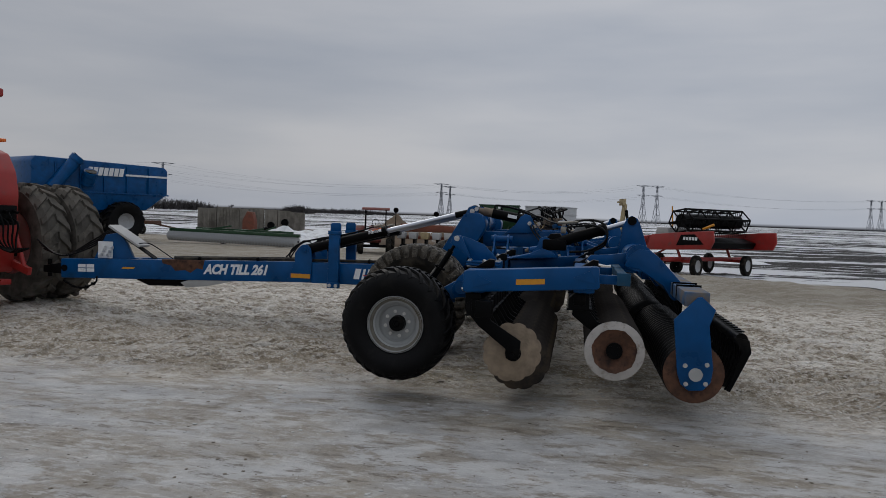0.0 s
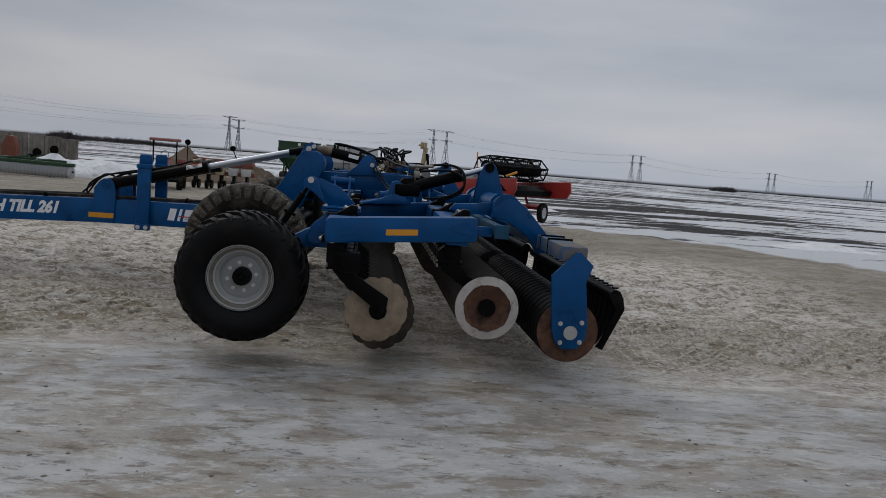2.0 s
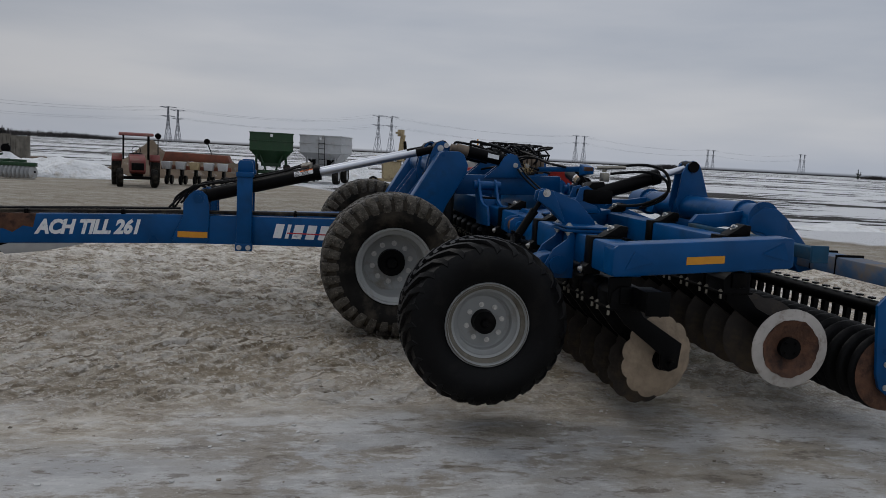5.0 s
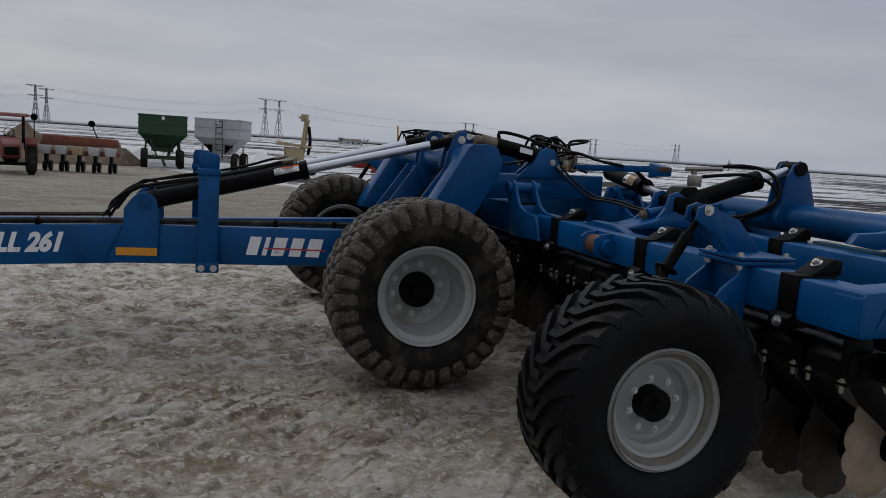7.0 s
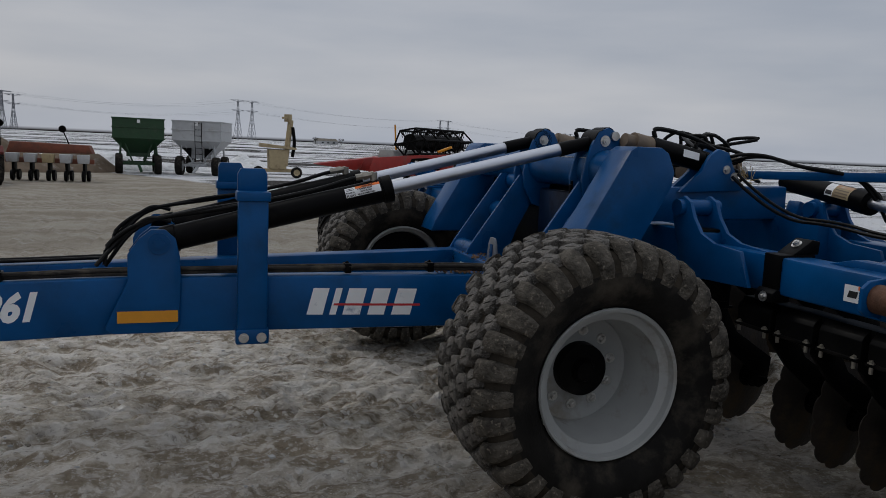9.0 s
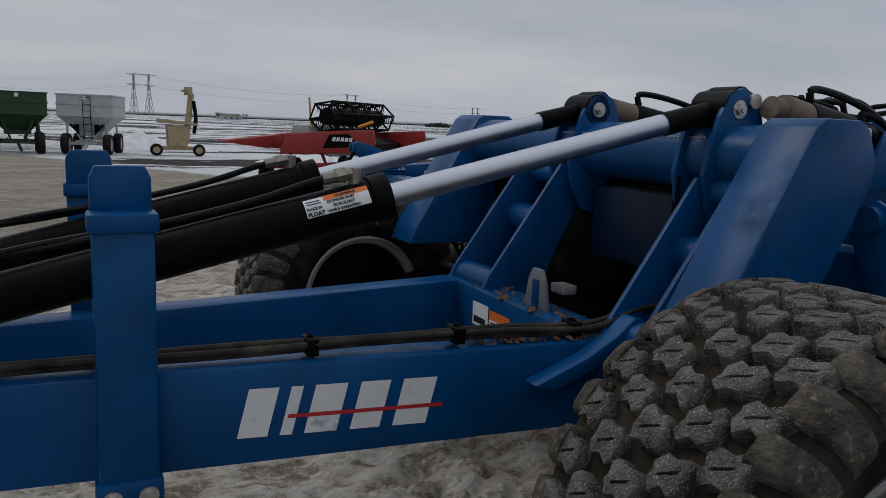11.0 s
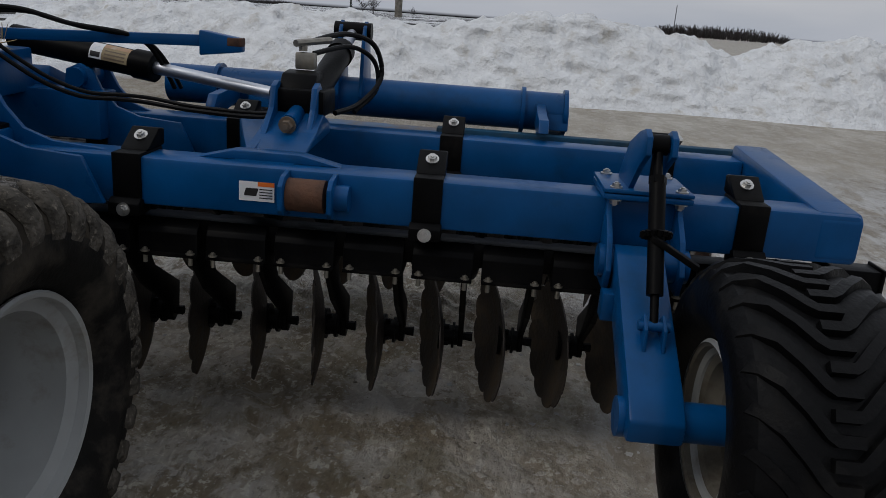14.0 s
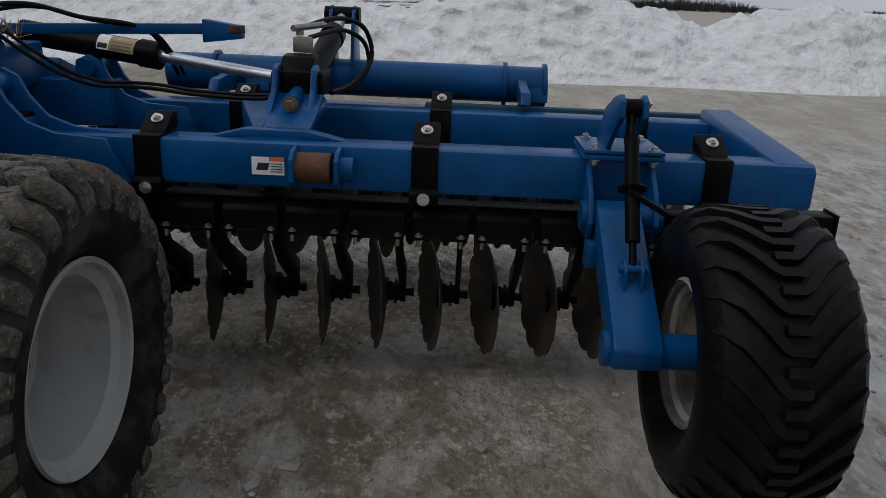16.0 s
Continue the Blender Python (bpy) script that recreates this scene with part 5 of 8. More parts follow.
def build_wing(sg):
    """One wing; sg -1 is the side the camera passes."""
    # front and rear bars, end beam, middle members
    z0, z1, lift = 0.977, 1.163, 0.025
    bm = BM()
    box(bm, -0.125, 0.065, sg * 0.89, sg * 4.15, z0, z1, 0.016)
    front = part("front_bar", bm, BLUE, harrow)
    bm = BM()
    box(bm, 0.80, 0.98, sg * 0.89, sg * 4.0, z0 + lift, z1 + lift, 0.016)
    rear = part("rear_bar", bm, BLUE, harrow)
    bm = BM()
    box(bm, 1.17, 1.25, sg * 2.50, sg * 4.10, 1.103, 1.183, 0.008)
    pipe = part("roller_beam", bm, DUSTY_BLUE, harrow, "thin dusty blue square tube behind the rear bar")
    bm = BM()
    box(bm, 1.155, 1.265, sg * 4.10, sg * 4.125, 1.09, 1.196, 0.004)
    part("end_cap", bm, DUSTY_BLUE, pipe)
    for y in (2.75, 3.85):
        bm = BM()
        box(bm, 0.975, 1.175, sg * y, sg * (y + 0.04), 1.08, 1.16, 0.006)
        part("beam_bracket", bm, BLUE, rear)
    bm = BM()
    prism(bm, [(-0.128, z0 + 0.02), (-0.11, z0 - 0.002), (1.0, z0 + 0.076), (1.02, z0 + 0.095), (1.01, z1 + 0.066), (0.99, z1 + 0.078), (-0.10, z1 + 0.003), (-0.128, z1 - 0.02)], sg * 4.0, sg * 4.157, bevel=0.012)
    endbeam = part("end_beam", bm, BLUE, harrow)
    bm = BM()
    prism(bm, [(-0.05, 1.02), (0.12, 1.07), (0.0, 1.13)], sg * 4.157, sg * 4.162)
    prism(bm, [(0.98, 1.10), (0.80, 1.14), (0.94, 1.21)], sg * 4.157, sg * 4.162)
    part("fold_crease", bm, BLUE, endbeam)
    bm = BM()
    prism(bm, [(0.325, 1.06), (0.565, 1.077), (0.565, 1.122), (0.325, 1.106)], sg * 4.157, sg * 4.1595)
    part("reflector", bm, YELLOW, endbeam, "amber reflector strip")
    for ya in (1.62,):
        bm = BM()
        beam(bm, (0.06, sg * (ya + 0.28), 1.075), (0.82, sg * ya, 1.14), 0.13, 0.15, 0.01)
        part("frame_strut", bm, BLUE, harrow)
    for y in (1.424, 2.567, 3.76):
        clamp(sg * y, -0.125, 0.065, z0, z1, harrow)
    for y in (1.55, 2.60, 3.62):
        clamp(sg * y, 0.80, 0.98, z0 + lift, z1 + lift, harrow)
    # bump stop on the front bar
    bm = BM()
    rod(bm, (-0.155, sg * 2.05, 1.075), (-0.155, sg * 2.19, 1.075), 0.062, n=26)
    part("bump_roller", bm, RUST, front, "rusty brown rubber roller")
    bm = BM()
    for y in (2.03, 2.21):
        prism(bm, [(-0.24, 1.03), (-0.21, 1.005), (-0.12, 0.99), (-0.12, 1.16), (-0.20, 1.15), (-0.24, 1.12)], sg * y, sg * (y + 0.018), bevel=0.003)
    rod(bm, (-0.155, sg * 2.22, 1.075), (-0.155, sg * 2.28, 1.075), 0.05)
    part("roller_bracket", bm, BLUE, front)
    # trunnion post amid the wing
    bm = BM()
    prism(bm, [(0.0, 1.16), (0.62, 1.20), (0.58, 1.30), (0.52, 1.40), (0.47, 1.43), (0.41, 1.41), (0.38, 1.32), (0.25, 1.22), (0.05, 1.18)], sg * 1.82, sg * 1.845, bevel=0.003)
    prism(bm, [(0.10, 1.16), (0.62, 1.20), (0.58, 1.30), (0.52, 1.40), (0.47, 1.43), (0.41, 1.41), (0.38, 1.32), (0.3, 1.22)], sg * 2.0, sg * 2.025, bevel=0.003)
    rod(bm, (0.30, sg * 1.93, 1.27), (0.46, sg * 1.93, 1.30), 0.035)
    prism(bm, [(-0.06, 1.163), (0.60, 1.20), (0.56, 1.26), (0.44, 1.30), (0.30, 1.235), (0.10, 1.185)], sg * 1.80, sg * 2.05, bevel=0.01)
    prism(bm, [(sg * 1.66, 1.163), (sg * 2.22, 1.163), (sg * 2.06, 1.20), (sg * 1.80, 1.20)], -0.03, 0.05, axis="x", bevel=0.006)
    part("trunnion_post", bm, BLUE, harrow)
    bm = BM()
    box(bm, 0.44, 0.70, sg * 1.80, sg * 2.05, 1.28, 1.40, 0.02)
    prism(bm, [(0.46, 1.39), (0.66, 1.39), (0.63, 1.47), (0.52, 1.46)], sg * 1.84, sg * 2.0, bevel=0.01)
    part("trunnion_block", bm, BLACK, harrow)
    bm = BM()
    hexbolt(bm, (0.28, sg * 1.93, 1.265), (-1, 0, -0.15), 0.026, 0.03)
    part("trunnion_nut", bm, RAM_BROWN, harrow)
    # wing ram: from the centre frame out to the trunnion
    a, b = Vector((0.86, sg * 0.42, 1.50)), Vector((0.66, sg * 1.86, 1.335))
    d = (b - a).normalized()
    bm = BM()
    rod(bm, a, a + d * 0.72, 0.062, n=26)
    rod(bm, a + d * 0.66, a + d * 0.76, 0.07, n=26)
    ram = part("wing_ram", bm, BLACK, harrow, "black hydraulic wing cylinder")
    bm = BM()
    rod(bm, a + d * 0.74, b, 0.03, n=20)
    part("ram_rod", bm, CHROME, ram, "chromed cylinder rod")
    face = Vector((-0.85, 0, 0.55))
    face = (face - d * face.dot(d)).normalized()
    round_up = face.cross(d)
    if round_up.z < 0:
        round_up = -round_up

    def wrapped(x0, x1, y0, y1, lift):
        """A patch of label bent round the cylinder."""
        lab, rows = BM(), []
        for k in range(7):
            q = (y0 + (y1 - y0) * k / 6) / 0.062
            out = face * math.cos(q) + round_up * math.sin(q)
            rows.append([lab.verts.new(a + d * x + out * (0.0625 + lift)) for x in (x0, x1)])
        for p0, p1 in zip(rows, rows[1:]):
            lab.faces.new((p0[0], p0[1], p1[1], p1[0]))
        return lab
    part("float_label", wrapped(0.445, 0.51, -0.045, 0.045, 0.0004), WHITE, ram, "white float label", 60)
    part("float_print", wrapped(0.452, 0.503, -0.036, -0.012, 0.0009), INK, ram, "", 60)
    label = part("warning_label", wrapped(0.51, 0.645, -0.045, 0.045, 0.0004), CREAM, ram, "faded cream warning label", 60)
    part("label_band", wrapped(0.51, 0.645, 0.018, 0.045, 0.0009), FADED_LABEL, label, "faded orange warning band", 60)
    for k in range(3):
        part("print_line", wrapped(0.525, 0.632, -0.036 + 0.017 * k, -0.029 + 0.017 * k, 0.0009), RAM_BROWN, label, "", 60)
    # pitch ram: from the trunnion back to the mast on the rear tube
    a2, b2 = Vector((0.58, sg * 1.97, 1.36)), Vector((1.39, sg * 2.0, 1.63))
    d2 = (b2 - a2).normalized()
    bm = BM()
    rod(bm, a2, a2 + d2 * 0.55, 0.06, n=26)
    rod(bm, a2 + d2 * 0.5, a2 + d2 * 0.57, 0.068, n=26)
    ram2 = part("pitch_ram", bm, BLACK, harrow, "black hydraulic pitch cylinder")
    bm = BM()
    rod(bm, a2 + d2 * 0.55, b2, 0.03, n=20)
    part("ram_rod", bm, CHROME, ram2)
    bm = BM()
    box(bm, 0.63, 0.69, sg * 1.87, sg * 1.96, 1.47, 1.545, 0.008)
    rod(bm, (0.66, sg * 1.90, 1.55), (0.66, sg * 1.90, 1.60), 0.02, n=8)
    rod(bm, (0.60, sg * 1.88, 1.585), (0.82, sg * 1.99, 1.60), 0.016, n=8)
    part("check_valve", bm, VALVE, ram2, "grey check valve block")
    bm = BM()
    sweep(bm, [(0.70, sg * 1.92, 1.59), (0.95, sg * 2.04, 1.63), (1.10, sg * 2.16, 1.58), (1.12, sg * 2.20, 1.42), (0.95, sg * 2.12, 1.30), (0.74, sg * 2.04, 1.27)], 0.013)
    sweep(bm, [(0.70, sg * 1.94, 1.54), (0.98, sg * 2.06, 1.57), (1.12, sg * 2.16, 1.50), (1.10, sg * 2.18, 1.36), (0.92, sg * 2.10, 1.26)], 0.012)
    sweep(bm, [(0.212, sg * 0.670, 1.523), (0.260, sg * 0.747, 1.447), (0.340, sg * 0.848, 1.357), (0.400, sg * 0.981, 1.300), (0.450, sg * 1.121, 1.293), (0.500, sg * 1.238, 1.281), (0.500, sg * 1.450, 1.262), (0.520, sg * 1.750, 1.255), (0.560, sg * 1.900, 1.300)], 0.010)
    sweep(bm, [(0.242, sg * 0.682, 1.539), (0.290, sg * 0.759, 1.463), (0.370, sg * 0.860, 1.373), (0.430, sg * 0.993, 1.316), (0.480, sg * 1.133, 1.309), (0.530, sg * 1.250, 1.297), (0.530, sg * 1.450, 1.275), (0.550, sg * 1.760, 1.268), (0.600, sg * 1.910, 1.300)], 0.009)
    sweep(bm, [(0.200, sg * 0.545, 1.616), (0.260, sg * 0.668, 1.651), (0.350, sg * 0.777, 1.650), (0.450, sg * 0.923, 1.603), (0.560, sg * 1.104, 1.575), (0.660, sg * 1.170, 1.530), (0.740, sg * 1.210, 1.430), (0.800, sg * 1.240, 1.320)], 0.011)
    sweep(bm, [(0.240, sg * 0.575, 1.604), (0.300, sg * 0.698, 1.639), (0.390, sg * 0.807, 1.638), (0.490, sg * 0.953, 1.591), (0.600, sg * 1.134, 1.563), (0.690, sg * 1.190, 1.515), (0.770, sg * 1.230, 1.420), (0.830, sg * 1.260, 1.320)], 0.010)
    part("wing_hose", bm, HOSE, harrow)
    # fold lever with a pointed tip
    bm = BM()
    beam(bm, (0.50, sg * 0.44, 1.53), (0.63, sg * 1.46, 1.565), 0.03, 0.05, 0.006)
    prism(bm, [(sg * 1.44, 1.50), (sg * 1.63, 1.525), (sg * 1.63, 1.585), (sg * 1.44, 1.612)], 0.592, 0.668, axis="x", bevel=0.008)
    lever = part("fold_lever", bm, BLUE, harrow)
    bm = BM()
    box(bm, 0.589, 0.655, sg * 1.57, sg * 1.634, 1.55, 1.587, 0.004)
    part("worn_tip", bm, RUST, lever)
    # rear torque tube with mast, flange and drop arms
    bm = BM()
    rod(bm, (1.40, sg * 0.98, 1.285), (1.40, sg * 3.18, 1.285), 0.105, n=36)
    tube = part("rear_tube", bm, BLUE, harrow)
    bm = BM()
    for y in (1.25, 2.94, 3.17):
        rod(bm, (1.40, sg * y, 1.285), (1.40, sg * (y + 0.022), 1.285), 0.125, n=36)
    part("tube_flange", bm, BLUE, tube)
    bm = BM()
    for y in (1.93, 2.06):
        prism(bm, [(1.26, 1.30), (1.30, 1.58), (1.335, 1.655), (1.39, 1.69), (1.445, 1.665), (1.48, 1.60), (1.56, 1.36), (1.54, 1.25), (1.30, 1.22)], sg * y, sg * (y + 0.02), bevel=0.003)
    part("ram_mast", bm, BLUE, tube)
    bm = BM()
    rod(bm, (1.39, sg * 1.90, 1.635), (1.39, sg * 2.10, 1.635), 0.048, n=22)
    part("mast_pin", bm, BLACK, tube)
    for y in (1.35, 3.02):
        bm = BM()
        prism(bm, [(0.90, 1.23), (0.98, 1.22), (1.10, 1.20), (1.42, 1.24), (1.36, 1.34), (1.12, 1.30), (0.95, 1.29)], sg * y, sg * (y + 0.05), bevel=0.004)
        part("tube_mount", bm, BLUE, harrow)
    for y in (1.45, 3.06):
        bm = BM()
        prism(bm, [(1.27, 1.20), (1.30, 1.30), (1.39, 1.37), (1.50, 1.36), (1.58, 1.30), (1.84, 1.02), (1.86, 0.93), (1.72, 0.90), (1.62, 1.04), (1.40, 1.18)], sg * y, sg * (y + 0.14), bevel=0.008)
        part("drop_arm", bm, BLUE, harrow, "sloping blue roller arm")
    bm = BM()
    beam(bm, (1.78, sg * 1.1, 1.03), (1.80, sg * 4.12, 1.01), 0.20, 0.12, 0.01)
    rbeam = part("roller_beam", bm, BLUE_DUSTY, harrow, "dusty blue roller beam")
    bm = BM()
    for y in (3.35, 3.62):
        box(bm, 1.69, 1.905, sg * y, sg * (y + 0.006), 0.955, 1.09)
    part("beam_seam", bm, BLACK, rbeam)
    bm = BM()
    prism(bm, [(1.665, 0.40), (1.62, 0.84), (1.80, 1.03), (1.835, 1.035), (1.945, 0.935), (1.90, 0.80), (1.945, 0.45), (1.93, 0.34), (1.87, 0.275), (1.76, 0.265), (1.695, 0.315)], sg * 4.13, sg * 4.155, bevel=0.004)
    plate = part("roller_plate", bm, BLUE, harrow, "blue roller end plate")
    bm = BM()
    rod(bm, (1.81, sg * 4.155, 0.40), (1.81, sg * 4.163, 0.40), 0.055, n=26)
    part("bearing_cap", bm, LIGHT_GREY, plate, "pale bearing cap")
    bm = BM()
    for dx, dz in ((-0.085, 0.07), (0.085, 0.085), (-0.075, -0.08), (0.08, -0.07)):
        hexbolt(bm, (1.81 + dx, sg * 4.155, 0.40 + dz), (0, sg, 0), 0.013, 0.012)
    part("bolt", bm, STEEL, plate)
    roller(sg * 4.11, sg * 1.05, sg)
    bm = BM()
    lathe(bm, [(0.245, sg * 4.105), (0.2, sg * 4.115), (0.06, sg * 4.11)], (1.80, 0, 0.40), n=40)
    part("roller_end", bm, RUST, harrow)
    # tine bracket at the end
    bm = BM()
    prism(bm, [(2.10, 0.72), (2.22, 0.70), (2.24, 0.60), (2.15, 0.40), (2.09, 0.27), (2.06, 0.28), (2.11, 0.42), (2.165, 0.60)], sg * 4.10, sg * 4.118, bevel=0.003)
    part("end_tine", bm, BLACK, harrow)
    # gangs
    gang(sg * 4.125, sg * 1.155, 11, FRONT, NOTCHED, ARM_F, -13, sg, NOTCHED_END)
    gang(sg * 3.855, sg * 1.155, 10, REAR, PLAIN, ARM_R, 9, sg)
    worn_end_disc(sg)
    # front gang tube runs on past the last disc to a square cap
    bm = BM()
    box(bm, 0.02, 0.14, sg * 4.12, sg * 4.34, 0.80, 0.92, 0.006)
    box(bm, 0.01, 0.15, sg * 4.34, sg * 4.352, 0.79, 0.93, 0.004)
    part("tube_end", bm, BLACK, harrow)
    # gauge wheel: bracket on the bar, leg, link, axle stub
    bm = BM()
    for y in (3.22, 3.475):
        prism(bm, [(-0.15, 0.86), (-0.30, 0.86), (-0.33, 0.94), (-0.27, 1.05), (-0.18, 1.12), (-0.16, 1.19), (-0.128, 1.19), (-0.128, 0.86)], sg * y, sg * (y + 0.02), bevel=0.003)
    box(bm, -0.20, 0.12, sg * 3.20, sg * 3.52, 1.167, 1.187, 0.004)
    box(bm, -0.20, 0.12, sg * 3.20, sg * 3.52, 1.191, 1.206, 0.004)
    prism(bm, [(-0.37, 1.36), (-0.36, 1.42), (-0.31, 1.44), (-0.22, 1.42), (-0.06, 1.36), (0.06, 1.24), (0.08, 1.20), (-0.15, 1.20), (-0.27, 1.30)], sg * 3.29, sg * 3.31, bevel=0.003)
    prism(bm, [(-0.37, 1.36), (-0.36, 1.42), (-0.31, 1.44), (-0.26, 1.42), (-0.16, 1.20), (-0.27, 1.30)], sg * 3.375, sg * 3.395, bevel=0.003)
    bracket = part("wheel_bracket", bm, BLUE, harrow)
    bm = BM()
    for y in (3.245, 3.48):
        for x in (-0.17, 0.09):
            hexbolt(bm, (x, sg * y, 1.206), (0, 0, 1), 0.016, 0.016)
        hexbolt(bm, (-0.17, sg * y, 1.166), (0, 0, -1), 0.018, 0.02)
    hexbolt(bm, (-0.31, sg * 3.395, 1.41), (0, sg, 0), 0.018, 0.014)
    part("bolt", bm, STEEL, bracket)
    bm = BM()
    rod(bm, (-0.235, sg * 3.2, 0.95), (-0.235, sg * 3.52, 0.95), 0.06, n=24)
    prism(bm, [(-0.17, 0.97), (-0.25, 1.02), (-0.32, 1.0), (-0.80, 0.72), (-0.88, 0.66), (-0.87, 0.585), (-0.79, 0.575), (-0.62, 0.66), (-0.27, 0.86)], sg * 3.25, sg * 3.42, bevel=0.012)
    rod(bm, (-0.775, sg * 3.23, 0.62), (-0.775, sg * 3.62, 0.62), 0.062, n=26)
    box(bm, -0.40, -0.33, sg * 3.21, sg * 3.26, 0.78, 0.88, 0.006)
    leg = part("wheel_leg", bm, BLUE, harrow, "blue gauge wheel leg")
    bm = BM()
    for y in (3.305, 3.365):
        prism(bm, [(-0.53, 0.82), (-0.68, 0.74), (-0.665, 0.865), (-0.615, 0.90)], sg * y, sg * (y + 0.012), bevel=0.002)
    rod(bm, (-0.63, sg * 3.29, 0.865), (-0.63, sg * 3.39, 0.865), 0.016)
    part("link_clevis", bm, BLUE, leg)
    bm = BM()
    p, q = Vector((-0.63, sg * 3.34, 0.865)), Vector((-0.31, sg * 3.34, 1.39))
    e = (q - p).normalized()
    rod(bm, p, p + e * 0.1, 0.014, n=12)
    rod(bm, p + e * 0.10, q - e * 0.13, 0.027, n=20)
    rod(bm, q - e * 0.13, q - e * 0.03, 0.016, n=12)
    rod(bm, q + Vector((0, -0.03, 0)), q + Vector((0, 0.03, 0)), 0.035, n=18)
    rod(bm, q - e * 0.14, q - e * 0.115, 0.030, n=6)
    link = part("turnbuckle", bm, BLACK, harrow, "black turnbuckle link")
    bm = BM()
    mid = p + e * 0.30
    for k in range(14):
        t = 2 * math.pi * k / 14
        c = mid + Vector((0.042 * math.cos(t), 0.042 * math.sin(t), -0.02 * math.cos(t)))
        rod(bm, c - Vector((0, 0, 0.009)), c + Vector((0, 0, 0.009)), 0.010, n=8)
    beam(bm, mid + Vector((-0.03, -0.02 * sg, 0)), mid + Vector((-0.07, sg * 0.13, -0.08)), 0.03, 0.02, 0.003)
    part("lock_chain", bm, BLACK, link)
    gauge_wheel(harrow, (-0.775, sg * 3.69, 0.62), sg)
    # hinge to the centre frame: forked plates rising to a pin
    for x in (-0.13, 0.80):
        bm = BM()
        for dx in (-0.10, 0.07):
            prism(bm, [(sg * 1.38, z0 + 0.02), (sg * 1.30, z1 + 0.005), (sg * 1.10, z1 + 0.02), (sg * 0.99, z1 + 0.06), (sg * 0.92, z1 + 0.14), (sg * 0.88, z1 + 0.22), (sg * 0.82, z1 + 0.25), (sg * 0.755, z1 + 0.22), (sg * 0.74, z1 + 0.12), (sg * 0.80, z1 - 0.02), (sg * 0.87, z0)], x + dx, x + dx + 0.024, axis="x", bevel=0.003)
        part("hinge_fork", bm, BLUE, harrow)
        bm = BM()
        rod(bm, (x - 0.135, sg * 0.815, z1 + 0.185), (x + 0.135, sg * 0.815, z1 + 0.185), 0.045, n=22)
        part("hinge_pin", bm, BLUE, harrow)


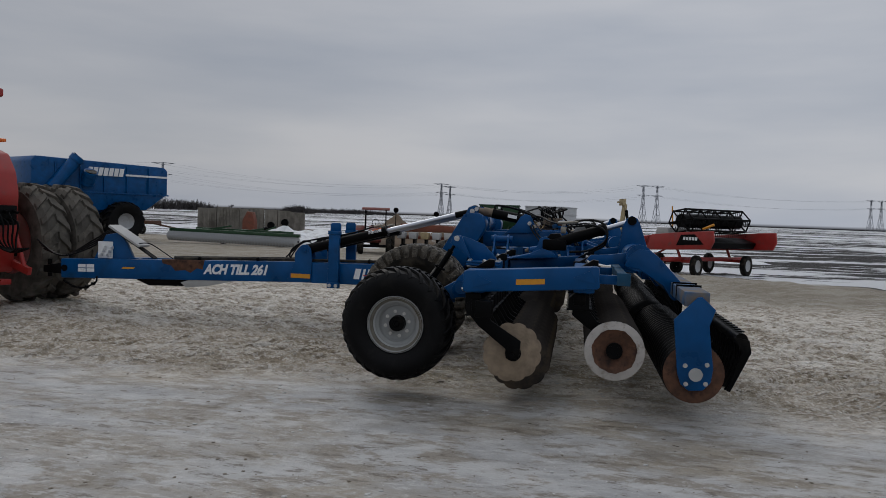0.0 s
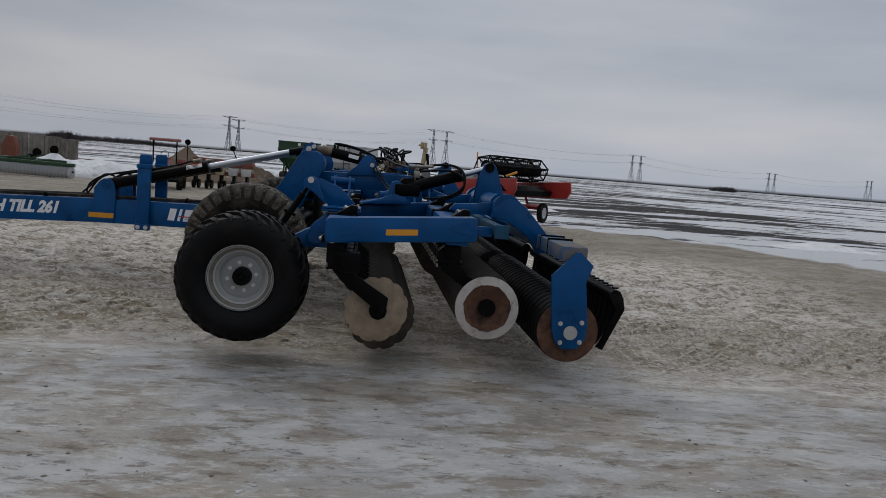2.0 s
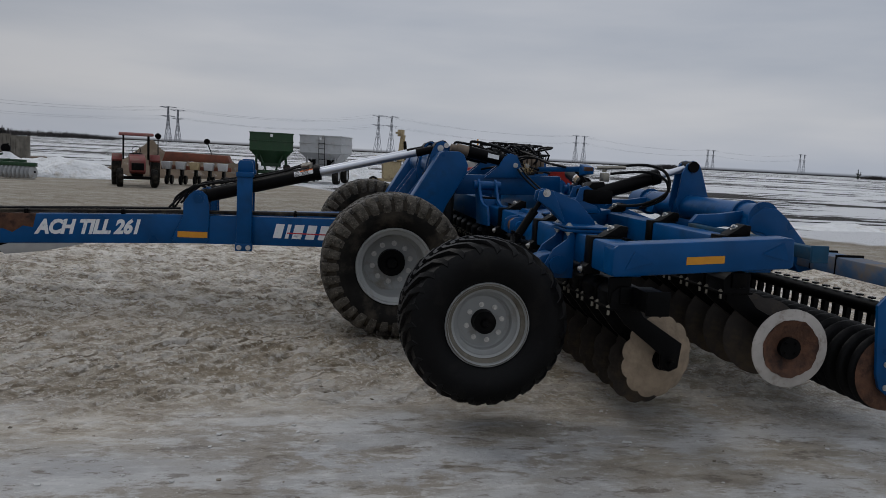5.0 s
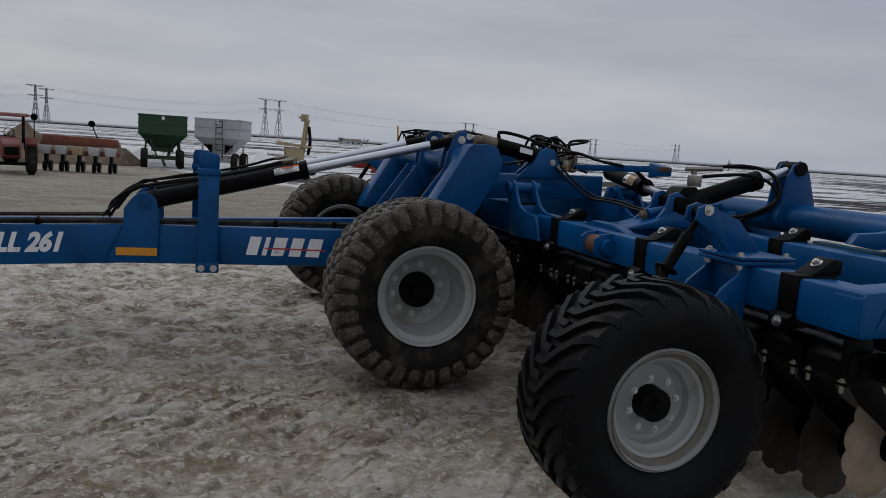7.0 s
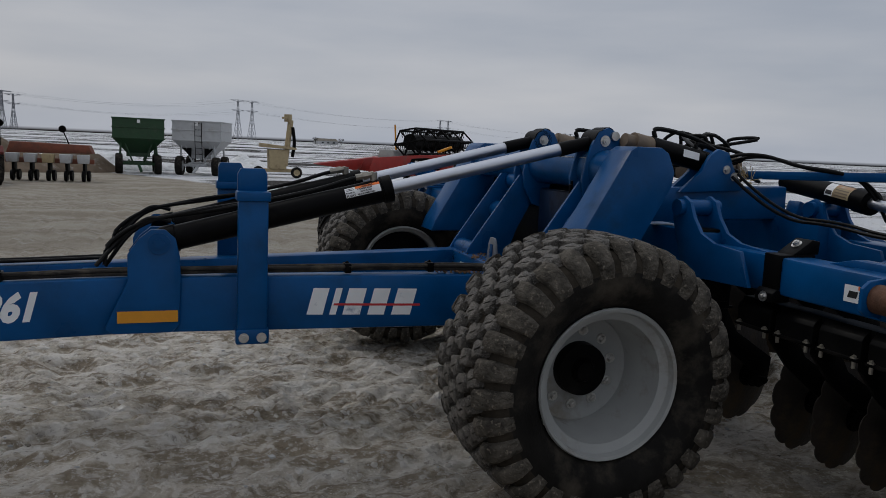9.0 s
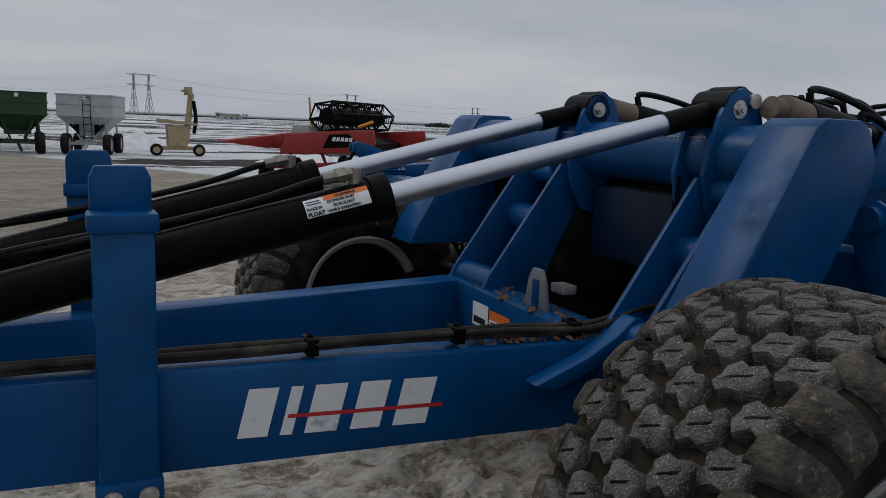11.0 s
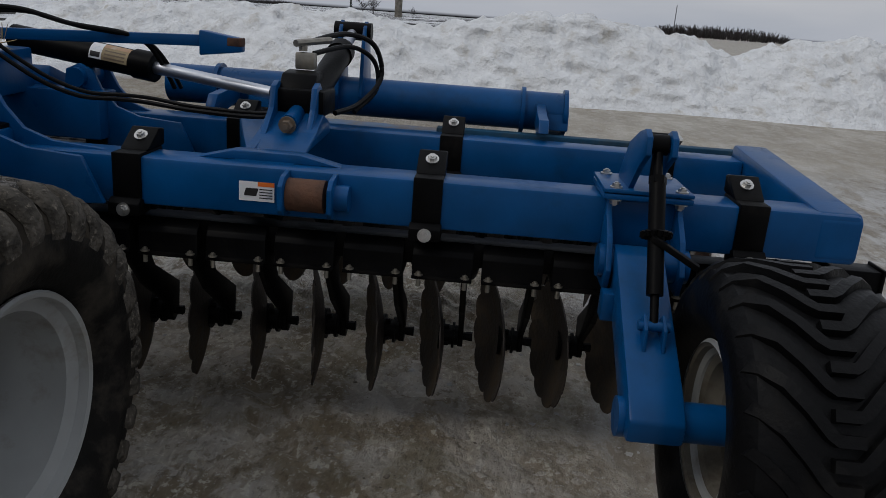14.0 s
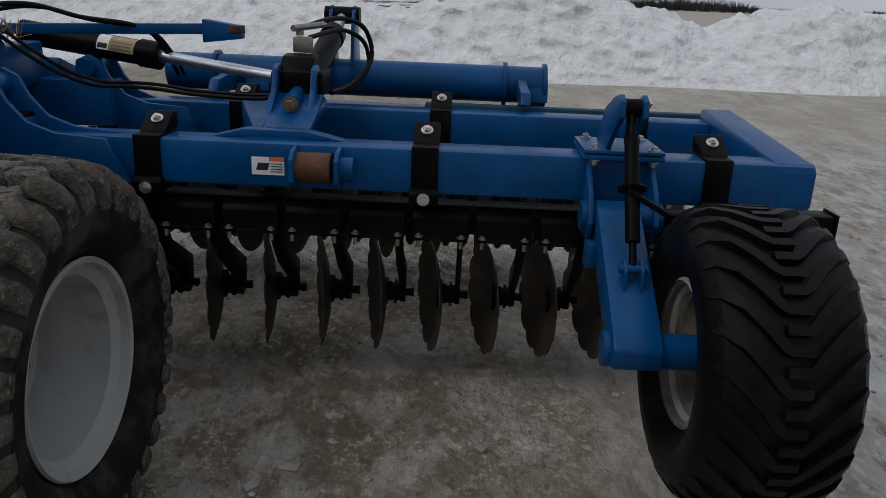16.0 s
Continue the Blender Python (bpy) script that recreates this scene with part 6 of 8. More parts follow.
def build_centre():
    z0, z1 = 0.977, 1.163
    bm = BM()
    box(bm, -0.10, 0.09, -0.86, 0.86 + FAR, z0 - 0.02, z1 + 0.02, 0.012)
    part("centre_front_bar", bm, BLUE, harrow)
    bm = BM()
    box(bm, 0.72, 0.90, -0.86, 0.86 + FAR, z0 + 0.05, z1 + 0.09, 0.012)
    part("centre_rear_bar", bm, BLUE, harrow)
    for sg in (-1, 1):
        bm = BM()
        beam(bm, (-0.30, -0.45 if sg < 0 else 1.15, 1.30), (0.80, -0.45 if sg < 0 else 1.15, 1.33), 0.12, 0.2, 0.012)
        part("centre_rail", bm, BLUE, harrow)
        # shock cylinder behind the tower
        a, b = Vector((-0.39, sg * 0.47, 1.67)), Vector((0.28, sg * 0.43, 1.55))
        d = (b - a).normalized()
        bm = BM()
        rod(bm, a + d * 0.20, a + d * 0.62, 0.062, n=26)
        ram = part("level_ram", bm, BLACK, harrow, "short black levelling cylinder")
        bm = BM()
        rod(bm, a + d * 0.08, a + d * 0.20, 0.058, n=22)
        rod(bm, a + d * 0.02, a + d * 0.09, 0.04, n=22)
        part("brown_sleeve", bm, RAM_BROWN, ram)
        bm = BM()
        side = Vector((0, sg, 0.2)).normalized()
        m = basis(a + d * 0.47 + side * 0.0635, d * -sg, d.cross(side) * (1 if sg < 0 else 1))
        quad(bm, m, -0.06, 0.06, -0.022, 0.022)
        part("ram_label", bm, WHITE, ram, "small white float label")
        bm = BM()
        sweep(bm, [a + d * 0.24 + Vector((0, 0, 0.06)), a + d * 0.24 + Vector((0, 0, 0.11)), a + d * 0.4 + Vector((0, 0, 0.125)), a + d * 0.6 + Vector((0, 0, 0.11)), a + d * 0.78 + Vector((0, 0, 0.05)), a + d * 0.86 + Vector((0, 0, -0.06))], 0.014)
        sweep(bm, [a + d * 0.55 + Vector((0, 0, 0.06)), a + d * 0.56 + Vector((0, 0, 0.095)), a + d * 0.7 + Vector((0, 0, 0.085)), a + d * 0.84 + Vector((0, 0, 0.0))], 0.014)
        part("ram_hose", bm, HOSE, ram)
        bm = BM()
        prism(bm, [(-0.02, 1.38), (0.12, 1.50), (0.18, 1.60), (0.24, 1.64), (0.31, 1.62), (0.36, 1.52), (0.44, 1.40)], sg * 0.40, sg * 0.43, bevel=0.004)
        prism(bm, [(-0.02, 1.38), (0.12, 1.50), (0.18, 1.60), (0.24, 1.64), (0.31, 1.62), (0.36, 1.52), (0.44, 1.40)], sg * 0.51, sg * 0.54, bevel=0.004)
        horn = part("ram_horn", bm, BLUE, harrow)
        bm = BM()
        for p in ((0.30, 1.52), (0.36, 1.48), (0.42, 1.52)):
            hexbolt(bm, (p[0], sg * 0.54, p[1]), (0, sg, 0), 0.018, 0.014)
        part("bolt", bm, STEEL, horn)
    # valve stack and hoses over the centre
    bm = BM()
    box(bm, 0.45, 0.72, -0.16, 0.16, 1.44, 1.56, 0.01)
    for k in range(5):
        box(bm, 0.47 + 0.05 * k, 0.505 + 0.05 * k, -0.2, 0.2, 1.48, 1.60, 0.006)
    stack = part("valve_stack", bm, RAM_BROWN, harrow, "rusty hydraulic valve stack with hoses")
    rnd = random.Random(3)
    for k in range(9):
        bm = BM()
        x, y = 0.46 + 0.03 * k, rnd.uniform(-0.18, 0.18)
        sweep(bm, [(x, y, 1.58), (x - 0.03, y * 1.2, 1.66 + rnd.uniform(0, 0.06)), (x - 0.15 + rnd.uniform(-0.1, 0.25), y + rnd.uniform(-0.2, 0.2), 1.70 + rnd.uniform(-0.04, 0.05)), (x + rnd.uniform(-0.3, 0.3), y + rnd.uniform(-0.4, 0.4), 1.60), (x + rnd.uniform(-0.4, 0.4), y + rnd.uniform(-0.5, 0.5), 1.45)], 0.012)
        part("valve_hose", bm, HOSE, stack)
    bm = BM()
    for k in range(26):
        y = rnd.uniform(-0.62, -0.5)
        x = rnd.uniform(0.36, 0.46)
        z = 1.44 + rnd.uniform(0, 0.05)
        rod(bm, (x, y, z), (x + rnd.uniform(-0.07, 0.07), y + rnd.uniform(-0.07, 0.07), z + rnd.uniform(-0.02, 0.09)), 0.0016, n=4)
    part("straw_tuft", bm, STRAW, harrow, "tuft of dry straw")
    gang(-0.95, 0.95 + FAR, 9, FRONT, NOTCHED, ARM_F, -13, -1)
    gang(-0.95, 0.95 + FAR, 9, REAR, PLAIN, ARM_R, 9, -1)
    for y in (-0.8, 0.8 + FAR):
        bm = BM()
        for x in (-0.02, 0.84):
            box(bm, x - 0.06, x + 0.06, y - 0.05, y + 0.05, 0.9, 1.2, 0.006)
        part("gang_hanger", bm, BLACK, harrow)
    roller(-1.0, 1.0 + FAR, 1)
    bm = BM()
    beam(bm, (1.78, -1.1, 0.965), (1.78, 1.1 + FAR, 0.965), 0.18, 0.12, 0.01)
    for y in (-0.5, 0.5 + FAR):
        beam(bm, (0.85, y, 1.28), (1.78, y, 0.97), 0.10, 0.14, 0.01)
    part("centre_roller_beam", bm, BLUE, harrow)


def build_marks():
    """Lettering, bars for the maker's mark, reflectors and decals on the near side of the tongue."""
    tongue = next(o for o in harrow.children if o.name == "tongue")
    rail = next(o for o in harrow.children if o.name == "drawbar_rail")
    y = -0.1335
    slope = Vector((1, 0, 0.030)).normalized()
    flat_text("ACH TILL 261", 0.190, WHITE, tongue, basis((-4.405, y, rail_z(-4.37) - 0.045), slope, (0, 0, 1)) @ Matrix.Diagonal((0.87, 1, 1, 1)), 0.0095, 0.33, "model_lettering", 0.98)
    d = Vector((1, -0.143, 0.0)).normalized()
    nrm = Vector((-0.143, -1, 0)).normalized()

    def rail_basis(x, dz):
        return basis(Vector((x, -rail_y(x), rail_z(x) + dz)) + nrm * 0.003, d, (0, 0, 1))
    m = rail_basis(-2.12, -0.072)
    for x0, x1 in ((0.0, 0.085), (0.12, 0.155), (0.19, 0.285), (0.325, 0.415), (0.455, 0.56)):
        bm = BM()
        quad(bm, m, x0, x1, 0.0, 0.145, 0.0, 0.24)
        part("mark_bar", bm, WHITE, rail, "white slanted bar of the maker's mark")
    bm = BM()
    quad(bm, m, 0.13, 0.60, 0.050, 0.062, 0.0008, 0.24)
    part("mark_stripe", bm, RED_INK, rail, "thin red stripe")
    m = rail_basis(-3.02, -0.075)
    bm = BM()
    box(bm, 0, 0.29, 0, 0.06, 0, 0.003)
    mesh_m = basis(Vector((-3.06, -rail_y(-2.88) - 0.04, rail_z(-2.9) - 0.08)), Vector((1, 0, 0)), (0, 0, 1))
    bmesh.ops.transform(bm, matrix=mesh_m, verts=bm.verts)
    part("reflector", bm, YELLOW, rail, "amber reflector strip")
    bm = BM()
    m = basis((-6.43, y, rail_z(-6.4) - 0.05), slope, (0, 0, 1))
    for x0 in (0, 0.14):
        for y0 in (0, 0.062):
            quad(bm, m, x0, x0 + 0.125, y0, y0 + 0.052, 0.001)
    part("warning_decals", bm, WHITE, tongue, "group of four white warning decals")
    bm = BM()
    m = basis((-5.72, y, rail_z(-5.6) - 0.0), slope, (0, 0, 1))
    quad(bm, m, 0, 0.2, 0.0, 0.025, 0.001, 0.8)
    part("torn_decal", bm, YELLOW, tongue)
    front = next(o for o in harrow.children if o.name == "front_bar")
    m = basis((-0.1275, -1.855, 1.03), (0, -1, 0), (0, 0, 1))
    bm = BM()
    quad(bm, m, 0, 0.135, 0, 0.075, 0.001)
    part("pinch_label", bm, WHITE, front, "small white and orange hand-crush warning label")
    bm = BM()
    quad(bm, m, 0.072, 0.135, 0.058, 0.075, 0.002)
    part("label_band", bm, ORANGE, front)
    bm = BM()
    for k in range(4):
        quad(bm, m, 0.078, 0.128, 0.012 + 0.011 * k, 0.016 + 0.011 * k, 0.002)
    quad(bm, m, 0.012, 0.06, 0.02, 0.05, 0.002, 0.3)
    part("label_print", bm, INK, front)
    cross = next(o for o in harrow.children if o.name == "cross_member")
    m = basis((-0.983, 0.44, 0.735), (0, -1, 0), (0, 0, 1))
    bm = BM()
    quad(bm, m, 0, 0.13, 0, 0.10, 0.001)
    quad(bm, m, 0.14, 0.30, 0, 0.05, 0.001)
    part("float_label", bm, WHITE, cross, "torn white and orange warning label")
    bm = BM()
    quad(bm, m, 0.14, 0.30, 0.05, 0.09, 0.001)
    part("label_band", bm, ORANGE, cross)
    bm = BM()
    quad(bm, m, 0.01, 0.11, 0.012, 0.04, 0.0016)
    for k in range(3):
        quad(bm, m, 0.15, 0.29, 0.008 + 0.014 * k, 0.014 + 0.014 * k, 0.0016)
    part("label_print", bm, INK, cross)


build_tongue()
build_rams()
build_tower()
build_centre()
for side in (-1, 1):
    centre_wheel(harrow, (-1.0, -1.25 if side < 0 else 1.25 + FAR, 0.58), side)
WING_DROP = 0.04
fixed = set(harrow.children)
for side in (-1, 1):
    have = set(harrow.children)
    build_wing(side)
    for ob in set(harrow.children) - have:
        ob.location.x += 0.10
        ob.location.y += FAR if side > 0 else 0.09
for ob in set(harrow.children) - fixed:
    ob.location.z -= WING_DROP
build_marks()


# ---- other machines in the yard ----
def simple_wheel(parent, at, r, w, axis="x", rim_mat=RIM, lugs=0, mud=RUBBER, rim_r=0.55):
    """A tyre with its rim; axis: the axle's direction."""
    bm = BM()
    prof = [(r * rim_r, -w * 0.4), (r * 0.72, -w * 0.5), (r * 0.93, -w * 0.48), (r, -w * 0.3), (r, w * 0.3), (r * 0.93, w * 0.48), (r * 0.72, w * 0.5), (r * rim_r, w * 0.4)]
    lathe(bm, prof, (0, 0, 0), axis, 32)
    tyre = part("tyre", bm, mud, parent)
    tyre.location = at
    bm = BM()
    for i in range(lugs):
        for sg in (-1, 1):
            t = 2 * math.pi * (i + (0.5 if sg > 0 else 0)) / lugs
            for k in range(4):
                a0, a1 = sg * w * 0.46 * k / 4, sg * w * 0.46 * (k + 1) / 4
                t0, t1 = t - 0.22 * k / 4, t - 0.22 * (k + 1) / 4
                th = 1.1 / lugs
                def P(rr, tt, aa):
                    return {"y": (rr * math.cos(tt), aa, rr * math.sin(tt)), "x": (aa, rr * math.cos(tt), rr * math.sin(tt))}[axis]
                top = [bm.verts.new(P(r * (1.05 if abs(aa) < w * 0.4 else 0.99), tt, aa)) for aa, tt in ((a0, t0 - th), (a1, t1 - th), (a1, t1 + th), (a0, t0 + th))]
                low = [bm.verts.new(P(r * 0.94, tt, aa)) for aa, tt in ((a0, t0 - th * 1.2), (a1, t1 - th * 1.2), (a1, t1 + th * 1.2), (a0, t0 + th * 1.2))]
                bm.faces.new(top)
                for e in range(4):
                    bm.faces.new((low[e], low[(e + 1) % 4], top[(e + 1) % 4], top[e]))
    if lugs:
        bmesh.ops.recalc_face_normals(bm, faces=bm.faces)
        part("tread", bm, mud, tyre)
        bm = BM()
    lathe(bm, [(r * rim_r + 0.01, -w * 0.42), (r * rim_r - 0.03, -w * 0.3), (r * 0.3, -w * 0.12), (0.012, -w * 0.12)], (0, 0, 0), axis, 28)
    lathe(bm, [(r * rim_r + 0.01, w * 0.42), (r * rim_r - 0.03, w * 0.3), (r * 0.3, w * 0.12), (0.012, w * 0.12)], (0, 0, 0), axis, 28)
    part("rim", bm, rim_mat, tyre)
    return tyre


def base_z(y):
    return float(land(np.array(0.0), np.array(float(y))))


def tow_tractor():
    """The red four-wheel-drive tractor hitched to the harrow; its rear end shows."""
    t = thing("tow_tractor", "large red tractor with muddy dual rear tyres hitched to the harrow", "tractor", place=pose(-8.6, -0.05, -0.07, 0, 0, -20))
    for y in (0.98, 1.58):
        simple_wheel(t, (0.18, y, 0.98), 0.93, 0.50, "y", RED, 20, DUSTY_TYRE)
    for y in (-0.98, -1.58):
        simple_wheel(t, (0.18, y, 0.98), 0.93, 0.50, "y", RED, 20, DUSTY_TYRE)
    bm = BM()
    prism(bm, [(0.95, 1.45), (0.98, 1.75), (0.9, 2.1), (0.70, 2.38), (0.3, 2.5), (-1.6, 2.5), (-1.6, 1.3), (0.4, 1.3)], -0.62, 0.42, bevel=0.05)
    part("rear_fender", bm, RED, t)
    bm = BM()
    prism(bm, [(0.85, 0.55), (0.92, 1.0), (0.98, 1.45), (0.3, 1.5), (-1.0, 1.4), (-1.0, 0.6)], -0.42, 0.40, bevel=0.03)
    part("rear_housing", bm, RED, t)
    bm = BM()
    for sg in (-1, 1):
        beam(bm, (0.6, sg * 0.38, 0.75), (1.25, sg * 0.42, 0.58), 0.07, 0.12, 0.01)
        rod(bm, (0.8, sg * 0.40, 1.35), (1.1, sg * 0.42, 0.66), 0.035)
    beam(bm, (0.5, 0, 0.42), (1.35, 0, 0.45), 0.16, 0.08, 0.01)
    part("hitch_arms", bm, RED, t)
    bm = BM()
    box(bm, 0.92, 1.08, -0.3, 0.32, 1.28, 1.58, 0.02)
    for k in range(8):
        rod(bm, (1.08, -0.26 + 0.075 * k, 1.36 + 0.13 * (k % 2)), (1.17, -0.26 + 0.075 * k, 1.34 + 0.13 * (k % 2)), 0.025, n=10)
    for k in range(7):
        y = -0.24 + 0.075 * k
        sweep(bm, [(1.15, y, 1.38 + 0.1 * (k % 2)), (1.28, y, 1.30), (1.30, y * 0.8, 1.05), (1.42, 0.02 * k, 0.90), (1.6, 0.03 * k, 0.96)], 0.014)
    part("remote_valves", bm, BLACK, t)
    bm = BM()
    box(bm, 0.2, 0.75, -0.5, -0.05, 0.35, 0.7, 0.03)
    box(bm, -0.2, 0.5, -0.7, 0.7, 0.75, 1.2, 0.05)
    part("axle_housing", bm, BLACK, t)
    bm = BM()
    box(bm, 0.55, 0.98, 0.12, 0.2, 2.53, 2.58, 0.012)
    rod(bm, (0.6, 0.15, 2.4), (0.6, 0.15, 2.55), 0.02)
    part("light_bar", bm, ORANGE, t, "orange warning light on a stalk")
    bm = BM()
    prism(bm, [(-1.7, 2.4), (-0.35, 2.4), (-0.25, 3.1), (-0.4, 3.35), (-1.7, 3.35)], -0.75, 0.75, bevel=0.04)
    part("cab_glass", bm, GLASS, t)
    bm = BM()
    box(bm, -1.8, -0.2, -0.85, 0.85, 3.35, 3.5, 0.04)
    part("cab_roof", bm, RED, t)


def grain_cart():
    y = 30.0
    t = thing("grain_cart", "large blue grain cart with folded unloading auger, parked", "grain cart", place=pose(-27.1, y, base_z(y) + 0.1, 0, 0, 60))
    t.scale = (1.12, 1.12, 1.08)
    bm = BM()
    prism(bm, [(-3.1, 2.0), (-3.5, 2.7), (-3.5, 3.9), (-3.3, 4.15), (3.3, 4.0), (3.5, 3.8), (3.5, 2.5), (2.3, 1.6), (-1.8, 1.5)], -1.6, 1.6, bevel=0.06)
    part("tank", bm, BLUE, t)
    bm = BM()
    box(bm, -3.55, 3.55, -1.66, -1.60, 2.42, 2.50, 0.01)
    for x in (-2.4, -1.2, 0, 1.2, 2.4):
        box(bm, x - 0.04, x + 0.04, -1.68, -1.62, 2.5, 3.9, 0.01)
    part("tank_ribs", bm, BLUE, t)
    bm = BM()
    m = basis((-0.9, -1.69, 3.35), (1, 0, 0), (0, 0, 1))
    for k in range(7):
        quad(bm, m, 0.27 * k, 0.27 * k + 0.22, 0, 0.42, 0.002, 0.2)
    part("maker_mark", bm, WHITE, t, "white maker's mark")
    bm = BM()
    quad(bm, basis((1.1, -1.69, 3.4), (1, 0, 0), (0, 0, 1)), 0, 2.3, 0, 0.1, 0.002)
    part("white_stripe", bm, WHITE, t)
    bm = BM()
    rod(bm, (-2.6, -1.75, 2.6), (-1.6, -1.9, 4.0), 0.30, n=24)
    rod(bm, (-1.62, -1.9, 3.98), (-1.45, -1.95, 4.2), 0.34, n=24)
    part("auger_tube", bm, BLUE, t)
    bm = BM()
    rod(bm, (-0.9, -1.7, 2.9), (-0.9, -2.1, 3.5), 0.32, n=24)
    part("auger_spout", bm, BLUE, t)
    # flat black discs on the tube ends stand for the shade inside
    bm = BM()
    rod(bm, (-0.9, -2.1, 3.5), (-0.9, -2.11, 3.52), 0.27, n=24)
    rod(bm, (-1.45, -1.95, 4.2), (-1.43, -1.96, 4.22), 0.29, n=24)
    part("spout_mouth", bm, BLACK, t)
    for yy in (-1.75, 1.75):
        simple_wheel(t, (0.9, yy, 1.0), 1.0, 1.1, "y", GREYWHITE, 18, RUBBER_CLEAN, 0.42)
    bm = BM()
    box(bm, -2.8, 2.4, -0.5, 0.5, 1.1, 1.6, 0.05)
    beam(bm, (-2.5, 0, 1.2), (-5.4, 0, 0.7), 0.2, 0.25)
    rod(bm, (0.9, -1.4, 1.0), (0.9, 1.4, 1.0), 0.12)
    rod(bm, (-5.0, 0, 0.0), (-5.0, 0, 0.9), 0.08)
    part("chassis", bm, BLUE, t)


def small_tractor():
    y = 30.0
    t = thing("utility_tractor", "faded red open tractor with a sunshade canopy", "tractor", place=pose(-9.9, y, base_z(y), 0, 0, -76))
    # x is ahead of the tractor
    for yy in (-0.85, 0.85):
        simple_wheel(t, (-0.5, yy, 0.72), 0.70, 0.42, "y", FADED_RED, 16)
        simple_wheel(t, (1.55, yy * 0.85, 0.42), 0.40, 0.28, "y", FADED_RED, 14)
    bm = BM()
    prism(bm, [(0.35, 0.8), (0.3, 1.35), (0.6, 1.48), (1.7, 1.36), (2.0, 1.2), (2.05, 0.72), (1.6, 0.6)], -0.34, 0.34, bevel=0.06)
    part("hood", bm, FADED_RED, t)
    bm = BM()
    box(bm, 2.03, 2.07, -0.26, 0.26, 0.78, 1.1, 0.01)
    box(bm, 1.4, 1.7, -0.6, 0.6, 0.36, 0.5, 0.03)
    box(bm, -0.8, 1.6, -0.25, 0.25, 0.5, 0.85, 0.04)
    part("grille_and_axle", bm, BLACK, t)
    bm = BM()
    for sg in (-1, 1):
        prism(bm, [(-1.2, 0.9), (-1.15, 1.25), (-0.9, 1.45), (-0.2, 1.45), (0.15, 1.2), (0.1, 1.1), (-0.25, 1.35), (-0.85, 1.35)], sg * 0.6, sg * 1.05, bevel=0.02)
    part("fender", bm, FADED_RED, t)
    bm = BM()
    for x in (-0.85, 0.1):
        for sg in (-1, 1):
            beam(bm, (x, sg * 0.55, 1.2), (x, sg * 0.55, 2.32), 0.06, 0.06, 0.008)
    part("canopy_post", bm, BLACK, t)
    bm = BM()
    prism(bm, [(-1.1, 2.30), (-1.05, 2.40), (-0.5, 2.46), (0.4, 2.42), (0.5, 2.32)], -0.75, 0.75, bevel=0.03)
    part("canopy", bm, FADED_RED, t)
    bm = BM()
    box(bm, -0.7, -0.2, -0.28, 0.28, 0.95, 1.08, 0.03)
    box(bm, -0.78, -0.68, -0.28, 0.28, 1.05, 1.5, 0.03)
    rod(bm, (0.25, 0, 1.3), (0.08, 0, 1.62), 0.02)
    lathe(bm, [(0.17, -0.015), (0.2, 0.0), (0.17, 0.015)], (0.05, 0, 1.64), "x", 20)
    part("seat_and_wheel", bm, BLACK, t)


def planter():
    y = 32.5
    z = base_z(y)
    t = thing("row_planter", "rusty orange row planter with cream seed boxes", "planter", place=pose(-7.5, y, z, 0, 0, -4))
    bm = BM()
    beam(bm, (-1.75, 0, 0.85), (1.7, 0, 0.85), 0.2, 0.2)
    prism(bm, [(-1.7, 1.15), (-1.55, 1.62), (1.5, 1.55), (1.65, 1.2)], -0.1, 0.7, bevel=0.03)
    part("hopper_bar", bm, ORANGE_RUST, t)
    for k in range(5):
        x = -1.35 + 0.68 * k
        bm = BM()
        prism(bm, [(x - 0.2, 0.78), (x + 0.2, 0.78), (x + 0.24, 1.15), (x - 0.24, 1.15)], -0.75, -0.35, bevel=0.02)
        part("seed_box", bm, GREYWHITE if k != 2 else CREAM, t)
        bm = BM()
        lathe(bm, [(0.02, -0.06), (0.22, -0.06), (0.24, 0), (0.22, 0.06), (0.02, 0.06)], (x, -0.55, 0.24), "x", 24)
        lathe(bm, [(0.02, -0.06), (0.22, -0.06), (0.24, 0), (0.22, 0.06), (0.02, 0.06)], (x + 0.14, -0.15, 0.24), "x", 24)
        box(bm, x - 0.05, x + 0.05, -0.5, 0, 0.3, 0.85, 0.01)
        part("row_unit", bm, BLACK, t)
    bm = BM()
    for x, h in ((-1.95, 2.35), (0.85, 2.2)):
        rod(bm, (x, 0.1, 1.2), (x - (0.0 if x < 0 else 0.4), 0.1, h), 0.025)
        rod(bm, (x - (0.0 if x < 0 else 0.4), 0.07, h), (x - (0.0 if x < 0 else 0.4), 0.13, h + 0.02), 0.15, n=16)
    part("marker_arm", bm, BLACK, t)


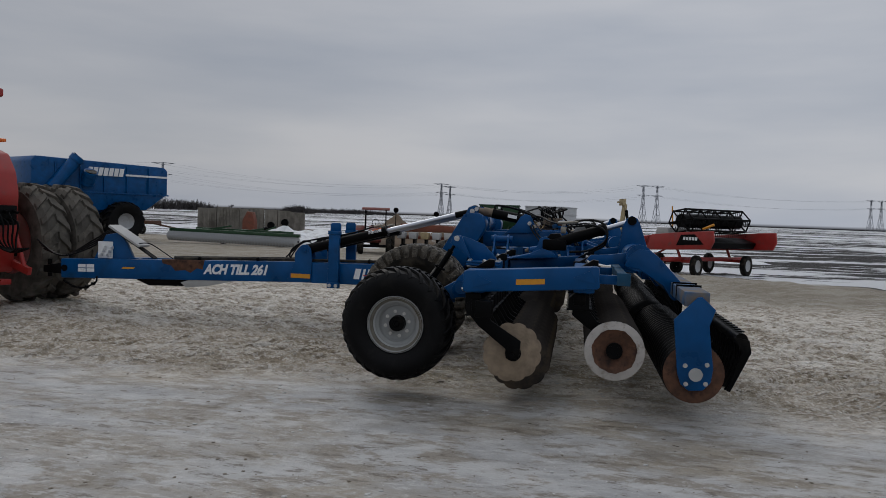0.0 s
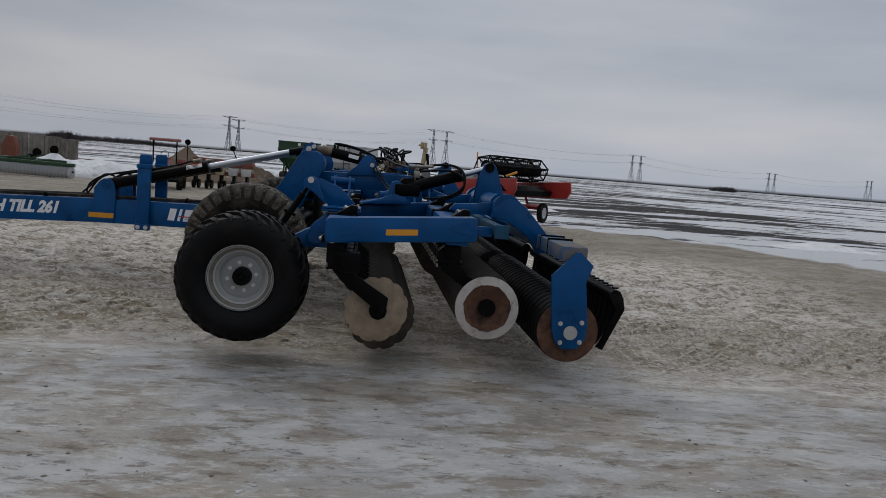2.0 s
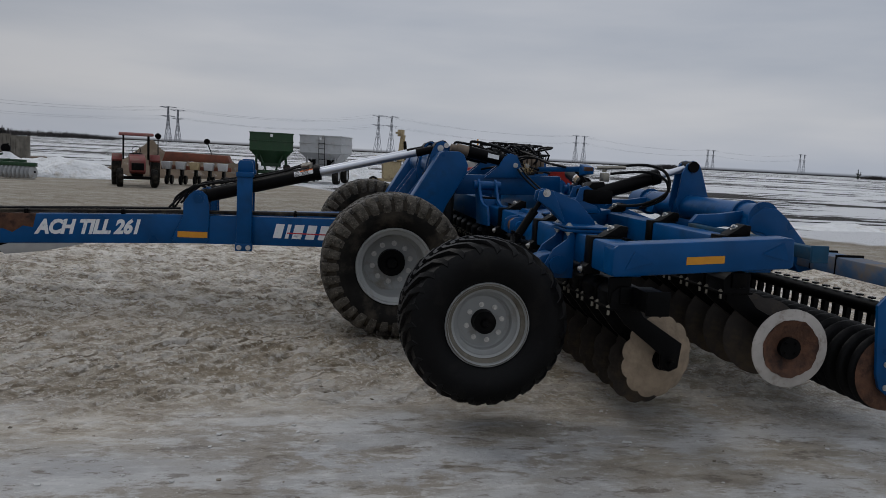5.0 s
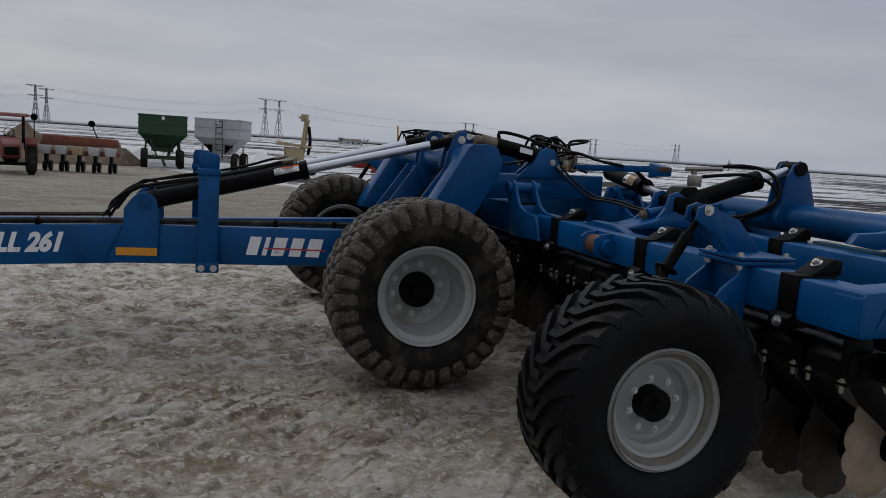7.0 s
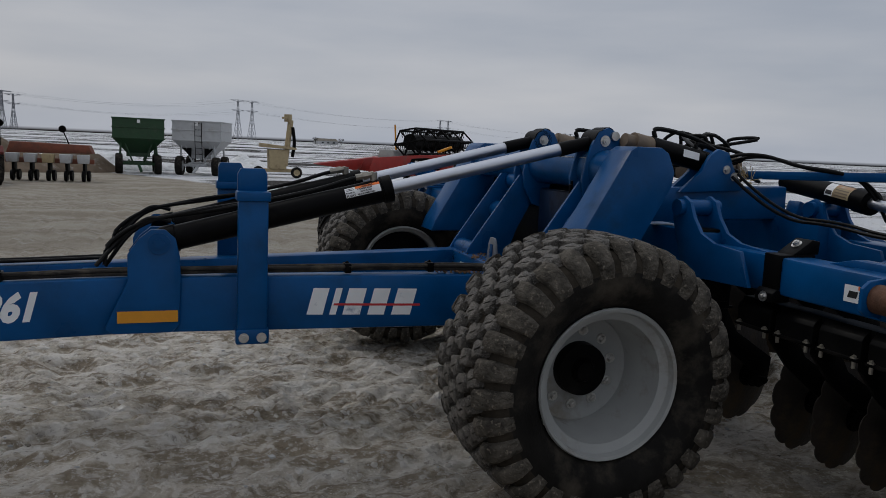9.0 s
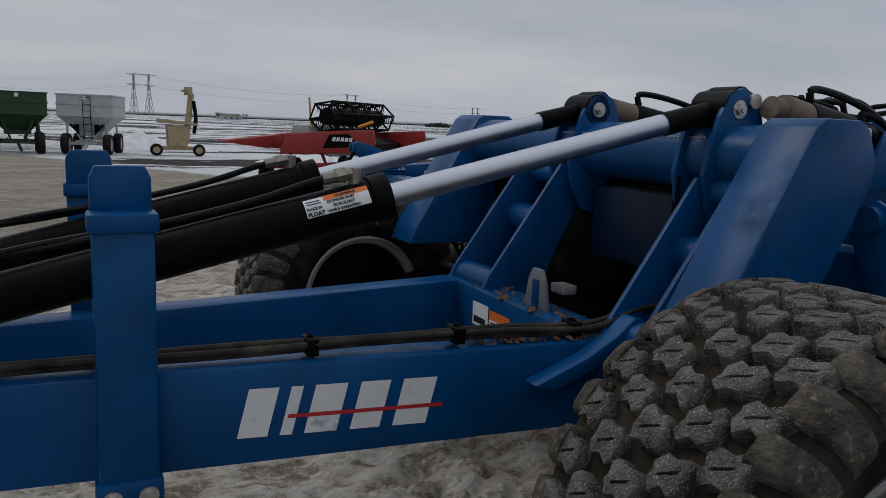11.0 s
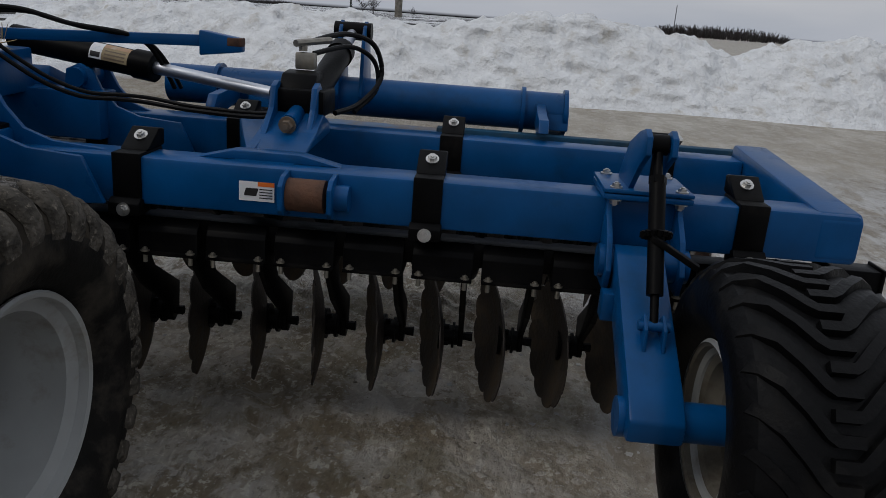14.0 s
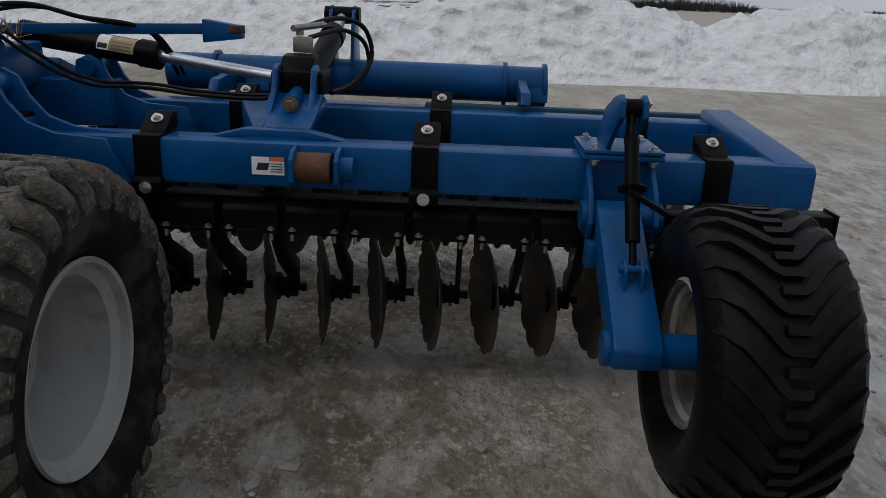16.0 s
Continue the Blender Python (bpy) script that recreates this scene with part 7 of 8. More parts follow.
def gravity_wagon(name, label, x, y, turn, paint, frame_mat, ladder):
    t = thing(name, label, "grain wagon", place=pose(x, y, base_z(y), 0, 0, turn))
    bm = BM()
    top, low = 1.30, 0.60
    vs = []
    for z, hx, hy in ((2.98, top, 1.7), (1.90, top, 1.7), (1.12, low, 0.8), (0.92, low, 0.8)):
        vs.append([bm.verts.new((sx * hx, sy * hy, z)) for sx, sy in ((-1, -1), (1, -1), (1, 1), (-1, 1))])
    for a, b in zip(vs, vs[1:]):
        for i in range(4):
            bm.faces.new((a[i], a[(i + 1) % 4], b[(i + 1) % 4], b[i]))
    bm.faces.new(list(reversed(vs[-1])))
    inner = [bm.verts.new((sx * (top - 0.04), sy * 1.66, 2.98)) for sx, sy in ((-1, -1), (1, -1), (1, 1), (-1, 1))]
    deep = [bm.verts.new((sx * (top - 0.06), sy * 1.62, 2.2)) for sx, sy in ((-1, -1), (1, -1), (1, 1), (-1, 1))]
    for i in range(4):
        bm.faces.new((vs[0][i], inner[i], inner[(i + 1) % 4], vs[0][(i + 1) % 4]))
        bm.faces.new((inner[i], deep[i], deep[(i + 1) % 4], inner[(i + 1) % 4]))
    bm.faces.new(deep)
    bmesh.ops.recalc_face_normals(bm, faces=bm.faces)
    part("box", bm, paint, t, "", 20)
    bm = BM()
    for z in (2.96, 2.48, 1.92):
        for sy in (-1, 1):
            beam(bm, (-top - 0.02, sy * 1.72, z), (top + 0.02, sy * 1.72, z), 0.05, 0.06, 0.005)
        for sx in (-1, 1):
            beam(bm, (sx * (top + 0.02), -1.72, z), (sx * (top + 0.02), 1.72, z), 0.05, 0.06, 0.005)
    part("box_ribs", bm, paint, t)
    bm = BM()
    for sx in (-1, 1):
        for sy in (-1, 1):
            beam(bm, (sx * 0.95, sy * 1.3, 0.62), (sx * 0.85, sy * 1.4, 2.1), 0.08, 0.08, 0.006)
            beam(bm, (sx * 0.85, sy * 1.4, 2.08), (sx * 0.3, sy * 1.2, 0.65), 0.07, 0.07, 0.006)
        beam(bm, (sx * 0.45, -1.6, 0.62), (sx * 0.45, 1.6, 0.62), 0.1, 0.14, 0.006)
    for sy in (-1, 1):
        beam(bm, (-0.95, sy * 1.3, 0.55), (0.95, sy * 1.3, 0.55), 0.12, 0.14, 0.006)
    beam(bm, (0, -1.4, 0.5), (0.1, -2.9, 0.22), 0.12, 0.12, 0.006)
    part("running_gear", bm, frame_mat, t)
    for sx in (-1, 1):
        for sy in (-1, 1):
            simple_wheel(t, (sx * 0.98, sy * 1.3, 0.52), 0.52, 0.38, "x", frame_mat)
    if ladder:
        bm = BM()
        for sx in (-0.18, 0.18):
            beam(bm, (0.1 + sx, -1.76, 2.9), (0.1 + sx, -1.76, 2.0), 0.03, 0.03, 0)
            beam(bm, (0.1 + sx, -1.76, 2.05), (0.1 + sx, -1.5, 0.75), 0.03, 0.03, 0)
        for k in range(7):
            yy = -1.76 if k > 3 else -1.5 - 0.065 * k
            beam(bm, (-0.08, yy, 0.85 + 0.33 * k), (0.28, yy, 0.85 + 0.33 * k), 0.03, 0.03, 0)
        part("ladder", bm, BLACK, t)
        bm = BM()
        for sx in (-1, 1):
            prism(bm, [(sx * 0.35, 0.95), (sx * 0.85, 1.5), (sx * 0.35, 1.5)], -1.35, -1.33)
        part("dark_gusset", bm, BLACK, t)
    bm = BM()
    box(bm, -0.08, 0.08, -1.775, -1.755, 2.72, 2.9, 0.004)
    part("triangle_sign", bm, WHITE, t)


def seed_auger():
    y = 41.0
    t = thing("seed_tender_auger", "cream grain auger on a two-wheel cart", "auger", place=pose(3.1, y, base_z(y), 0, 0, 0))
    bm = BM()
    prism(bm, [(-0.45, 0.5), (0.5, 0.5), (0.62, 1.6), (-0.5, 1.6)], -0.5, 0.5, bevel=0.03)
    prism(bm, [(-0.95, 1.72), (1.05, 1.62), (1.05, 1.74), (-0.95, 1.95)], -0.6, 0.6, bevel=0.02)
    box(bm, -1.25, 1.2, -0.35, 0.35, 0.32, 0.5, 0.02)
    part("hopper", bm, CREAM, t)
    bm = BM()
    rod(bm, (0.45, -0.2, 0.7), (0.75, -0.2, 3.3), 0.16, n=18)
    rod(bm, (0.60, -0.2, 3.2), (0.60, -0.2, 3.62), 0.22, n=18)
    beam(bm, (0.75, -0.25, 3.4), (0.25, -0.25, 3.42), 0.1, 0.12)
    part("auger_tube", bm, CREAM, t)
    bm = BM()
    sweep(bm, [(0.85, -0.3, 2.9), (0.95, -0.35, 2.0), (0.85, -0.35, 1.2)], 0.1)
    part("spout_sock", bm, BLACK, t)
    for x in (-1.05, 1.1):
        simple_wheel(t, (x, -0.4, 0.32), 0.32, 0.2, "y", CREAM)


def old_disc():
    y = 31.5
    t = thing("old_disc_implement", "old low tillage implement with a row of pale worn discs", "implement", place=pose(-18.8, y, base_z(y), 0, 0, -5))
    bm = BM()
    beam(bm, (-4.2, 0, 0.78), (4.2, 0, 0.70), 0.22, 0.18)
    beam(bm, (-3.2, 1.2, 0.85), (3.2, 1.2, 0.8), 0.16, 0.16)
    for x in (-2.5, 0, 2.2):
        beam(bm, (x, 0, 0.8), (x + 0.2, 1.2, 0.85), 0.12, 0.12)
    for x0, x1, z in ((-1.9, -0.6, 1.1), (0.6, 1.5, 1.0), (1.6, 2.3, 1.15)):
        beam(bm, (x0, 0.6, 0.85), (x1, 0.8, z), 0.09, 0.09)
    part("frame", bm, GREEN, t, "dull green frame")
    for k in range(44):
        x = -4.1 + 8.2 * k / 43
        d = part("disc", OLD_DISC, None, t)
        d.location, d.rotation_euler = (x, -0.05, 0.42 - 0.002 * k), (0, 0, radians(74))
    bm = BM()
    rod(bm, (-4.15, -0.02, 0.44), (4.15, -0.02, 0.36), 0.05)
    part("gang_shaft", bm, BLACK, t)
    for x in (-1.2, 2.6):
        simple_wheel(t, (x, 0.9, 0.4), 0.4, 0.25, "y", BLACK)


def bunker_wall():
    y = 49.0
    t = thing("concrete_bunker", "weathered concrete panel bunker wall", "wall", place=pose(-25.9, y, base_z(y), 0, 0, -12))
    rnd = random.Random(4)
    x = -4.9
    while x < 4.9:
        w = rnd.uniform(0.9, 1.35)
        h = 2.15 + rnd.uniform(-0.06, 0.1) - (0.12 if x > 2.6 else 0)
        if abs(x - 1.7) < 0.55:
            x += 0.12
        bm = BM()
        box(bm, x, x + w - 0.04, -0.1 + rnd.uniform(-0.04, 0.04), 0.12, -0.1, h, 0.02)
        for q in range(3):
            xx = x + w * (0.25 + 0.25 * q)
            box(bm, xx - 0.02, xx + 0.02, -0.14, -0.08, 0, h - 0.1, 0.004)
        part("panel", bm, CONCRETE, t)
        x += w
    bm = BM()
    box(bm, -4.9, 4.9, 0.14, 3.2, -0.1, 0.6, 0.05)
    part("fill", bm, DIRT, t)


def old_gear():
    y = 44.0
    t = thing("rusted_combine_head", "rusty orange machine part standing before the bunker", "implement", place=pose(-23.4, y, base_z(y), 0, 0, 0))
    bm = BM()
    prism(bm, [(-0.45, 0.1), (0.45, 0.1), (0.5, 1.2), (0.3, 1.9), (-0.1, 1.95), (-0.45, 1.3)], -0.3, 0.3, bevel=0.04)
    part("body", bm, ORANGE_RUST, t)
    bm = BM()
    for x, z in ((0.9, 0.7), (1.3, 1.2), (2.0, 0.6), (2.4, 1.5)):
        beam(bm, (x, 0, 0.0), (x + 0.5, 0.1, z), 0.1, 0.1)
        rod(bm, (x + 0.4, -0.06, z * 0.8), (x + 0.4, 0.06, z * 0.8), 0.28, n=18)
    part("broken_arms", bm, BLACK, t)


def flat_trailer():
    y = 43.0
    t = thing("low_trailer", "rusty low flat trailer", "trailer", place=pose(-32.0, y, base_z(y), 0, 0, -10))
    bm = BM()
    box(bm, -2.2, 1.6, -0.8, 0.8, 0.75, 1.0, 0.02)
    beam(bm, (1.6, 0, 0.8), (3.6, 0, 0.5), 0.12, 0.12)
    part("deck", bm, RUST, t)
    for x in (-0.9, 1.1):
        simple_wheel(t, (x, -0.75, 0.36), 0.36, 0.2, "y", BLACK)


def header(name, label, x, y, turn, big):
    """A combine header on its transport cart."""
    t = thing(name, label, "combine header", place=pose(x, y, base_z(y), 0, 0, turn))
    t.scale = (1.12, 0.72, 1.16) if big else (0.9, 0.9, 0.95)
    if big:
        bm = BM()
        prism(bm, [(-1.0, 0.95), (1.0, 0.95), (1.1, 1.15), (0.5, 1.3), (-0.9, 1.3)], -2.4, 2.4, bevel=0.03)
        part("deck", bm, BLACK, t)
        bm = BM()
        prism(bm, [(-1.15, 0.80), (1.75, 0.95), (1.9, 1.2), (1.85, 1.55), (0.2, 1.45), (-0.9, 1.35)], -2.55, -2.42, bevel=0.03)
        prism(bm, [(-1.15, 0.80), (1.75, 0.95), (1.9, 1.2), (1.85, 1.55), (0.2, 1.45), (-0.9, 1.35)], 2.42, 2.55, bevel=0.03)
        part("end_shield", bm, RED, t, "red end shield")
        bm = BM()
        prism(bm, [(0.3, 1.02), (1.5, 1.1), (1.1, 1.42), (0.5, 1.38)], -2.57, -2.55)
        part("shield_panel", bm, BLACK, t)
        bm = BM()
        for k in range(5):
            quad(bm, basis((0.6, -2.575, 1.22), (1, 0, 0), (0, 0, 1)), 0.13 * k, 0.13 * k + 0.1, 0, 0.1, 0.002, 0.2)
        part("maker_mark", bm, WHITE, t)
        bm = BM()
        rod(bm, (0.3, -2.3, 1.85), (0.3, 2.3, 1.85), 0.24, n=14)
        for yy in (-2.3, -1.15, 0.0, 1.15, 2.3):
            for k in range(6):
                a = k * math.pi / 3 + 0.2
                rod(bm, (0.3, yy, 1.85), (0.3 + 0.55 * math.cos(a), yy, 1.85 + 0.42 * math.sin(a)), 0.03, n=6)
                b = (k + 1) * math.pi / 3 + 0.2
                rod(bm, (0.3 + 0.55 * math.cos(a), yy, 1.85 + 0.42 * math.sin(a)), (0.3 + 0.55 * math.cos(b), yy, 1.85 + 0.42 * math.sin(b)), 0.028, n=6)
        for k in range(6):
            a = k * math.pi / 3 + 0.2
            p = (0.3 + 0.55 * math.cos(a), 1.85 + 0.42 * math.sin(a))
            rod(bm, (p[0], -2.3, p[1]), (p[0], 2.3, p[1]), 0.032, n=8)
            for q in range(26):
                yy = -2.2 + 4.4 * q / 25
                rod(bm, (p[0], yy, p[1]), (p[0] + 0.05, yy, p[1] - 0.2), 0.013, n=4)
        part("reel", bm, BLACK, t)
        bm = BM()
        prism(bm, [(-0.9, 1.3), (-0.2, 1.32), (-0.3, 1.6), (-0.8, 1.6)], -2.3, 0.4, bevel=0.03)
        part("grey_tarp", bm, LIGHT_GREY, t)
        bm = BM()
        rod(bm, (-0.5, -1.5, 1.1), (-0.6, -1.5, 2.35), 0.03)
        rod(bm, (1.3, -2.3, 1.6), (1.75, -2.3, 1.75), 0.04)
        part("yellow_arm", bm, YELLOW, t)
        bm = BM()
        beam(bm, (0.2, -3.2, 0.55), (0.2, 3.2, 0.55), 0.14, 0.14)
        for yy in (-2.0, 2.0):
            beam(bm, (-0.8, yy, 0.5), (0.9, yy, 0.5), 0.1, 0.1)
            beam(bm, (0.2, yy, 0.55), (0.0, yy, 0.95), 0.08, 0.08)
        part("cart_frame", bm, RED, t)
        for yy in (-2.0, 2.0):
            for xx in (-0.8, 0.9):
                simple_wheel(t, (xx, yy, 0.36), 0.36, 0.22, "x", GREYWHITE)
    else:
        bm = BM()
        prism(bm, [(-2.0, 1.3), (0.9, 1.05), (1.0, 1.5), (0.4, 1.75), (-0.6, 1.6)], -0.5, 0.5, bevel=0.03)
        for k in range(3):
            yy = -0.6 + 0.6 * k
            prism(bm, [(-2.4, 1.35), (-0.6, 1.15), (-0.4, 1.62)], yy - 0.12, yy + 0.12, bevel=0.02)
        part("snout", bm, RED, t)
        bm = BM()
        beam(bm, (-1.0, 0, 0.5), (1.2, 0, 0.5), 0.12, 0.12)
        beam(bm, (-0.6, 0, 0.5), (0.5, 0, 1.1), 0.08, 0.08)
        part("cart_frame", bm, RED, t)
        for xx in (-0.7, 0.9):
            simple_wheel(t, (xx, -0.45, 0.3), 0.3, 0.2, "y", BLACK)


def heap(name, label, mat, x, y, rx, ry, h, seed, kind="structure", z=None):
    """A rough heap of earth or snow."""
    n = 46
    u = np.linspace(-1, 1, n)
    gx, gy = np.meshgrid(u, u)
    rr = np.hypot(gx, gy)
    g = np.clip(1 - rr, 0, 1)
    bumps = lattice(gx * rx + 31, gy * ry + 17, 0.9, seed) - 0.5 + 0.5 * (lattice(gx * rx, gy * ry, 0.35, seed + 1) - 0.5)
    gz = h * (g ** 0.8) * (1 + 0.55 * bumps) - 0.12 * (rr > 0.98) - 0.03
    verts = np.stack([gx * rx, gy * ry, gz], -1).reshape(-1, 3)
    idx = np.arange(n * n).reshape(n, n)
    faces = np.stack([idx[:-1, :-1], idx[:-1, 1:], idx[1:, 1:], idx[1:, :-1]], -1).reshape(-1, 4)
    mesh = bpy.data.meshes.new(name)
    mesh.from_pydata(verts.tolist(), [], faces.tolist())
    mesh.materials.append(mat)
    smooth(mesh, 70)
    ob = new(name, mesh)
    ob.location = (x, y, base_z(y) if z is None else z)
    return tagged(ob, label, name.split("_")[-1], kind="" if kind == "thing" else kind)


def snow_bank():
    """The ploughed-up ridge of dirty snow along the yard's rear edge."""
    ys = np.arange(-34.0, 13.0, 0.075)
    us = np.linspace(0, 1, 84)
    gu, gy = np.meshgrid(us, ys)
    top = 1.78 + 0.38 * (lattice(ys, ys * 0 + 3, 3.4, 41) - 0.5) + 0.30 * (lattice(ys, ys * 0 + 9, 1.2, 42) - 0.5)
    top += 0.22 * np.exp(-((ys + 4.0) / 2.2) ** 2) - 0.30 * np.exp(-((ys + 8.6) / 1.3) ** 2) + 0.2 * np.exp(-((ys + 12.0) / 1.6) ** 2) - 0.35 * step(-13.5, -16.5, ys) - 0.35 * step(3.0, 9.0, ys)
    ends = step(-34, -30, ys) * (1 - step(9.0, 12.8, ys))
    foot = 15.4 + 0.9 * (lattice(ys, ys * 0, 4.0, 43) - 0.5) + 1.6 * step(-10, -18, ys)
    shape = np.interp(gu, [0, 0.08, 0.38, 0.52, 0.66, 0.9, 1.0], [0, 0.16, 0.82, 1.0, 0.95, 0.25, 0.0])
    gx = foot[:, None] + gu * 5.2
    rough = 0.26 * (lattice(gx, gy, 0.7, 44) - 0.5) + 0.15 * (lattice(gx, gy, 0.28, 45) - 0.5) + 0.10 * (lattice(gx, gy, 0.14, 46) - 0.5) - 0.16 * np.abs(lattice(gx, gy, 0.42, 48) - 0.5)
    edge = np.clip(gu / 0.06, 0, 1) * np.clip((1 - gu) / 0.06, 0, 1)
    gz = -0.12 + (top * ends)[:, None] * shape + rough * edge * np.clip(shape * 2, 0, 1)
    gx = gx + 0.25 * (lattice(gy, gz * 3 + 50, 0.5, 47) - 0.5) * edge
    ny, nx = gx.shape
    idx = np.arange(nx * ny).reshape(ny, nx)
    faces = np.stack([idx[:-1, :-1], idx[:-1, 1:], idx[1:, 1:], idx[1:, :-1]], -1).reshape(-1, 4)
    mesh = bpy.data.meshes.new("snow_bank")
    mesh.from_pydata(np.stack([gx, gy, gz], -1).reshape(-1, 3).tolist(), [], faces.tolist())
    mesh.materials.append(SNOW)
    smooth(mesh, 80)
    return tagged(new("snow_bank", mesh), "long ploughed ridge of dirty lumpy snow", "snow bank", kind="structure")


def pylon(x, y, h, turn, seed):
    t = thing("transmission_pylon", "distant grey lattice transmission pylon", "pylon", "pylons", pose(x, y, 0, 0, 0, turn))
    w = 0.27
    bm = BM()
    b, m_, k = h * 0.085, h * 0.026, h * 0.018
    levels = [(0, b), (0.30, b * 0.62), (0.55, m_ * 1.1), (0.78, k), (1.0, k * 0.8)]
    for (f0, r0), (f1, r1) in zip(levels, levels[1:]):
        z0, z1 = f0 * h, f1 * h
        c0 = [(sx * r0, sy * r0, z0) for sx, sy in ((-1, -1), (1, -1), (1, 1), (-1, 1))]
        c1 = [(sx * r1, sy * r1, z1) for sx, sy in ((-1, -1), (1, -1), (1, 1), (-1, 1))]
        for i in range(4):
            rod(bm, c0[i], c1[i], w, n=4)
            rod(bm, c0[i], c1[(i + 1) % 4], w * 0.6, n=4)
            rod(bm, c0[(i + 1) % 4], c1[i], w * 0.6, n=4)
            rod(bm, c1[i], c1[(i + 1) % 4], w * 0.6, n=4)
    part("lattice_mast", bm, GALV, t)
    for f, half in ((0.74, 0.20), (0.985, 0.24)):
        bm = BM()
        for sg in (-1, 1):
            tip = (sg * half * h, 0, f * h)
            for yy in (-k, k):
                rod(bm, (0, yy, f * h + h * 0.012), tip, w * 0.8, n=4)
                rod(bm, (sg * k, yy, f * h - h * 0.03), tip, w * 0.8, n=4)
        part("cross_arm", bm, GALV, t)
    return t


def wires(a, b, h0, h1, turn):
    """Conductors sagging between two pylons."""
    bm = BM()
    for f, half in ((0.74, 0.19), (0.985, 0.23)):
        for sg in (-1, 1):
            ca, sa = math.cos(radians(turn)), math.sin(radians(turn))
            p = Vector((a[0] + sg * half * h0 * ca, a[1] + sg * half * h0 * sa, f * h0))
            q = Vector((b[0] + sg * half * h1 * ca, b[1] + sg * half * h1 * sa, f * h1))
            pts = [p + (q - p) * (k / 12) - Vector((0, 0, 4 * 9.0 * (k / 12) * (1 - k / 12))) for k in range(13)]
            for u, v in zip(pts, pts[1:]):
                rod(bm, u, v, 0.042, n=3, caps=False)
    mesh = finish(bm, "power_line", GALV)
    return tagged(new("power_line", mesh), "sagging high-voltage wires between distant pylons", "power line", "power lines")


def far_tree(x, y, h, seed, spread=0.5, evergreen=False):
    rnd = random.Random(seed)
    t = thing("far_evergreen" if evergreen else "far_tree", "dark conifer on the horizon" if evergreen else "bare winter tree on the horizon", "tree", "horizon trees", pose(x, y, base_z(y) if y > 0 else -0.07))
    bm = BM()
    rod(bm, (0, 0, 0), (0, 0, h * 0.5), h * 0.03, h * 0.018, 6)
    part("trunk", bm, BARK, t)
    bm = BM()
    if evergreen:
        for k in range(90):
            f = rnd.random()
            a = rnd.uniform(0, 2 * math.pi)
            r = h * 0.24 * (1 - f) * rnd.uniform(0.3, 1)
            z = h * (0.1 + 0.88 * f)
            p = Vector((r * math.cos(a), r * math.sin(a), z))
            rod(bm, (0, 0, z + 0.05 * h), p, 0.05 * h, 0.01, 4)
    else:
        def limb(p, d, length, r, depth):
            q = p + d * length
            rod(bm, p, q, r, r * 0.6, 3 if depth < 2 else 4, False)
            if depth:
                for _ in range(4 if depth > 1 else 5):
                    e = (d + Vector((rnd.uniform(-1, 1), rnd.uniform(-1, 1), rnd.uniform(-0.35, 0.8))) * 0.75).normalized()
                    limb(p + d * length * rnd.uniform(0.5, 1), e, length * rnd.uniform(0.5, 0.75), max(r * 0.55, h * 0.004), depth - 1)
        for k in range(6):
            a = 2 * math.pi * k / 6 + rnd.uniform(-0.4, 0.4)
            limb(Vector((0, 0, h * rnd.uniform(0.15, 0.45))), Vector((math.cos(a) * spread, math.sin(a) * spread, 0.9)).normalized(), h * 0.3, h * 0.014, 3)
    part("crown", bm, EVERGREEN if evergreen else BARK, t)
    return t


def grove(name, label, x, y, width, h, seed):
    """Far scrub and woods: many small twiggy clumps in one mesh."""
    rnd = random.Random(seed)
    bm = BM()
    d = Vector((-y, x, 0)).normalized()
    for k in range(int(80 + width * 5)):
        u = rnd.uniform(-0.5, 0.5) * width
        hh = h * rnd.uniform(0.45, 1.0) * (1 - 0.5 * (abs(u) / (0.5 * width)) ** 3)
        c = d * u + Vector((rnd.uniform(-3, 3), rnd.uniform(-3, 3), 0))
        for _ in range(5):
            a = rnd.uniform(0, 2 * math.pi)
            p = c + Vector((0, 0, hh * rnd.uniform(0, 0.4)))
            q = c + Vector((math.cos(a) * hh * 0.28, math.sin(a) * hh * 0.28, hh * rnd.uniform(0.5, 1)))
            rod(bm, p, q, hh * 0.05, hh * 0.012, 3, False)
    mesh = finish(bm, name, BARK)
    ob = tagged(new(name, mesh), label, "woods", kind="stuff")
    ob.location = (x, y, -0.1)
    return ob


def far_house(x, y, w, h, mat, label, turn=0):
    t = thing("farm_building", label, "building", place=pose(x, y, 0, 0, 0, turn))
    bm = BM()
    box(bm, -w / 2, w / 2, -w * 0.3, w * 0.3, -0.3, h * 0.6)
    part("wall", bm, mat, t)
    bm = BM()
    prism(bm, [(-w * 0.33, h * 0.58), (0, h), (w * 0.33, h * 0.58)], -w * 0.52, w * 0.52, axis="x")
    part("roof", bm, CONCRETE, t)
    for k in range(3):
        bm = BM()
        box(bm, -w * 0.32 + w * 0.28 * k, -w * 0.22 + w * 0.28 * k, -w * 0.31, -w * 0.30, h * 0.2, h * 0.42)
        part("window", bm, GLASS, t)
    return t


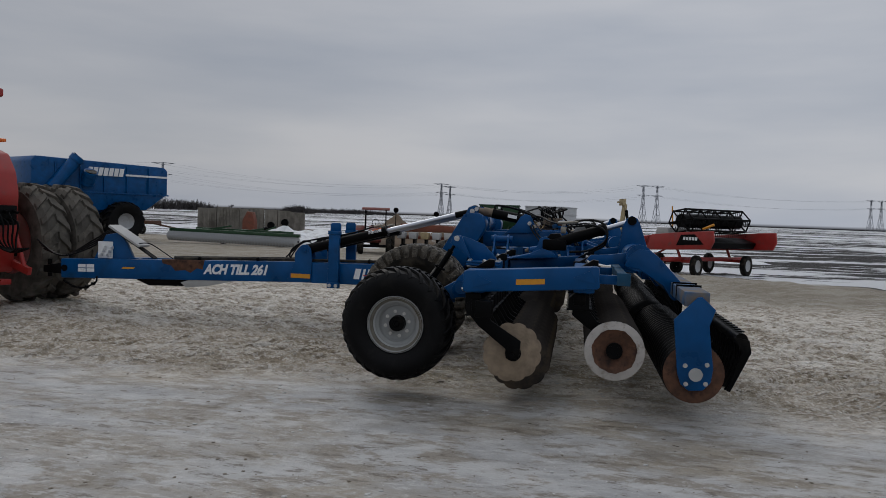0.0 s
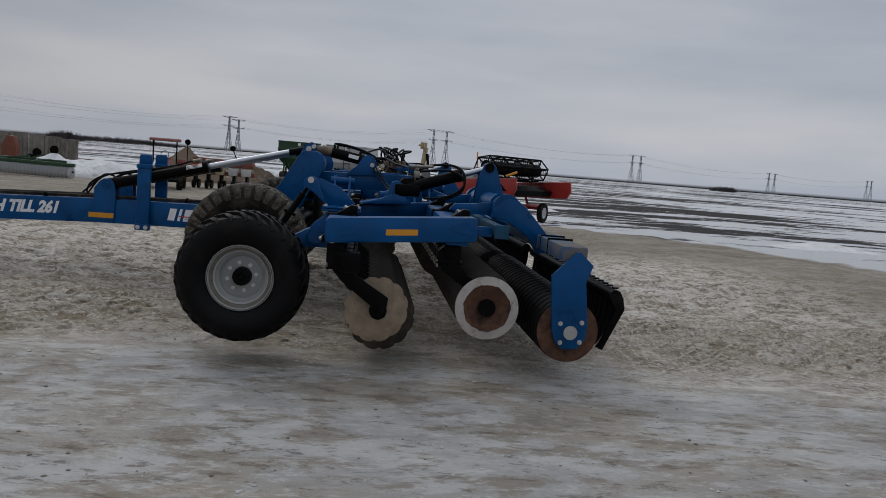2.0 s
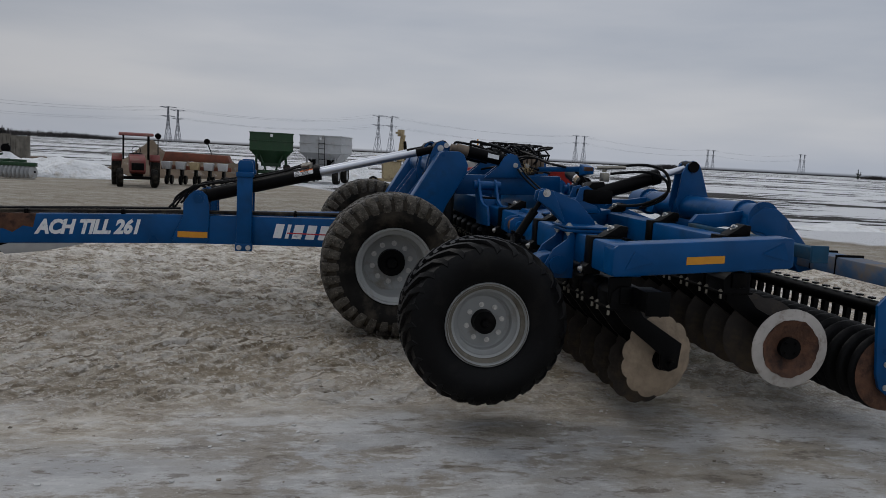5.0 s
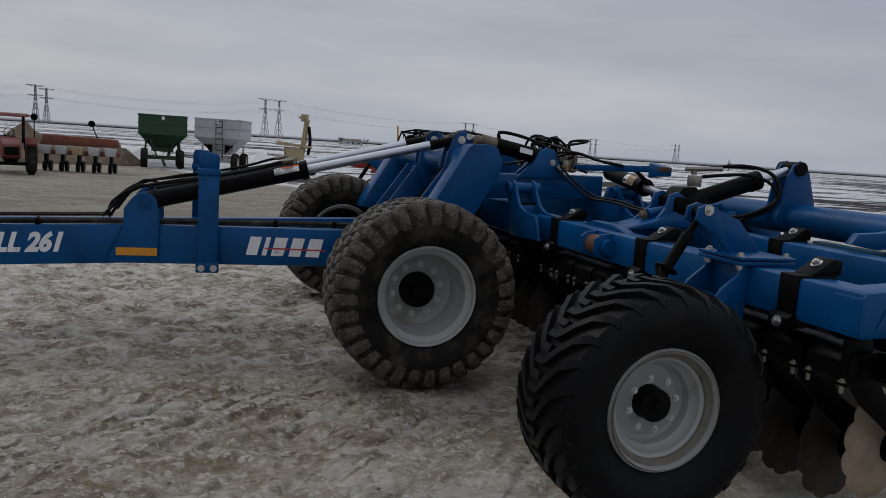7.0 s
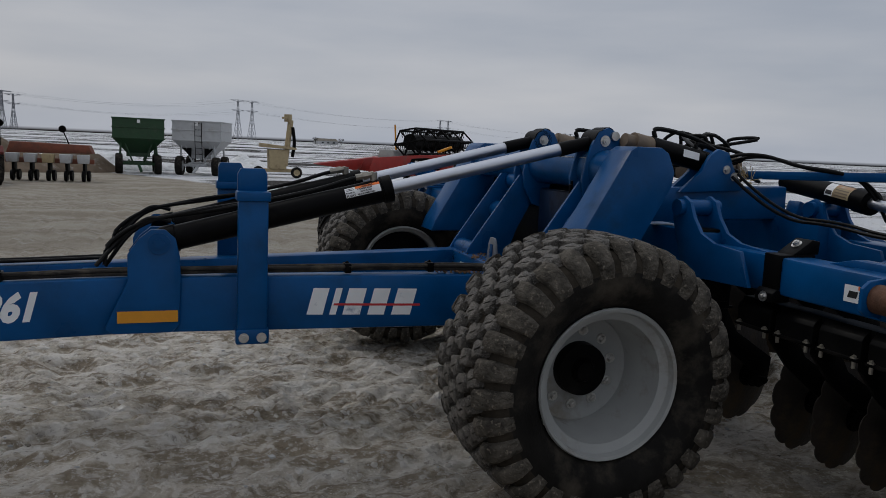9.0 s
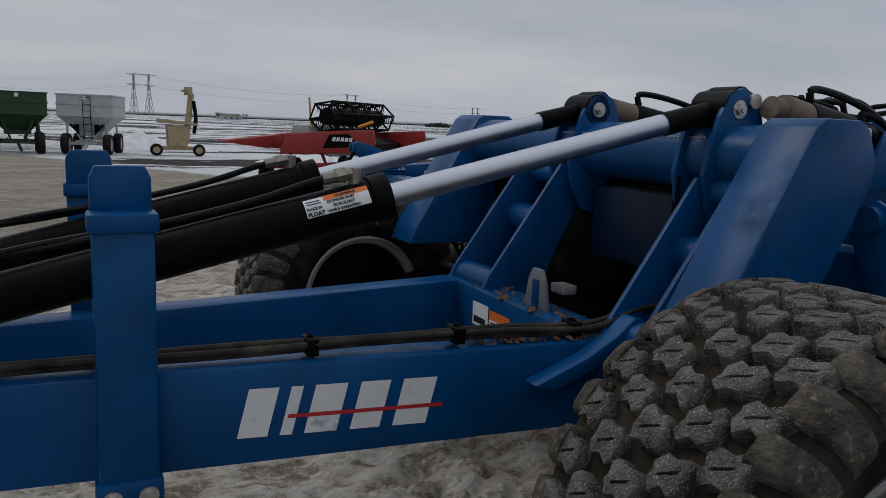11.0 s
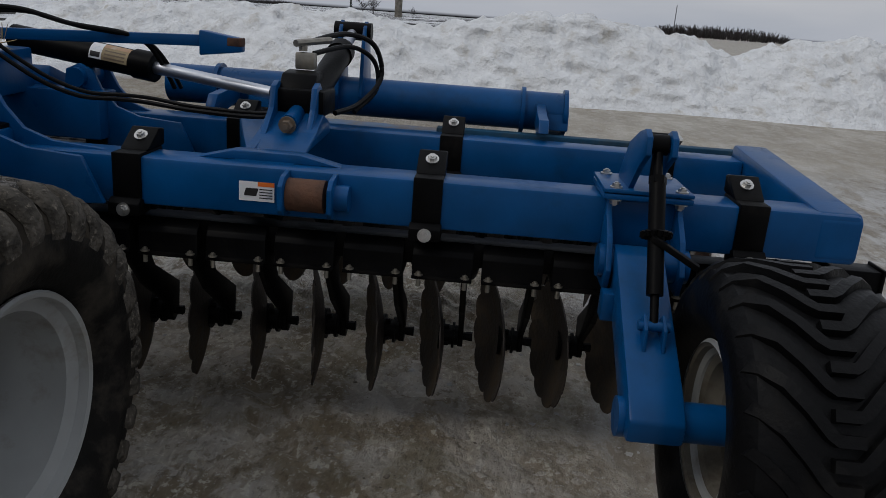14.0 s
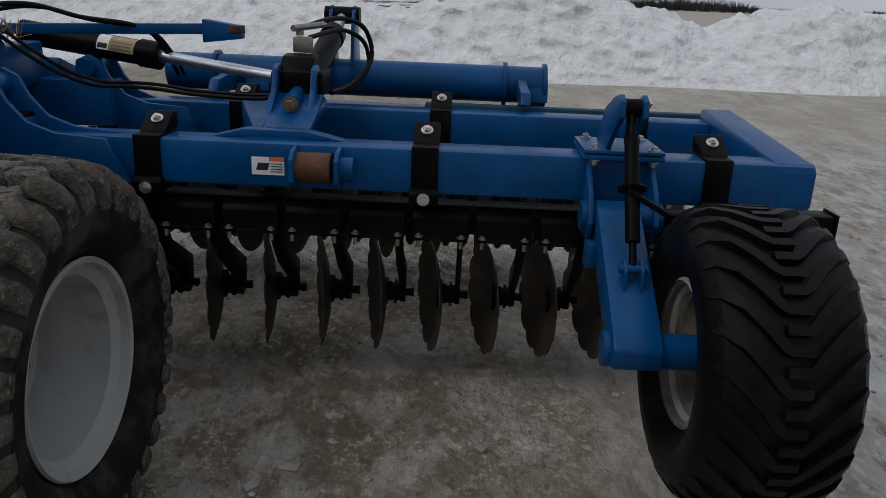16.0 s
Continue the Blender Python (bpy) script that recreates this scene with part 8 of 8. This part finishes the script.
OLD_DISC = disc_mesh(0.30, False, "pale_disc", GREYWHITE, 0.05)
tow_tractor()
grain_cart()
small_tractor()
planter()
gravity_wagon("green_wagon", "green gravity grain wagon on rubber tyres", -4.35, 42.0, 3, GREEN, GREEN, False)
gravity_wagon("silver_wagon", "grey-white gravity grain wagon with a black ladder", -0.9, 42.0, -14, GREYWHITE, GREYWHITE, True)
seed_auger()
old_disc()
bunker_wall()
old_gear()
flat_trailer()
header("draper_header", "red and black draper header with reel on a transport cart", 5.9, 22.0, -50, True)
header("corn_header", "red corn header snouts on a small cart", 4.3, 23.5, -8, False)
snow_bank()
heap("dirt_mound", "brown mound of dirt", DIRT, -11.0, 41.0, 3.2, 2.5, 1.9, 61)
heap("dirt_mound", "brown mound of dirt", DIRT, -7.8, 42.5, 2.6, 2.2, 1.5, 63)
heap("snow_pile", "lumpy pile of ploughed snow", SNOW, -15.2, 35.5, 4.2, 1.8, 1.25, 65)
heap("snow_pile", "lumpy pile of ploughed snow", SNOW, -5.5, 46.0, 4.5, 1.6, 1.2, 67)
heap("snow_pile", "lumpy pile of ploughed snow", SNOW, 2.0, 47.0, 4.5, 1.6, 1.0, 69)
heap("snow_pile", "lumpy pile of ploughed snow", SNOW, 9.0, 36.0, 3.0, 1.2, 0.5, 71)
heap("snow_pile", "lumpy pile of ploughed snow", SNOW, 15.5, 14.3, 2.2, 1.2, 0.26, 73)
heap("snow_pile", "lumpy pile of ploughed snow", SNOW, -21.0, 44.0, 3.6, 1.2, 0.9, 75)
LINE = [(-389, 665, 43), (-149, 827, 37), (90, 1117, 55), (496, 1425, 54), (933, 1727, 49), (1383, 2028, 59)]
PARTNER = {-389: (-67, 70), -149: (-2, 70)}
for (x, y, h) in LINE:
    pylon(x, y, h, 35, 1)
    px, py = PARTNER.get(x, (20, 10))
    pylon(x + px, y + py, h, 35, 2)
for a, b in zip(LINE, LINE[1:]):
    wires(a[:2], b[:2], a[2], b[2], 35)
    (ax, ay), (bx, by) = PARTNER.get(a[0], (20, 10)), PARTNER.get(b[0], (20, 10))
    wires((a[0] + ax, a[1] + ay), (b[0] + bx, b[1] + by), a[2], b[2], 35)
wires((-760, 480), LINE[0][:2], 43, 43, 35)
grove("far_woods", "dark bare woods on the horizon", -201, 358, 34, 6.5, 1)
grove("far_scrub", "bare scrub on the horizon", -148, 382, 16, 5.5, 2)
grove("far_hedge", "long bare hedge on the horizon", -205, 660, 90, 6.0, 3)
grove("far_scrub", "bare scrub on the horizon", 301, 623, 20, 5.5, 4)
grove("far_woods", "dark bare woods on the horizon", 431, -121, 78, 7.5, 5)
grove("far_scrub", "bare scrub on the horizon", 335, -177, 20, 4.2, 6)
grove("far_hedge", "long bare hedge on the horizon", 865, 237, 52, 5.5, 7)
grove("far_scrub", "bare scrub on the horizon", 562, 694, 24, 5, 8)
for i, (x, y, h, ev) in enumerate(((343, 60, 7.5, True), (345, 55, 7.0, False), (342, 50, 8.0, False), (345, 33, 4.5, False), (257, -151, 7.0, True), (262, -156, 6.5, False), (304, 387, 6.0, True), (-179, 369, 4.5, False),
                                   (103, 584, 6.5, False), (122, 580, 6.0, False), (310, 394, 5.0, False), (330, -170, 4.5, False))):
    far_tree(x, y, h, 100 + i, 0.6, ev)
far_house(112, 590, 16, 4.5, GREYWHITE, "low grey farm building on the horizon", 10)
far_house(252, -161, 10, 5.0, FADED_RED, "distant red farmhouse with a snowy roof", 60)
bm = BM()
rod(bm, (345, 39.5, -1), (345, 39.5, 10.2), 1.6, n=20)
rod(bm, (345, 39.5, 10.2), (345, 39.5, 11.2), 1.6, 0.3, n=20)
silo = part("silo", bm, CONCRETE, None)
tagged(silo, "distant grey farm silo", "silo")
bm = BM()
rod(bm, (437, -99, -1), (437, -99, 16), 0.35, 0.2, 8)
mast = part("far_mast", bm, GALV, None)
tagged(mast, "thin distant mast behind the snow bank", "mast")
